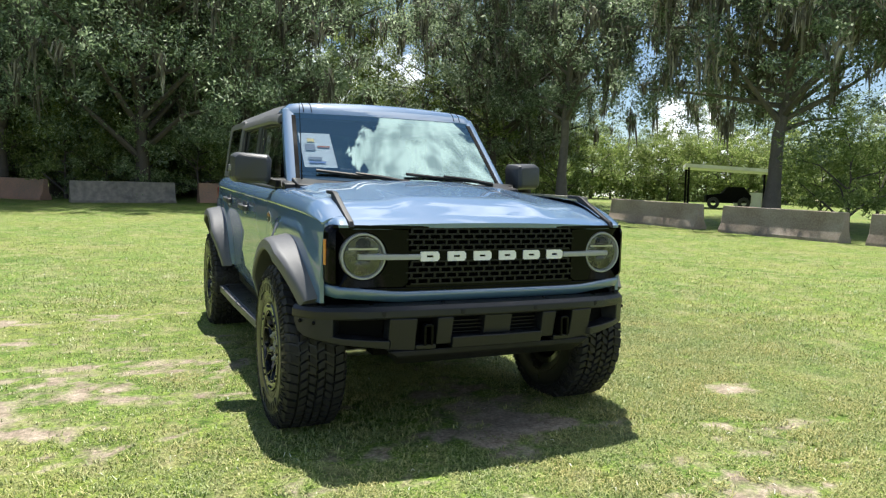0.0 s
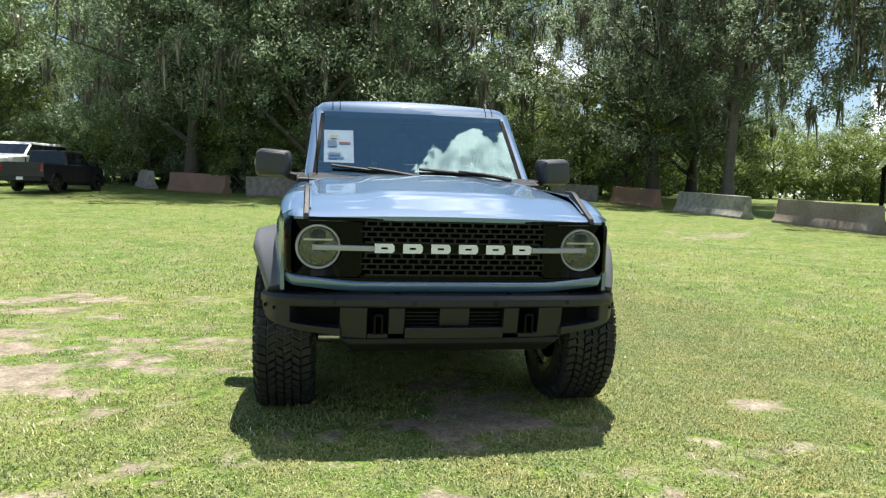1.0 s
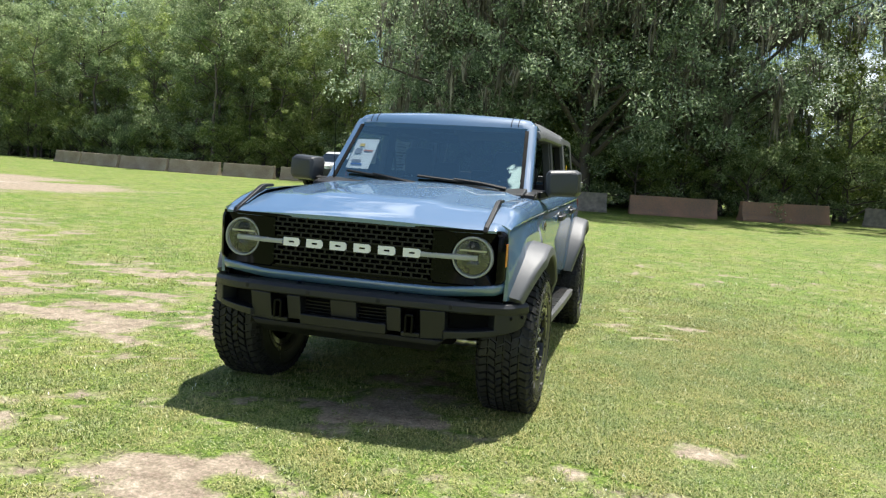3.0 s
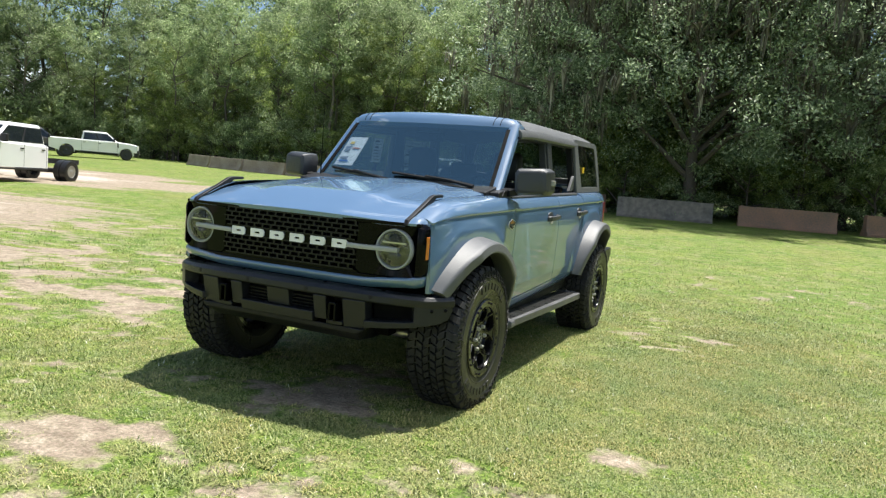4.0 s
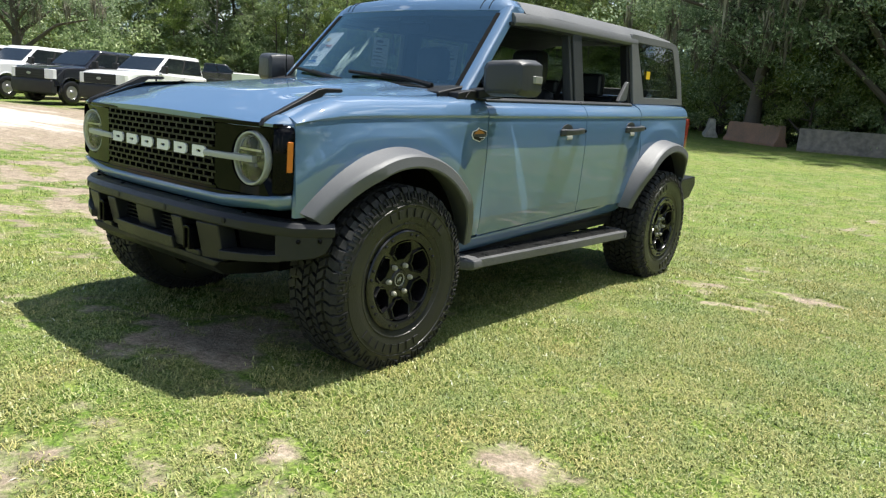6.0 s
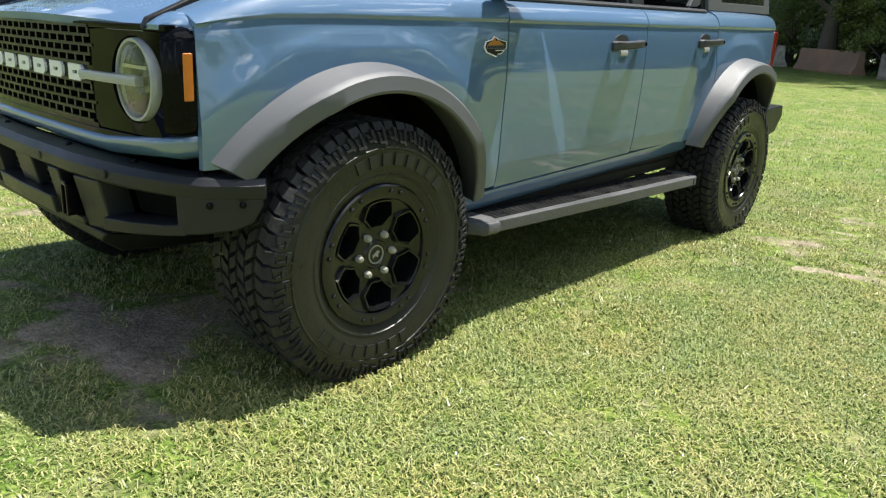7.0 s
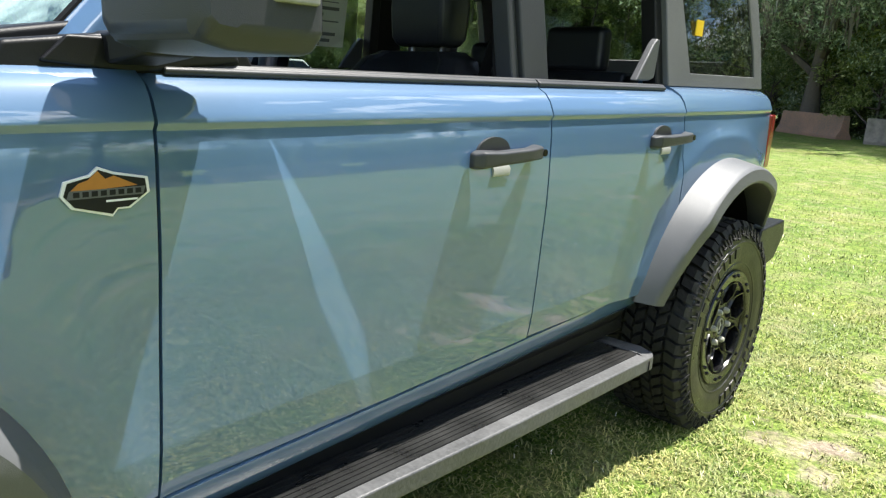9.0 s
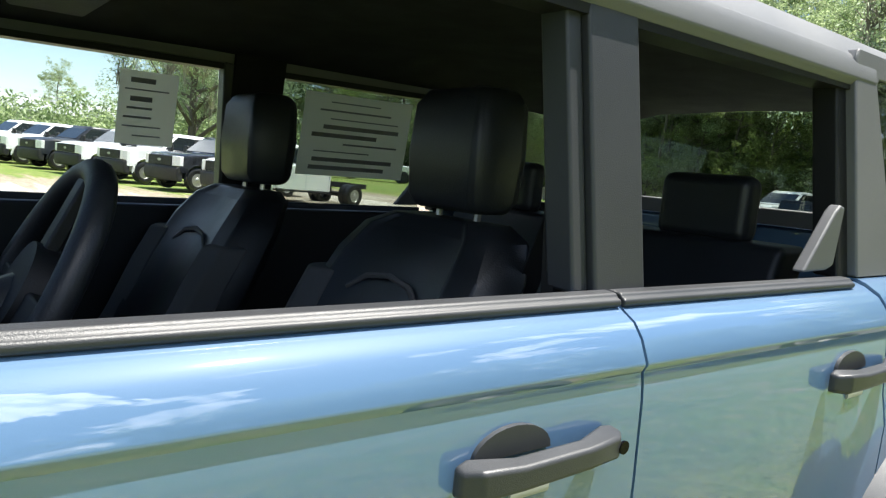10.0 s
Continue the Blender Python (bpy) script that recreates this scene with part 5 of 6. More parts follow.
def barrier(ax, ay, bx, by, mat, label):
    d = math.hypot(bx - ax, by - ay)
    rings = [[(x, e, z) for x, z in barrier_profile] for e in np.linspace(-d / 2, d / 2, 9)]
    rings = [[(x + 0.006 * noise.noise((e * 3, z * 4, ax)), e, z + 0.008 * noise.noise((e * 2, x * 9, ay))) for x, e, z in r] for r in rings]
    cx, cy = (ax + bx) / 2, (ay + by) / 2
    slope = math.atan2(land(bx, by) - land(ax, ay), d)
    at = Matrix.Translation((cx, cy, land(cx, cy))) @ Matrix.Rotation(-math.atan2(bx - ax, by - ay), 4, "Z") @ Matrix.Rotation(slope, 4, "X")
    ob = part("concrete_barrier", Geo().loft(rings), mat, None, "", 0.02, at, angle=30)
    return tagged(ob, label, "barrier", "barriers round the field")


grey, red, pale = "weathered grey concrete road barrier on grass", "red-stained concrete road barrier on grass", "pale concrete road barrier on grass"
for row in ((15.45, 13.0, 15.9, 9.2, PALE, pale), (15.0, 18.0, 15.35, 13.9, PALE, pale), (14.2, 23.4, 14.6, 19.2, CONCRETE, grey), (13.75, 29.0, 14.05, 25.0, RUSTY, red), (11.2, 31.2, 13.3, 30.0, MOSSY, grey),
            (5.7, 28.5, 9.4, 29.9, RUSTY, red), (1.1, 27.6, 4.7, 28.1, RUSTY, red), (-3.6, 26.5, 0.15, 27.2, MOSSY, grey), (-7.2, 30.0, -4.5, 27.8, RUSTY, red), (-9.3, 33.4, -8.2, 30.6, CONCRETE, grey), (-16.2, 36.4, -13.0, 36.0, PALE, pale),
            (-20.2, 36.2, -16.6, 36.5, PALE, pale), (-24.0, 35.8, -20.6, 36.1, PALE, pale), (-27.8, 35.6, -24.3, 35.8, PALE, pale), (-31.6, 35.7, -28.0, 35.6, PALE, pale), (-35.4, 36.5, -31.9, 35.8, PALE, pale), (-39.0, 38.0, -35.7, 36.7, PALE, pale),
            (16.1, 8.6, 16.5, 4.8, PALE, pale)):
    barrier(*row)

# ---- trees ----
def bark_of(name, c):
    return material(name, c, 0.9, 0, 0.4, 3, 30, 0.6)


BARK = bark_of("grey_bark", (0.155, 0.135, 0.115))
DARKBARK = bark_of("dark_bark", (0.085, 0.07, 0.058))


def leaf_material(name, stops, through=0.35):
    m = bpy.data.materials.new(name)
    m.use_nodes = True
    nt = m.node_tree
    b = nt.nodes["Principled BSDF"]
    geo = nt.nodes.new("ShaderNodeNewGeometry")
    r = nt.nodes.new("ShaderNodeValToRGB")
    e = r.color_ramp.elements
    while len(e) < len(stops):
        e.new(0.5)
    for el, (p, c) in zip(e, stops):
        el.position, el.color = p, (*c, 1)
    nt.links.new(geo.outputs["Random Per Island"], r.inputs["Fac"])
    info = nt.nodes.new("ShaderNodeObjectInfo")
    mr = nt.nodes.new("ShaderNodeMapRange")
    mr.inputs["To Min"].default_value, mr.inputs["To Max"].default_value = 0.84, 1.38
    nt.links.new(info.outputs["Random"], mr.inputs["Value"])
    mul = nt.nodes.new("ShaderNodeMix")
    mul.data_type, mul.blend_type = "RGBA", "MULTIPLY"
    mul.inputs["Factor"].default_value = 1.0
    nt.links.new(r.outputs["Color"], mul.inputs["A"])
    nt.links.new(mr.outputs["Result"], mul.inputs["B"])
    nt.links.new(mul.outputs["Result"], b.inputs["Base Color"])
    b.inputs["Roughness"].default_value = 0.55
    b.inputs["Specular IOR Level"].default_value = 0.4
    tr = nt.nodes.new("ShaderNodeBsdfTranslucent")
    nt.links.new(mul.outputs["Result"], tr.inputs["Color"])
    mx = nt.nodes.new("ShaderNodeMixShader")
    mx.inputs["Fac"].default_value = through
    out = nt.nodes["Material Output"]
    nt.links.new(b.outputs["BSDF"], mx.inputs[1])
    nt.links.new(tr.outputs["BSDF"], mx.inputs[2])
    nt.links.new(mx.outputs["Shader"], out.inputs["Surface"])
    return m


LEAF = leaf_material("oak_leaf", [(0, (0.110, 0.158, 0.092)), (0.45, (0.195, 0.262, 0.145)), (0.78, (0.32, 0.39, 0.25)), (1, (0.60, 0.66, 0.51))], 0.58)
LIGHTLEAF = leaf_material("bright_leaf", [(0, (0.105, 0.155, 0.042)), (0.5, (0.195, 0.262, 0.070)), (0.85, (0.35, 0.40, 0.14)), (1, (0.50, 0.54, 0.27))], 0.55)
MIDLEAF = leaf_material("wood_leaf", [(0, (0.122, 0.176, 0.084)), (0.5, (0.238, 0.315, 0.145)), (0.80, (0.37, 0.44, 0.23)), (1, (0.62, 0.68, 0.46))], 0.62)
MOSS = leaf_material("hanging_moss", [(0, (0.090, 0.080, 0.064)), (0.6, (0.175, 0.160, 0.130)), (1, (0.36, 0.34, 0.29))], 0.25)


def leaves(centres, radii, per, size, rng, flat=0.75):
    """Many small bent leaf pairs, gathered round centres."""
    c = np.repeat(np.array(centres), per, 0)
    rr = np.repeat(np.array(radii), per)
    n = len(c)
    d = rng.normal(size=(n, 3))
    d /= np.linalg.norm(d, axis=1)[:, None]
    p = c + d * (rr * rng.random(n) ** 0.45)[:, None] * np.array([1, 1, flat])
    u = rng.normal(size=(n, 3))
    u /= np.linalg.norm(u, axis=1)[:, None]
    w = np.cross(u, rng.normal(size=(n, 3)))
    w /= np.linalg.norm(w, axis=1)[:, None] + 1e-9
    s = (size * rng.uniform(0.55, 1.3, n))[:, None]
    v = np.stack([p - u * s, p + w * s * 0.38, p + u * s, p - w * s * 0.38], 1).reshape(-1, 3)
    k = np.arange(n)[:, None] * 4
    return v, (k + np.array([0, 1, 2, 3])).tolist()


def np_mesh(name, v, f, mat):
    me = bpy.data.meshes.new(name)
    me.from_pydata(v.tolist(), [], f)
    me.materials.append(mat)
    return me


def tree_kind(seed, height, spread, first, clumps, per, size, bark, leaf, moss=0, lean=0.0, thick=0.022):
    """Trunk and limbs, crown, and where it hangs, moss: three meshes that the trees of a kind share."""
    rng = np.random.default_rng(seed)
    wood = Geo()
    pts = [Vector((0, 0, -0.3))]
    for i in range(1, 8):
        z = height * 0.82 * i / 7
        pts.append(Vector((lean * z * 0.3 + rng.normal() * 0.02 * height * i / 7, rng.normal() * 0.02 * height * i / 7, z)))
    r0 = height * thick
    wood.tube(pts, [r0 * 1.5] + [r0 * (1 - 0.8 * i / 7) for i in range(1, 8)], 9)
    centres, radii = [], []
    nl = clumps // 4
    for i in range(nl):
        f = first + (1 - first) * (i + rng.random()) / nl
        z = height * 0.82 * f
        k = min(6, int(f * 7))
        base = pts[k].lerp(pts[k + 1], f * 7 - k)
        a = i * 2.4 + rng.normal() * 0.4
        reach = spread * (0.55 + 0.55 * math.sin(math.pi * min(1, (f - first) / (1.02 - first) * 0.85 + 0.15))) * rng.uniform(0.75, 1.15)
        tip = base + Vector((math.cos(a) * reach, math.sin(a) * reach, reach * rng.uniform(0.1, 0.95)))
        mid = base.lerp(tip, 0.5) + Vector((0, 0, reach * rng.uniform(-0.05, 0.18)))
        rb = r0 * 0.42 * (1.15 - f)+0.02
        wood.tube([base, base.lerp(mid, 0.5), mid, mid.lerp(tip, 0.5), tip], [rb, rb * 0.8, rb * 0.6, rb * 0.4, rb * 0.15], 6)
        for q in (0.45, 0.7, 0.88, 1.0):
            c = base.lerp(mid, q * 2) if q < 0.5 else mid.lerp(tip, q * 2 - 1)
            j = Vector(rng.normal(size=3) * reach * 0.16)
            for e in range(3):
                o = Vector(rng.normal(size=3) * np.array([1, 1, 0.7]) * spread * 0.15)
                centres.append(c + j + o)
                radii.append(spread * rng.uniform(0.08, 0.24))
    for i in range(clumps // 2):
        centres.append(pts[-1] + Vector((rng.normal() * spread * 0.35, rng.normal() * spread * 0.35, rng.uniform(-0.05, 0.2) * height)))
        radii.append(spread * rng.uniform(0.12, 0.24))
    v, f = leaves([tuple(c) for c in centres], radii, per, size, rng)
    meshes = [("trunk", mesh_of("trunk", wood, bark, 40, False)), ("crown", np_mesh("crown", v, f, leaf))]
    if moss:
        vs, fs = [], []
        for i in range(moss):
            # beards hang in knots from the limbs, mostly under the crown's upper half
            c = sorted((centres[rng.integers(len(centres))] for _ in range(3)), key=lambda p: p.z)[1]
            a, d = rng.uniform(0, 6.28), spread * 0.15 * rng.random()
            top = np.array([c.x + math.cos(a) * d, c.y + math.sin(a) * d, c.z - rng.uniform(0, 0.03) * height])
            ln = rng.uniform(0.6, 2.0)
            reach = rng.uniform(0.10, 0.26)
            for q in range(34):
                o = rng.normal(size=3) * np.array([reach, reach, 0.20])
                l2 = ln * rng.uniform(0.3, 1.0) * math.exp(-0.6 * (o[0] ** 2 + o[1] ** 2) / reach ** 2) + 0.12
                wv = rng.normal(size=3) * np.array([1, 1, 0])
                wv = wv / (np.linalg.norm(wv) + 1e-6) * rng.uniform(0.025, 0.065)
                sag = np.array([-o[0] * 0.35, -o[1] * 0.35, 0]) + rng.normal(size=3) * 0.05
                k = len(vs)
                t0 = top + o
                vs += [t0 - wv * 0.5, t0 + wv * 0.5, t0 + wv + sag - [0, 0, l2 * 0.4], t0 - wv * 0.8 + sag - [0, 0, l2 * 0.45], t0 + sag * 1.7 + wv * rng.uniform(-0.4, 0.4) - [0, 0, l2]]
                fs += [(k, k + 1, k + 2, k + 3), (k + 3, k + 2, k + 4)]
        meshes.append(("moss", np_mesh("moss", np.array(vs), fs, MOSS)))
    return meshes


def plant_tree(kind, x, y, s, turn, label, name="tree"):
    t = tagged(new(name), label, "tree", "trees behind the barriers")
    t.matrix_basis = Matrix.Translation((x, y, land(x, y))) @ Matrix.Rotation(turn, 4, "Z") @ Matrix.Diagonal((s, s, s, 1))
    for pname, me in kind:
        ob = new(pname, me)
        ob.parent = t
        if pname != "trunk":
            ob["kind"] = "stuff"
    return t


OAK = [tree_kind(11 + i, 13.0, 5.3, 0.14, 104, 140, 0.084, DARKBARK, LEAF, 150) for i in range(2)]
MOSSOAK = [tree_kind(21, 14.5, 4.0, 0.34, 112, 140, 0.080, BARK, LEAF, 230, 0.0, 0.018), tree_kind(22, 14.0, 5.6, 0.30, 220, 190, 0.080, BARK, LEAF, 750, 0.34, 0.020)]
TALL = [tree_kind(31 + i, 14.0, 3.0, 0.08, 84, 88, 0.078, BARK, MIDLEAF, 0, 0, 0.011) for i in range(3)]
POLE = [tree_kind(41 + i, 15.0, 2.5, 0.46, 52, 90, 0.078, DARKBARK if i else BARK, MIDLEAF, 0, 0.12 * i, 0.0085) for i in range(2)]
BRIGHT = [tree_kind(51 + i, 11.0, 2.8, 0.06, 72, 88, 0.074, BARK, LIGHTLEAF, 0, 0, 0.010) for i in range(2)]
FAR = [tree_kind(61 + i, 14.5, 3.6, 0.04, 72, 42, 0.135, DARKBARK, MIDLEAF, 0, 0, 0.012) for i in range(2)]
BUSH = [tree_kind(71 + i, 3.2, 1.9, 0.02, 36, 50, 0.070, DARKBARK, MIDLEAF if i else LIGHTLEAF, 0) for i in range(2)]
rng = random.Random(9)
oak_label = "broad dark oak hung with grey moss"
moss_label = "leaning live oak with long grey moss"
tall_label = "slender woodland tree with dense green leaves"
bright_label = "young woodland tree with light green leaves"
bush_label = "dense leafy undergrowth bush at the wood's edge"


def edge_line(pts, gap):
    """Even steps along a line of plan points, each with its outward side."""
    out = []
    for (ax, ay), (bx, by) in zip(pts, pts[1:]):
        d = math.hypot(bx - ax, by - ay)
        n = max(1, round(d / gap))
        for k in range(n):
            f = (k + 0.5) / n
            out.append((ax + (bx - ax) * f, ay + (by - ay) * f, (by - ay) / d * -1, (bx - ax) / d))
    return out


def bush(x, y, s, k=None):
    plant_tree(BUSH[rng.randrange(2) if k is None else k], x, y, s, rng.uniform(0, 6.28), bush_label, "bush")["category"] = "bush"


# the wood behind the barriers
edge = [(-78, 20), (-70, 33), (-58, 43), (-44, 45), (-30, 41), (-17, 40), (-9, 33.8), (-4, 28.8), (5, 29.8), (13, 33.8)]
for x, y, nx, ny in edge_line(edge, 3.7):
    for q in (0.4, 2.0, 4.4, 8.0):
        for e in (-0.95, 0.95):
            bush(x + nx * q + ny * e + rng.uniform(-0.7, 0.7), y + ny * q - nx * e + rng.uniform(-0.5, 0.5), rng.uniform(0.7, 1.15) + 0.06 * q)
    for depth in (2.6, 6.0, 10.5):
        px, py = x + nx * depth + rng.uniform(-1.3, 1.3), y + ny * depth + rng.uniform(-0.9, 0.9)
        turn = rng.uniform(0, 6.28)
        if depth > 9:
            plant_tree(FAR[rng.randrange(2)], px, py, rng.uniform(0.9, 1.25), turn, tall_label)
        elif -9 < px < 7.5 and rng.random() < 0.6:
            plant_tree(OAK[rng.randrange(2)], px, py - 0.6, rng.uniform(0.9, 1.15), turn, oak_label)
        elif (depth < 4 and rng.random() < 0.7) or (depth < 7 and rng.random() < 0.3):
            plant_tree(BRIGHT[rng.randrange(2)], px, py, rng.uniform(0.7, 1.15), turn, bright_label)
        else:
            plant_tree(TALL[rng.randrange(3)], px, py, rng.uniform(0.85, 1.2), turn, tall_label)
# slim trunks that show at the wood's edge
pole_rng = random.Random(27)
for x, y, nx, ny in edge_line([(-58, 43), (-44, 45), (-30, 41), (-17, 40), (-9, 33.8)], 2.6):
    if pole_rng.random() < 0.75:
        plant_tree(POLE[pole_rng.randrange(2)], x + nx * pole_rng.uniform(0.2, 2.2), y + ny * pole_rng.uniform(0.2, 2.2), pole_rng.uniform(0.75, 1.15), pole_rng.uniform(0, 6.28), "slim bare-stemmed woodland tree with a high crown")
# taller woods behind, towards the yard
for x, y, nx, ny in edge_line([(-80, 26), (-70, 40), (-58, 51), (-44, 55), (-28, 52)], 4.4):
    plant_tree(FAR[rng.randrange(2)], x + nx * 3 + rng.uniform(-1.5, 1.5), y + ny * 3 + rng.uniform(-1.5, 1.5), rng.uniform(1.3, 1.6), rng.uniform(0, 6.28), tall_label)
# open oaks on the far side of the pale barriers, with light woods beyond
plant_tree(MOSSOAK[1], 21.5, 16.6, 1.05, 0.3, moss_label)
plant_tree(MOSSOAK[0], 18.2, 26.3, 1.0, 2.0, moss_label)
plant_tree(MOSSOAK[0], 27.0, 11.0, 1.1, 4.0, moss_label)
plant_tree(OAK[1], 17.0, 31.5, 1.1, 1.0, oak_label)
plant_tree(OAK[0], 20.6, 33.8, 0.85, 2.2, oak_label)
plant_tree(OAK[1], 22.4, 37.5, 0.8, 4.4, oak_label)
for x, y, s in ((20.6, 12.6, 0.95), (25.5, 17.5, 0.8), (27, 16, 0.9), (20.5, 30.0, 1.0)):
    bush(x, y, s, 0)
for x, y, nx, ny in edge_line([(13, 38), (24, 44), (36, 44), (48, 36), (52, 20), (50, 2)], 4.0):
    for e in (-1.3, 1.3):
        bush(x + ny * e, y - nx * e + rng.uniform(-1, 1), rng.uniform(1.1, 1.7), 0)
    plant_tree(BRIGHT[rng.randrange(2)], x + nx * 3 + rng.uniform(-1.5, 1.5), y + ny * 3, rng.uniform(0.45, 0.65) if 26 < x < 42 else rng.uniform(0.6, 0.9), rng.uniform(0, 6.28), bright_label)
    plant_tree(FAR[rng.randrange(2)], x + nx * 9 + rng.uniform(-1.5, 1.5), y + ny * 9, rng.uniform(0.35, 0.45) if 26 < x < 42 else rng.uniform(0.5, 0.75), rng.uniform(0, 6.28), tall_label)
for x, y in ((17.5, 35.5), (15.5, 38.0), (20.5, 41), (45, 16), (46, 9)):
    plant_tree(TALL[rng.randrange(3)], x, y, rng.uniform(0.8, 1.0), rng.uniform(0, 6.28), tall_label)
    bush(x - 1.5, y - 2.5, rng.uniform(1.0, 1.6))
# wide oaks that overhang the barriers
for x, y, s, turn in ((-6.3, 29.9, 1.1, 0.4), (-1.0, 28.6, 1.05, 2.7)):
    plant_tree(OAK[turn > 1], x, y, s, turn, oak_label)
# an oak behind the row of trucks
plant_tree(OAK[0], -44, 15.0, 1.05, 0.6, oak_label)
# rank undergrowth along the foot of the open side
low_rng = np.random.default_rng(18)
low_c, low_r = [], []
for x, y, nx, ny in edge_line([(12, 37), (24, 43), (36, 43), (47, 35.5), (51, 20), (49, 2)], 0.42):
    for q in range(3):
        low_c.append((x + nx * low_rng.uniform(-1, 2), y + ny * low_rng.uniform(-1, 2), land(x, y) + low_rng.uniform(0.0, 1.8)))
        low_r.append(low_rng.uniform(0.4, 0.9))
lv, lf = leaves(low_c, low_r, 60, 0.19, low_rng, 0.8)
tagged(new("undergrowth", np_mesh("undergrowth", lv, lf, LIGHTLEAF)), "rank light green undergrowth at the field's edge", "undergrowth", kind="stuff")
# low woods far off close the view all round
far_rng = np.random.default_rng(8)
far_c, far_r = [], []
for k in range(2200):
    a = far_rng.uniform(-0.3, math.pi + 0.7) if k % 4 else far_rng.uniform(0, 2 * math.pi)
    d = far_rng.uniform(72, 84)
    x, y = d * math.cos(a), d * math.sin(a)
    tall = 5.0 + 2.0 * noise.noise((x * 0.06, y * 0.06, 1.0))
    far_c.append((x, y, land(x, y) + tall * far_rng.random() ** 1.3))
    far_r.append(far_rng.uniform(1.2, 2.4))
fv, ff = leaves(far_c, far_r, 105, 0.24, far_rng, 0.8)
tagged(new("far_woods", np_mesh("far_woods", fv, ff, MIDLEAF)), "low green woods far beyond the field", "woods", kind="stuff")
# woods far off, all round
for k in range(34):
    a = radians(150 + k * 7.2)
    plant_tree(FAR[k % 2], 95 * math.cos(a) + rng.uniform(-4, 4), 95 * math.sin(a) + rng.uniform(-4, 4), rng.uniform(0.6, 0.9), rng.uniform(0, 6.28), tall_label)

# ---- open shed beyond the oaks ----
SHEETMETAL = material("pale_sheet_metal", (0.78, 0.78, 0.76), 0.45, 0.2, 0.15, 2, 30)
shed = tagged(new("open_shed"), "open shed with a pale metal roof beyond the oaks", "shed")
shed.matrix_basis = Matrix.Translation((31.5, 28.6, land(31.5, 28.6))) @ Matrix.Rotation(radians(-40), 4, "Z")
part("roof", Geo().prism([(-2.5, 2.62), (2.5, 2.30), (2.5, 2.12), (-2.5, 2.40)], "y", -1.8, 1.8), SHEETMETAL, shed, "pale metal roof")
for x in (-2.3, 2.3):
    for y in (-1.6, 1.6):
        part("post", Geo().box(x - 0.06, x + 0.06, y - 0.06, y + 0.06, -0.1, 2.40 if x < 0 else 2.15), DARK, shed)
part("side_wall", Geo().box(0.6, 2.4, 1.6, 1.66, 0.0, 1.0), SHEETMETAL, shed)
cart = tagged(new("stored_machine"), "dark machine stored under the open shed", "machine")
cart.matrix_basis = Matrix.Translation((31.5, 28.6, land(31.5, 28.6))) @ Matrix.Rotation(radians(-40), 4, "Z")
part("machine_body", Geo().prism([(-1.2, 0.35), (-1.2, 0.8), (-0.3, 0.9), (0.0, 1.3), (0.9, 1.3), (1.3, 0.8), (1.3, 0.35)], "y", -0.7, 0.7), DARK, cart, "", 0.05)
for x in (-0.8, 0.9):
    part("machine_wheel", Geo().lathe([(0.15, 0.1), (0.34, 0.1), (0.35, 0), (0.34, -0.1), (0.15, -0.1)], 20, Matrix.Translation((x, -0.75, 0.33)) @ Matrix.Rotation(math.pi / 2, 4, "Z"), True), RUBBER, cart)
# ---- long low building beyond the trucks ----
PLASTER = material("pale_wall", (0.55, 0.54, 0.50), 0.8, 0, 0.1, 1, 20)
ROOFING = material("grey_roofing", (0.33, 0.34, 0.35), 0.6, 0.1, 0.15, 0.5, 10)
hall = tagged(new("low_building"), "long low pale building with a grey roof", "building")
hall.matrix_basis = Matrix.Translation((-92, 8, land(-92, 8)))
part("wall", Geo().box(-6, 6, -16, 16, 0, 3.6), PLASTER, hall)
part("roof", Geo().prism([(-6.6, 3.5), (0, 5.2), (6.6, 3.5), (6.6, 3.4), (-6.6, 3.4)], "y", -16.6, 16.6), ROOFING, hall)
for k in range(6):
    part("window", Geo().box(6.0, 6.05, -14 + k * 5, -12 + k * 5, 1.0, 2.4), GLOSS, hall)

# ---- inside the car ----
def seat_rings(half, sections):
    """A padded body from cross sections (y, z, half width, half thickness)."""
    rings = []
    for y, z, w, t in sections:
        rings.append([(w * cx, y + t * cy, z) for cx, cy in ((-1, -0.4), (-1, 0.5), (-0.85, 1), (0.85, 1), (1, 0.5), (1, -0.4), (0.93, -1.0), (0.72, -1.25), (0.60, -0.95), (0, -0.85), (-0.60, -0.95), (-0.72, -1.25), (-0.93, -1.0))])
    return rings


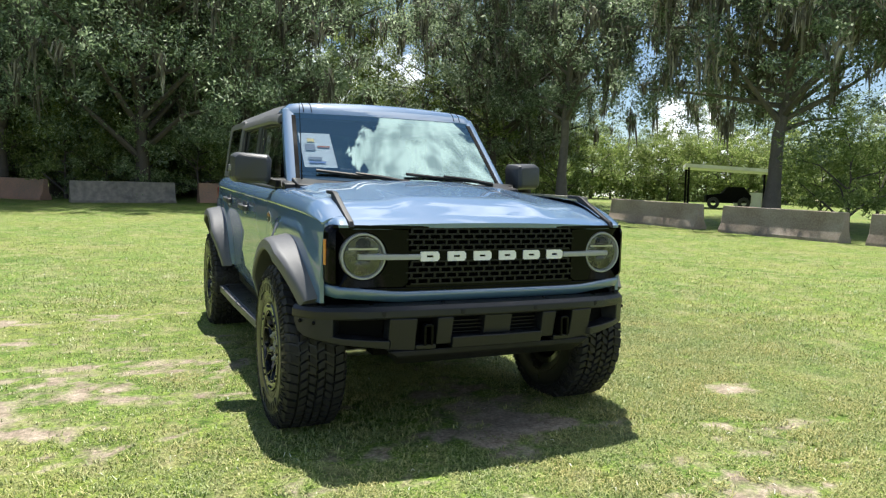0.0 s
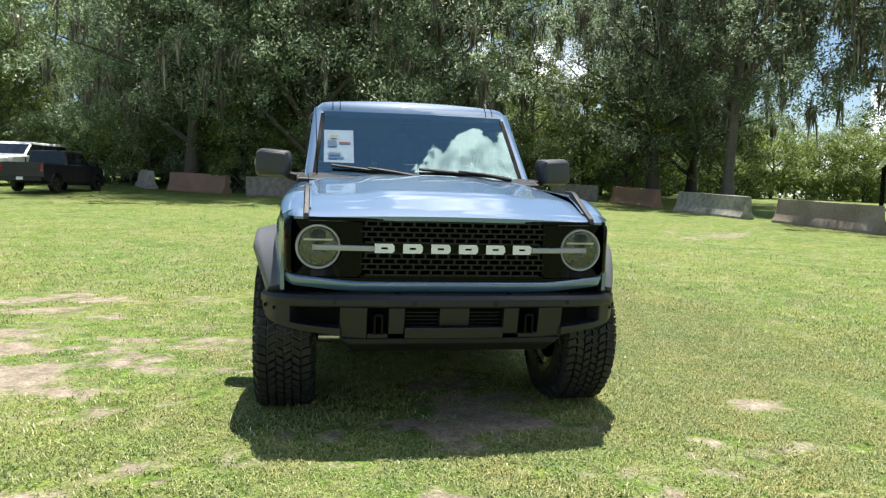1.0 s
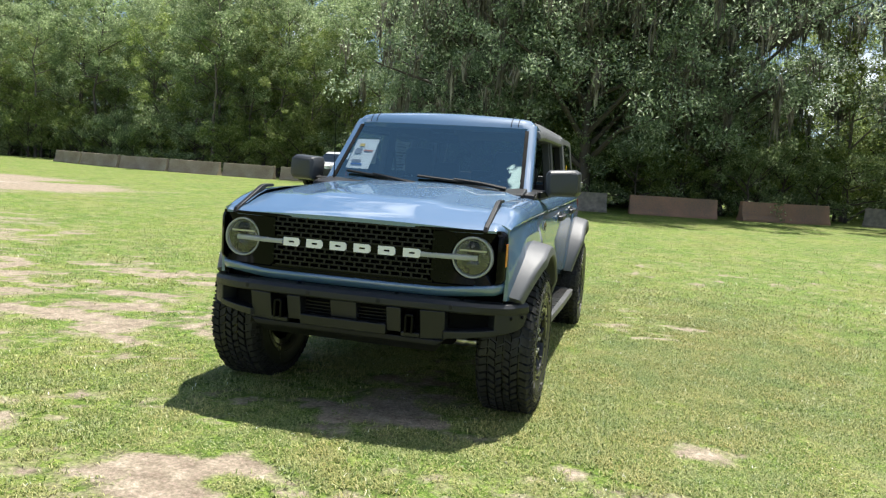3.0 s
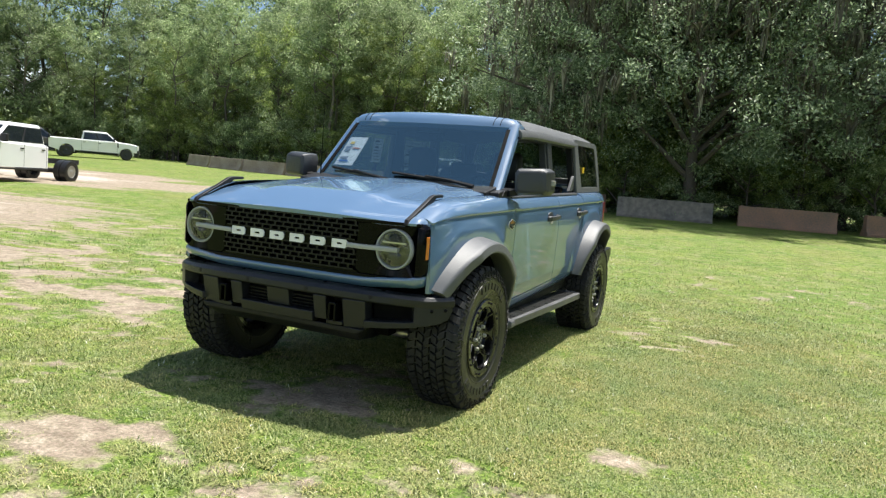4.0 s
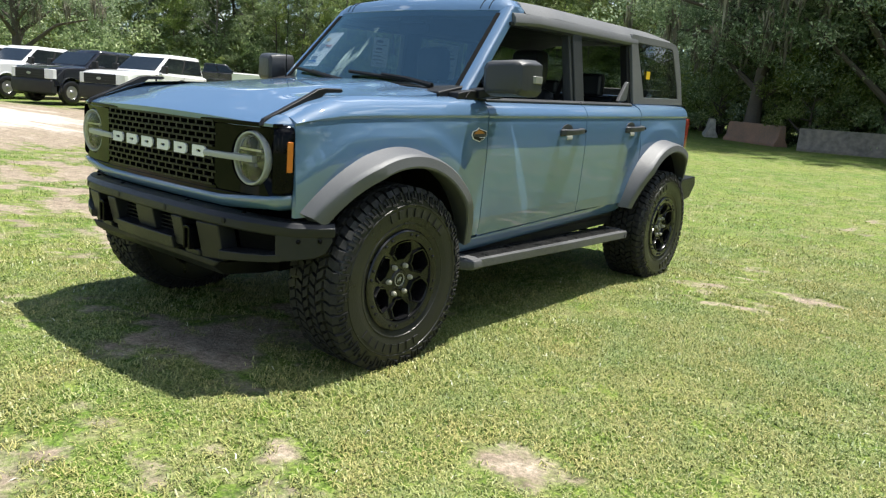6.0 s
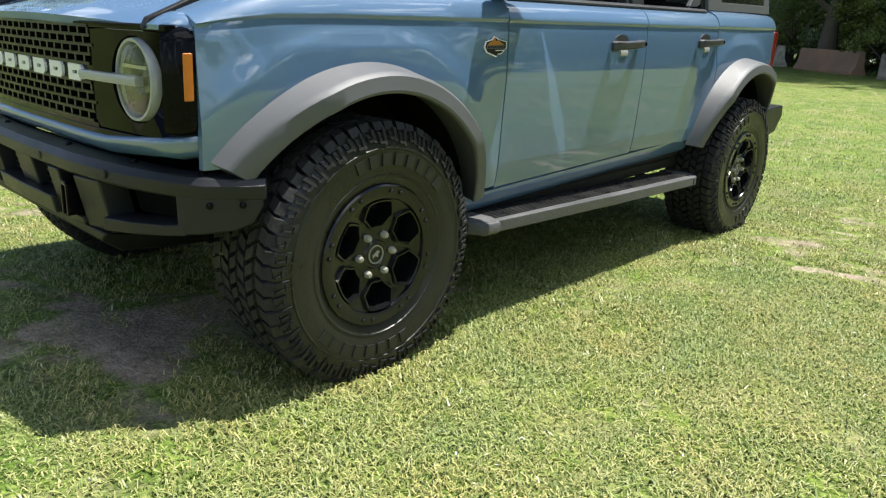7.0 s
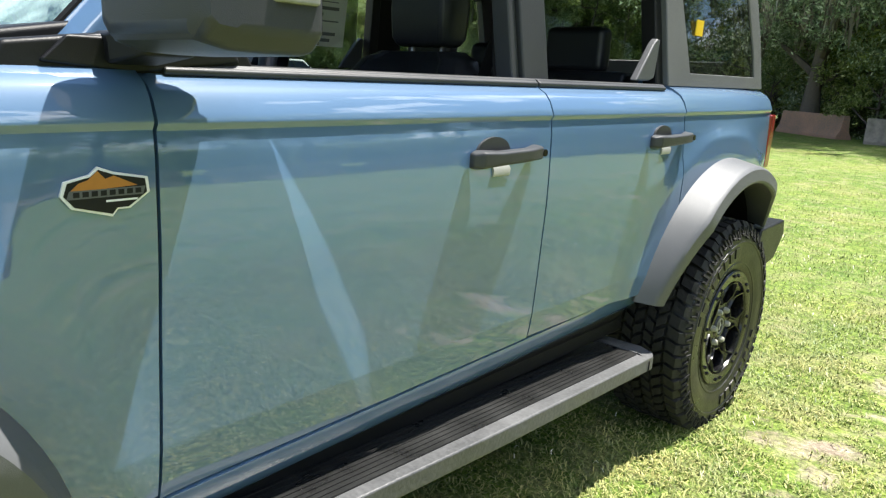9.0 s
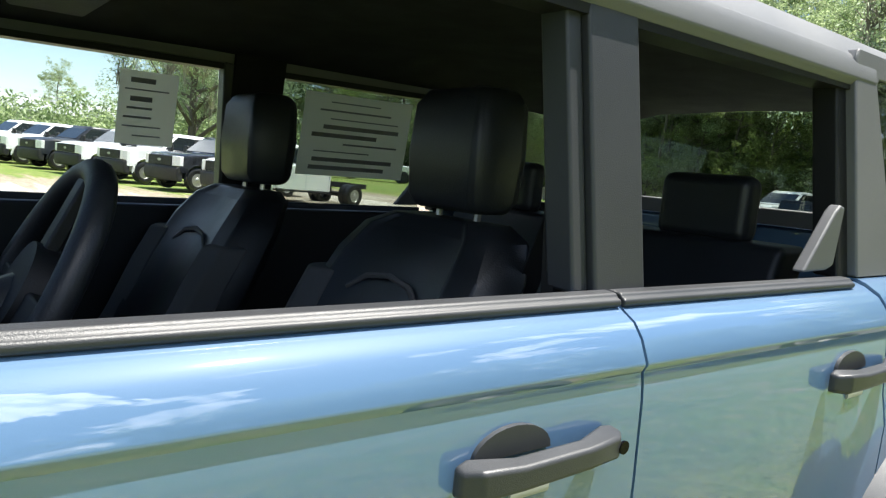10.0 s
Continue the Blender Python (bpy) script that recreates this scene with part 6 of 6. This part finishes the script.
for s in (1, -1):
    m = Matrix.Translation((s * 0.37, 0 if s > 0 else -0.115, 0))
    seat = cpart("front_seat", Geo().loft(seat_rings(0.25, [(1.56, 0.86, 0.23, 0.07), (1.60, 0.95, 0.255, 0.075), (1.66, 1.10, 0.262, 0.07), (1.72, 1.22, 0.245, 0.062), (1.755, 1.28, 0.21, 0.055), (1.77, 1.305, 0.15, 0.04)]), m=m), LEATHER, None, "black and grey bucket seat", 0.012, seg=3)
    for q in (1, -1):
        cpart("seat_bolster", Geo().loft([[(q * (x + 0.015) + 0, y + dy, z) for x, dy in ((0.15, -0.075), (0.20, -0.11), (0.25, -0.085), (0.262, -0.02), (0.20, -0.03))] for y, z in ((1.56, 0.88), (1.60, 0.96), (1.655, 1.09), (1.70, 1.18))], m=m), CLOTH, seat, "grey fabric bolster", 0.008)
    cpart("seat_base", Geo().loft([[(x, y, z + dz) for x, dz in ((-0.26, -0.10), (-0.26, 0.04), (-0.17, 0.05), (-0.14, 0.02), (0.14, 0.02), (0.17, 0.05), (0.26, 0.04), (0.26, -0.10))] for y, z in ((1.02, 0.83), (1.06, 0.87), (1.35, 0.85), (1.60, 0.83))], m=m), LEATHER, seat, "", 0.015)
    cpart("headrest", Geo().loft([[(w * cx, 1.790 + t * cy, z) for cx, cy in ((-1, -0.5), (-1, 0.6), (-0.8, 1), (0.8, 1), (1, 0.6), (1, -0.5), (0.85, -1), (-0.85, -1))] for z, w, t in ((1.320, 0.105, 0.045), (1.345, 0.118, 0.060), (1.43, 0.122, 0.066), (1.52, 0.116, 0.062), (1.55, 0.095, 0.045))], m=m), LEATHER, seat, "black padded headrest", 0.012, seg=3)
    for q in (1, -1):
        cpart("headrest_post", Geo().tube([(q * 0.06, 1.785, 1.28), (q * 0.06, 1.79, 1.37)], 0.007, 8, m), STEEL, seat)
    cpart("seat_stitch", Geo().tube([(-0.12, 1.628, 1.155), (-0.07, 1.640, 1.185), (0, 1.644, 1.195), (0.07, 1.640, 1.185), (0.12, 1.628, 1.155)], 0.006, 6, m), CLOTH, seat)
bench = cpart("rear_bench", Geo().loft([[(x, y + dy, z) for x, dy in ((-0.62, 0), (-0.62, 0.13), (0.62, 0.13), (0.62, 0), (0.30, -0.03), (-0.30, -0.03))] for y, z in ((2.40, 0.85), (2.47, 1.05), (2.54, 1.24), (2.56, 1.28))]), LEATHER, None, "black rear bench", 0.02)
cpart("bench_cushion", Geo().box(-0.62, 0.62, 1.98, 2.45, 0.72, 0.90), LEATHER, bench, "", 0.03)
for x in (-0.38, 0.0, 0.38):
    cpart("headrest", Geo().box(x - 0.13, x + 0.13, 2.56, 2.64, 1.27, 1.44 if x else 1.38), LEATHER, bench, "", 0.03, seg=3)
cpart("dashboard", Geo().prism([(0.70, 0.95), (0.70, 1.215), (0.80, 1.235), (0.93, 1.225), (0.99, 1.17), (0.97, 1.02), (0.88, 0.92)], "x", -0.72, 0.72), DASH, None, "dark dashboard", 0.015)
cpart("screen", Geo().box(-0.13, 0.17, 0.955, 0.985, 1.10, 1.265), GLOSS, None, "black centre screen", 0.008)
cpart("console", Geo().box(-0.11, 0.11, 0.95, 1.75, 0.70, 0.98), DASH, None, "", 0.02)
wheel_at = Matrix.Translation((0.40, 1.060, 1.185)) @ Matrix.Rotation(radians(-25), 4, "X")
ring = [(0.187 * math.cos(a * math.pi / 20), 0, 0.187 * math.sin(a * math.pi / 20)) for a in range(41)]
steer = cpart("steering_wheel", Geo().tube(ring, 0.0195, 12, wheel_at), LEATHER, None, "black steering wheel")
cpart("wheel_hub", Geo().lathe([(0.075, -0.02), (0.078, 0.01), (0.05, 0.03), (0.01, 0.035)], 24, wheel_at @ Matrix.Rotation(math.pi / 2, 4, "Z")), DASH, steer)
for a in (0, 180, 270):
    cpart("wheel_spoke", Geo().box(0.06, 0.175, -0.012, 0.008, -0.022, 0.022, wheel_at @ Matrix.Rotation(radians(a), 4, "Y")), DASH, steer, "", 0.005)
cpart("column", Geo().tube([(0.38, 0.80, 1.08), (0.38, 1.08, 1.18)], 0.045, 12), DASH, steer)
cpart("headliner", Geo().slab([[(x, y, roof_z(x, y) - 0.055 - (0.02 if abs(x) > 0.6 else 0)) for x in (-0.67, -0.4, 0, 0.4, 0.67)] for y in (1.10, 1.6, 2.4, 3.38)], (0, 0, -0.01)), LINER)
cpart("overhead_console", Geo().box(-0.10, 0.10, 1.10, 1.30, 1.700, 1.735), DASH, None, "", 0.012)
cpart("sun_visor", Geo().box(-0.52, -0.16, 1.105, 1.27, 1.690, 1.712), CLOTH, None, "grey sun visor", 0.008)
cpart("sun_visor", Geo().box(0.16, 0.52, 1.105, 1.27, 1.690, 1.712), CLOTH, None, "grey sun visor", 0.008)
cpart("rear_view_mirror", Geo().box(-0.12, 0.12, 1.02, 1.045, 1.585, 1.650), GLOSS, None, "black rear-view mirror", 0.01)
cpart("sensor_box", Geo().prism([(0.98, 1.66), (1.05, 1.735), (1.12, 1.72), (1.06, 1.65)], "x", -0.09, 0.09), PLASTIC, None, "", 0.006)
for s in (1, -1):
    cpart("door_lining", Geo().prism([(0.74, 0.60), (0.74, 1.225), (2.52, 1.225), (2.52, 0.60)], "x", s * 0.700, s * 0.752), DASH, None, "", 0.01)
    cpart("pillar_lining", Geo().loft([[(s * x, y, z) for x, y in ((xo - 0.04, 1.70), (xo - 0.015, 1.70), (xo - 0.015, 1.86), (xo - 0.04, 1.86))] for xo, z in ((0.74, 1.22), (0.69, 1.69))]), LINER)
    cpart("window_divider", Geo().prism([(2.365, 1.250), (2.46, 1.252), (2.492, 1.262), (2.505, 1.385), (2.485, 1.390), (2.465, 1.375)], "x", s * 0.735, s * 0.762), FLARE, None, "black triangular window corner", 0.006)
    cpart("seat_belt", Geo().slab([[(s * (0.655 - 0.02 * k), 1.80 + w - 0.02 * k, 1.52 - 0.11 * k) for w in (0, 0.05)] for k in range(6)], (s * 0.002, 0, 0)), LINER)
# the passenger's windows are shut; those on the driver's side are wound down
for ya, yb, yc, yd, mat in ((0.86, 1.70, 0.99, 1.668, GLASS), (1.85, 2.47, 1.815, 2.43, TINT)):
    g = Geo().loft([[(-x, y, z) for x, y, z in ((0.752, ya, 1.24), (0.752, yb, 1.24), (0.704, yd, 1.645), (0.704, yc, 1.645))], [(-x + 0.004, y, z) for x, y, z in ((0.752, ya, 1.24), (0.752, yb, 1.24), (0.704, yd, 1.645), (0.704, yc, 1.645))]])
    w = cpart("side_window", g, mat, None, "shut side window")
    w.visible_shadow = False


def sheet_inside(y0, y1, z0, z1, name="window_sheet"):
    x = lambda z: -(0.752 - (z - 1.24) * 0.1185) + 0.008
    return Geo().slab([[(x(z), y, z) for y in (y0, y1)] for z in (z0, z1)], (0.0008, 0, 0)), x


for y0, y1, z0, z1, n in ((1.398, 1.556, 1.393, 1.599, 7), (1.956, 2.373, 1.340, 1.612, 9)):
    g, xf = sheet_inside(y0, y1, z0, z1)
    sheet = cpart("window_sheet", g, BACKPAPER, None, "white printed paper sheet stuck inside the window")
    r2 = random.Random(n)
    for k in range(n):
        z = z1 - (k + 1) * (z1 - z0) / (n + 1)
        a = y0 + (y1 - y0) * r2.uniform(0.08, 0.4)
        b = y0 + (y1 - y0) * r2.uniform(0.55, 0.92)
        h = r2.choice((0.004, 0.006, 0.014))
        cpart("print", Geo().slab([[(xf(zz) + 0.0014, y, zz) for y in (a, b)] for zz in (z - h / 2, z + h / 2)], (0.0003, 0, 0)), INK, sheet)

# ---- parked trucks ----
WHITEPAINT = material("white_car_paint", (0.86, 0.86, 0.87), 0.3, 0, 0.03, 2, 60, 0, 1.0)
BLACKPAINT = material("black_car_paint", (0.012, 0.013, 0.018), 0.25, 0.1, 0.1, 2, 60, 0, 1.0)
GREYPAINT = material("dark_grey_car_paint", (0.012, 0.015, 0.021), 0.4, 0.0, 0.1, 2, 60, 0, 0.25)
CARGLASS = material("dark_car_glass", (0.015, 0.020, 0.024), 0.05, 0, 0.1, 2, 30, 0, 0.5)
TRIM = material("truck_black_trim", (0.015, 0.015, 0.016), 0.6, 0, 0.1, 4, 200, 0.1)
ALLOY = material("truck_steel_wheel", (0.45, 0.45, 0.44), 0.35, 0.8, 0.1, 10, 90)


def truck(label, paint, x, y, heading, kind="pickup", scale=1.0, rim=ALLOY):
    """A full-size truck facing -y at heading 0. kind: pickup, chassis or suv."""
    t = tagged(new("parked_truck"), label, "truck" if kind != "suv" else "car", "parked trucks")
    t.matrix_basis = Matrix.Translation((x, y, land(x, y))) @ Matrix.Rotation(heading, 4, "Z") @ Matrix.Diagonal((scale, scale, scale, 1))
    fa, ra = -2.10, 1.95 if kind != "chassis" else 2.30
    rear = {"pickup": 3.15, "chassis": 1.02, "suv": 2.55}[kind]
    cab_end = {"pickup": 1.02, "chassis": 1.00, "suv": 2.45}[kind]
    tail_z = 1.36 if kind == "pickup" else 1.32

    def arch_pts(c, r=0.50):
        return [(c + r * math.cos(a * math.pi / 8), 0.42 + r * math.sin(a * math.pi / 8)) for a in range(8, -1, -1)]

    prof = [(-2.92, 0.62), (-2.62, 0.62)] + arch_pts(fa) + [(fa + 0.56, 0.50)]
    if kind != "chassis":
        prof += [(ra - 0.56, 0.50)] + arch_pts(ra) + [(rear - 0.03, 0.60)]
    else:
        prof += [(rear, 0.50)]
    prof += [(rear, tail_z), (cab_end, tail_z), (-1.30, 1.37), (-1.50, 1.36), (-2.30, 1.31), (-2.70, 1.25), (-2.88, 1.17), (-2.94, 1.05)]
    rings = []
    for w, drop, back in ((-1.0, 0.085, 0.10), (-0.975, 0.045, 0.055), (-0.90, 0.012, 0.02), (-0.70, 0, 0), (0.70, 0, 0), (0.90, 0.012, 0.02), (0.975, 0.045, 0.055), (1.0, 0.085, 0.10)):
        rings.append([(w, py + back * interp(py, [-2.9, -2.3], [1, 0]), pz - drop * interp(pz, [0.95, 1.20], [0, 1])) for py, pz in prof])
    body = part("body", Geo().loft(rings), paint, t, "", angle=28)
    # cab with raked screen
    roof = 2.0
    lo = [(-0.94, -1.52), (0.94, -1.52), (0.94, cab_end), (-0.94, cab_end)]
    hi = [(-0.83, -0.76), (0.83, -0.76), (0.83, cab_end - (0.12 if kind != "suv" else 0.30)), (-0.83, cab_end - (0.12 if kind != "suv" else 0.30))]
    def cab_ring(z, f, shrink=0.0):
        # eight-sided outline between the belt and the roof, its corners cut
        out = []
        for (ax, ay), (bx, by), turn in ((lo[0], hi[0], 1), (lo[1], hi[1], 0), (lo[2], hi[2], 1), (lo[3], hi[3], 0)):
            x, y = ax + (bx - ax) * f, ay + (by - ay) * f
            x, y = x * (1 - shrink), y + shrink * (0.9 if y < 0 else -0.9)
            cut = [(x, y - math.copysign(0.10, y - 0.0) * 1.0), (x - math.copysign(0.09, x), y)]
            out += cut if turn else cut[::-1]
        return [(px, py, z) for px, py in out]

    part("cab", Geo().loft([cab_ring(1.30, 0.0), cab_ring(1.55, 0.38), cab_ring(roof - 0.10, 0.93), cab_ring(roof - 0.045, 1.0, 0.015), cab_ring(roof - 0.012, 1.0, 0.06), cab_ring(roof, 1.0, 0.16)]), paint, t, "", angle=40)

    def on_cab(px, py0, py1, z0, z1, s):
        f = lambda z: (z - 1.30) / (roof - 0.05 - 1.30)
        xx = lambda z: s * (0.94 + (0.83 - 0.94) * f(z) + 0.003)
        front = lambda z: -1.52 + 0.76 * f(z)
        back = lambda z: cab_end - (0.12 if kind != "suv" else 0.30) * f(z)
        ys = lambda v, z: front(z) + (back(z) - front(z)) * v
        return [[(xx(z), ys(v, z), z) for v in (py0, py1)] for z in (z0, z1)]

    cols = ((0.07, 0.50), (0.54, 0.93)) if kind != "suv" else ((0.05, 0.32), (0.35, 0.63), (0.66, 0.94))
    for s in (1, -1):
        part("window_trim", Geo().slab(on_cab(0, cols[0][0] - 0.015, cols[-1][1] + 0.015, 1.36, 1.875, s), (s * 0.004, 0, 0)), TRIM, t, "black window surround")
        for c in (fa, ra) if kind != "chassis" else (fa,):
            lip = [(s * 0.992, c + 0.515 * math.cos(radians(q)), 0.42 + 0.515 * math.sin(radians(q))) for q in range(-6, 187, 12)]
            part("arch_lip", Geo().tube(lip, 0.024, 6), paint, t)
        for a, b in cols:
            part("side_window", Geo().slab(on_cab(0, a, b, 1.385, 1.855, s), (s * 0.009, 0, 0)), CARGLASS, t)
        for a in (cols[0][1] - 0.06, cols[1][1] - 0.06):
            yy = -1.4 + (cab_end + 1.4) * a
            part("door_handle", Geo().box(s * 0.985, s * 1.015, yy, yy + 0.16, 1.12, 1.16), TRIM, t)
        part("wing_mirror", Geo().box(s * 1.0, s * 1.24, -1.28, -1.16, 1.32, 1.58), TRIM, t, "", 0.03)
        part("head_lamp", Geo().prism([(s * 0.71, -2.975), (s * 0.90, -2.955), (s * 1.0, -2.86), (s * 1.005, -2.72), (s * 0.9, -2.75), (s * 0.71, -2.80)], "z", 0.84, 1.17), WHITE, t, "clear head lamp", 0.02)
        part("fender_vent", Geo().prism([(-1.56, 0.92), (-1.52, 1.26), (-1.44, 1.26), (-1.47, 0.92)], "x", s * 0.99, s * 1.006), TRIM, t)
        for yy in (-1.46, -0.16, cab_end - 0.06):
            part("door_gap", Geo().box(s * 0.99, s * 1.003, yy, yy + 0.012, 0.52, 1.30), TRIM, t)
        part("side_step", Geo().box(s * 0.90, s * 1.04, -1.50, cab_end, 0.42, 0.48), TRIM, t, "", 0.01)
        if kind != "chassis":
            part("tail_lamp", Geo().box(s * 0.86, s * 0.992, rear - 0.10, rear + 0.012, 0.95, 1.30), RED, t, "red tail lamp", 0.01)
    f0, f1 = 0.09, 0.90
    z0, z1 = 1.30 + 0.66 * f0, 1.30 + 0.60 * f1
    wsq = lambda z, k: (k * (0.94 - 0.11 * (z - 1.3) / 0.65) * 0.92, -1.52 + 0.76 * (z - 1.3) / 0.65 - 0.008, z)
    part("windshield", Geo().slab([[wsq(z, -1), wsq(z, 1)] for z in (1.41, 1.87)], (0, -0.008, 0.004)), CARGLASS, t)
    bz = lambda z, k: (k * (0.94 - 0.11 * (z - 1.3) / 0.65) * 0.84, cab_end - (0.12 if kind != "suv" else 0.30) * (z - 1.3) / 0.63 + 0.006, z)
    part("rear_window", Geo().slab([[bz(z, -1), bz(z, 1)] for z in (1.44, 1.84)], (0, 0.008, 0)), CARGLASS, t)
    part("grille", Geo().box(-0.69, 0.69, -2.985, -2.88, 0.84, 1.16), TRIM, t, "black grille", 0.02)
    for k in range(3):
        part("grille_bar", Geo().box(-0.66, 0.66, -2.998, -2.98, 0.90 + 0.085 * k, 0.925 + 0.085 * k), GRILLE, t)
    part("grille_mark", Geo().lathe([(0.10, 0), (0.10, 0.012), (0.02, 0.016)], 20, Matrix.Translation((0, -2.995, 1.0)) @ Matrix.Rotation(-math.pi / 2, 4, "Z") @ Matrix.Diagonal((1, 1, 0.45, 1))), ALLOY, t)
    part("front_bumper", Geo().loft([[(px, py + 0.10 * (abs(px) / 0.98) ** 3, pz) for py, pz in ((-2.80, 0.30), (-3.00, 0.34), (-3.06, 0.52), (-3.05, 0.78), (-2.98, 0.83), (-2.80, 0.83))] for px in (-0.99, -0.8, -0.4, 0, 0.4, 0.8, 0.99)]), TRIM, t, "black bumper", 0.05)
    if kind != "chassis":
        part("rear_bumper", Geo().box(-0.95, 0.95, rear - 0.03, rear + 0.15, 0.52, 0.72), TRIM if paint is not WHITEPAINT else ALLOY, t, "", 0.03)
        part("number_plate", Geo().box(-0.15, 0.15, rear + 0.150, rear + 0.156, 0.56, 0.70), WHITE, t)
    if kind == "pickup":
        part("bed_opening", Geo().box(-0.82, 0.82, cab_end + 0.06, rear - 0.08, 1.362, 1.366), TRIM, t, "dark load bed")
    if kind == "chassis":
        for s in (1, -1):
            part("frame_rail", Geo().box(s * 0.38, s * 0.46, 0.6, 3.5, 0.68, 0.86), TRIM, t)
        for yy in (1.2, 1.9, 2.7, 3.4):
            part("cross_member", Geo().box(-0.40, 0.40, yy, yy + 0.08, 0.70, 0.82), TRIM, t)
        part("rear_axle", Geo().tube([(-0.8, ra, 0.42), (0.8, ra, 0.42)], 0.09, 10), TRIM, t)
        part("fuel_tank", Geo().box(-0.75, -0.42, 0.8, 1.6, 0.52, 0.82), TRIM, t, "", 0.05)
    tyre = mesh_of("tyre", Geo().lathe([(0.23, 0.11), (0.30, 0.125), (0.38, 0.12), (0.41, 0.10), (0.415, 0), (0.41, -0.10), (0.38, -0.12), (0.30, -0.125), (0.23, -0.11)], 32, None, True), RUBBER)
    disc = mesh_of("rim", Geo().lathe([(0.232, 0.10), (0.22, 0.105), (0.19, 0.07), (0.10, 0.06), (0.08, 0.10), (0.05, 0.12), (0.01, 0.125)], 32), rim)
    # dark discs laid on the closed rim stand for the shade in its holes
    hole = Geo()
    for k in range(8):
        a = 2 * math.pi * k / 8
        hole.lathe([(0.026, 0.066), (0.026, 0.0725), (0.002, 0.0725)], 8, Matrix.Translation((0, 0.148 * math.cos(a), 0.148 * math.sin(a))))
    hole = mesh_of("rim_holes", hole, DARK)
    for s in (1, -1):
        for c in (fa, ra):
            wx = [0.87] if not (kind == "chassis" and c == ra) else [0.92, 0.66]
            for w in wx:
                wo = new("wheel", tyre)
                wo.parent = t
                wo.matrix_basis = Matrix.Translation((s * w, c, 0.415)) @ Matrix.Rotation(0 if s > 0 else math.pi, 4, "Z")
                ro = new("rim", disc)
                ro.parent = wo
                ho = new("rim_holes", hole)
                ho.parent = wo
    return t


for k, (paint, colour, kind) in enumerate(((WHITEPAINT, "white crew-cab truck with a bare chassis", "chassis"), (BLACKPAINT, "black crew-cab truck", "pickup"), (WHITEPAINT, "white crew-cab truck", "pickup"), (WHITEPAINT, "white crew-cab truck", "chassis"),
                                         (GREYPAINT, "dark grey crew-cab truck", "pickup"), (WHITEPAINT, "white crew-cab truck", "pickup"), (WHITEPAINT, "white crew-cab truck", "pickup"))):
    truck(colour + " parked on sand", paint, -20.2 - 2.85 * k, 10.9 - 0.9 * k, radians(17), kind, 0.93)
truck("dark matt pickup parked by the barriers", GREYPAINT, -10.6, 25.8, math.atan2(0.16, -0.99), "pickup", 0.78, BLACKPAINT)
truck("white sport utility car parked behind the dark pickup", WHITEPAINT, -13.9, 31.5, radians(-12), "suv", 0.95)
truck("white pickup parked before the woods", WHITEPAINT, -43.5, 33.2, math.atan2(0.64, -0.77), "pickup", 0.97, GREYPAINT)
truck("black pickup parked before the woods", BLACKPAINT, -46.2, 30.0, math.atan2(0.64, -0.77), "pickup", 0.97, GREYPAINT)
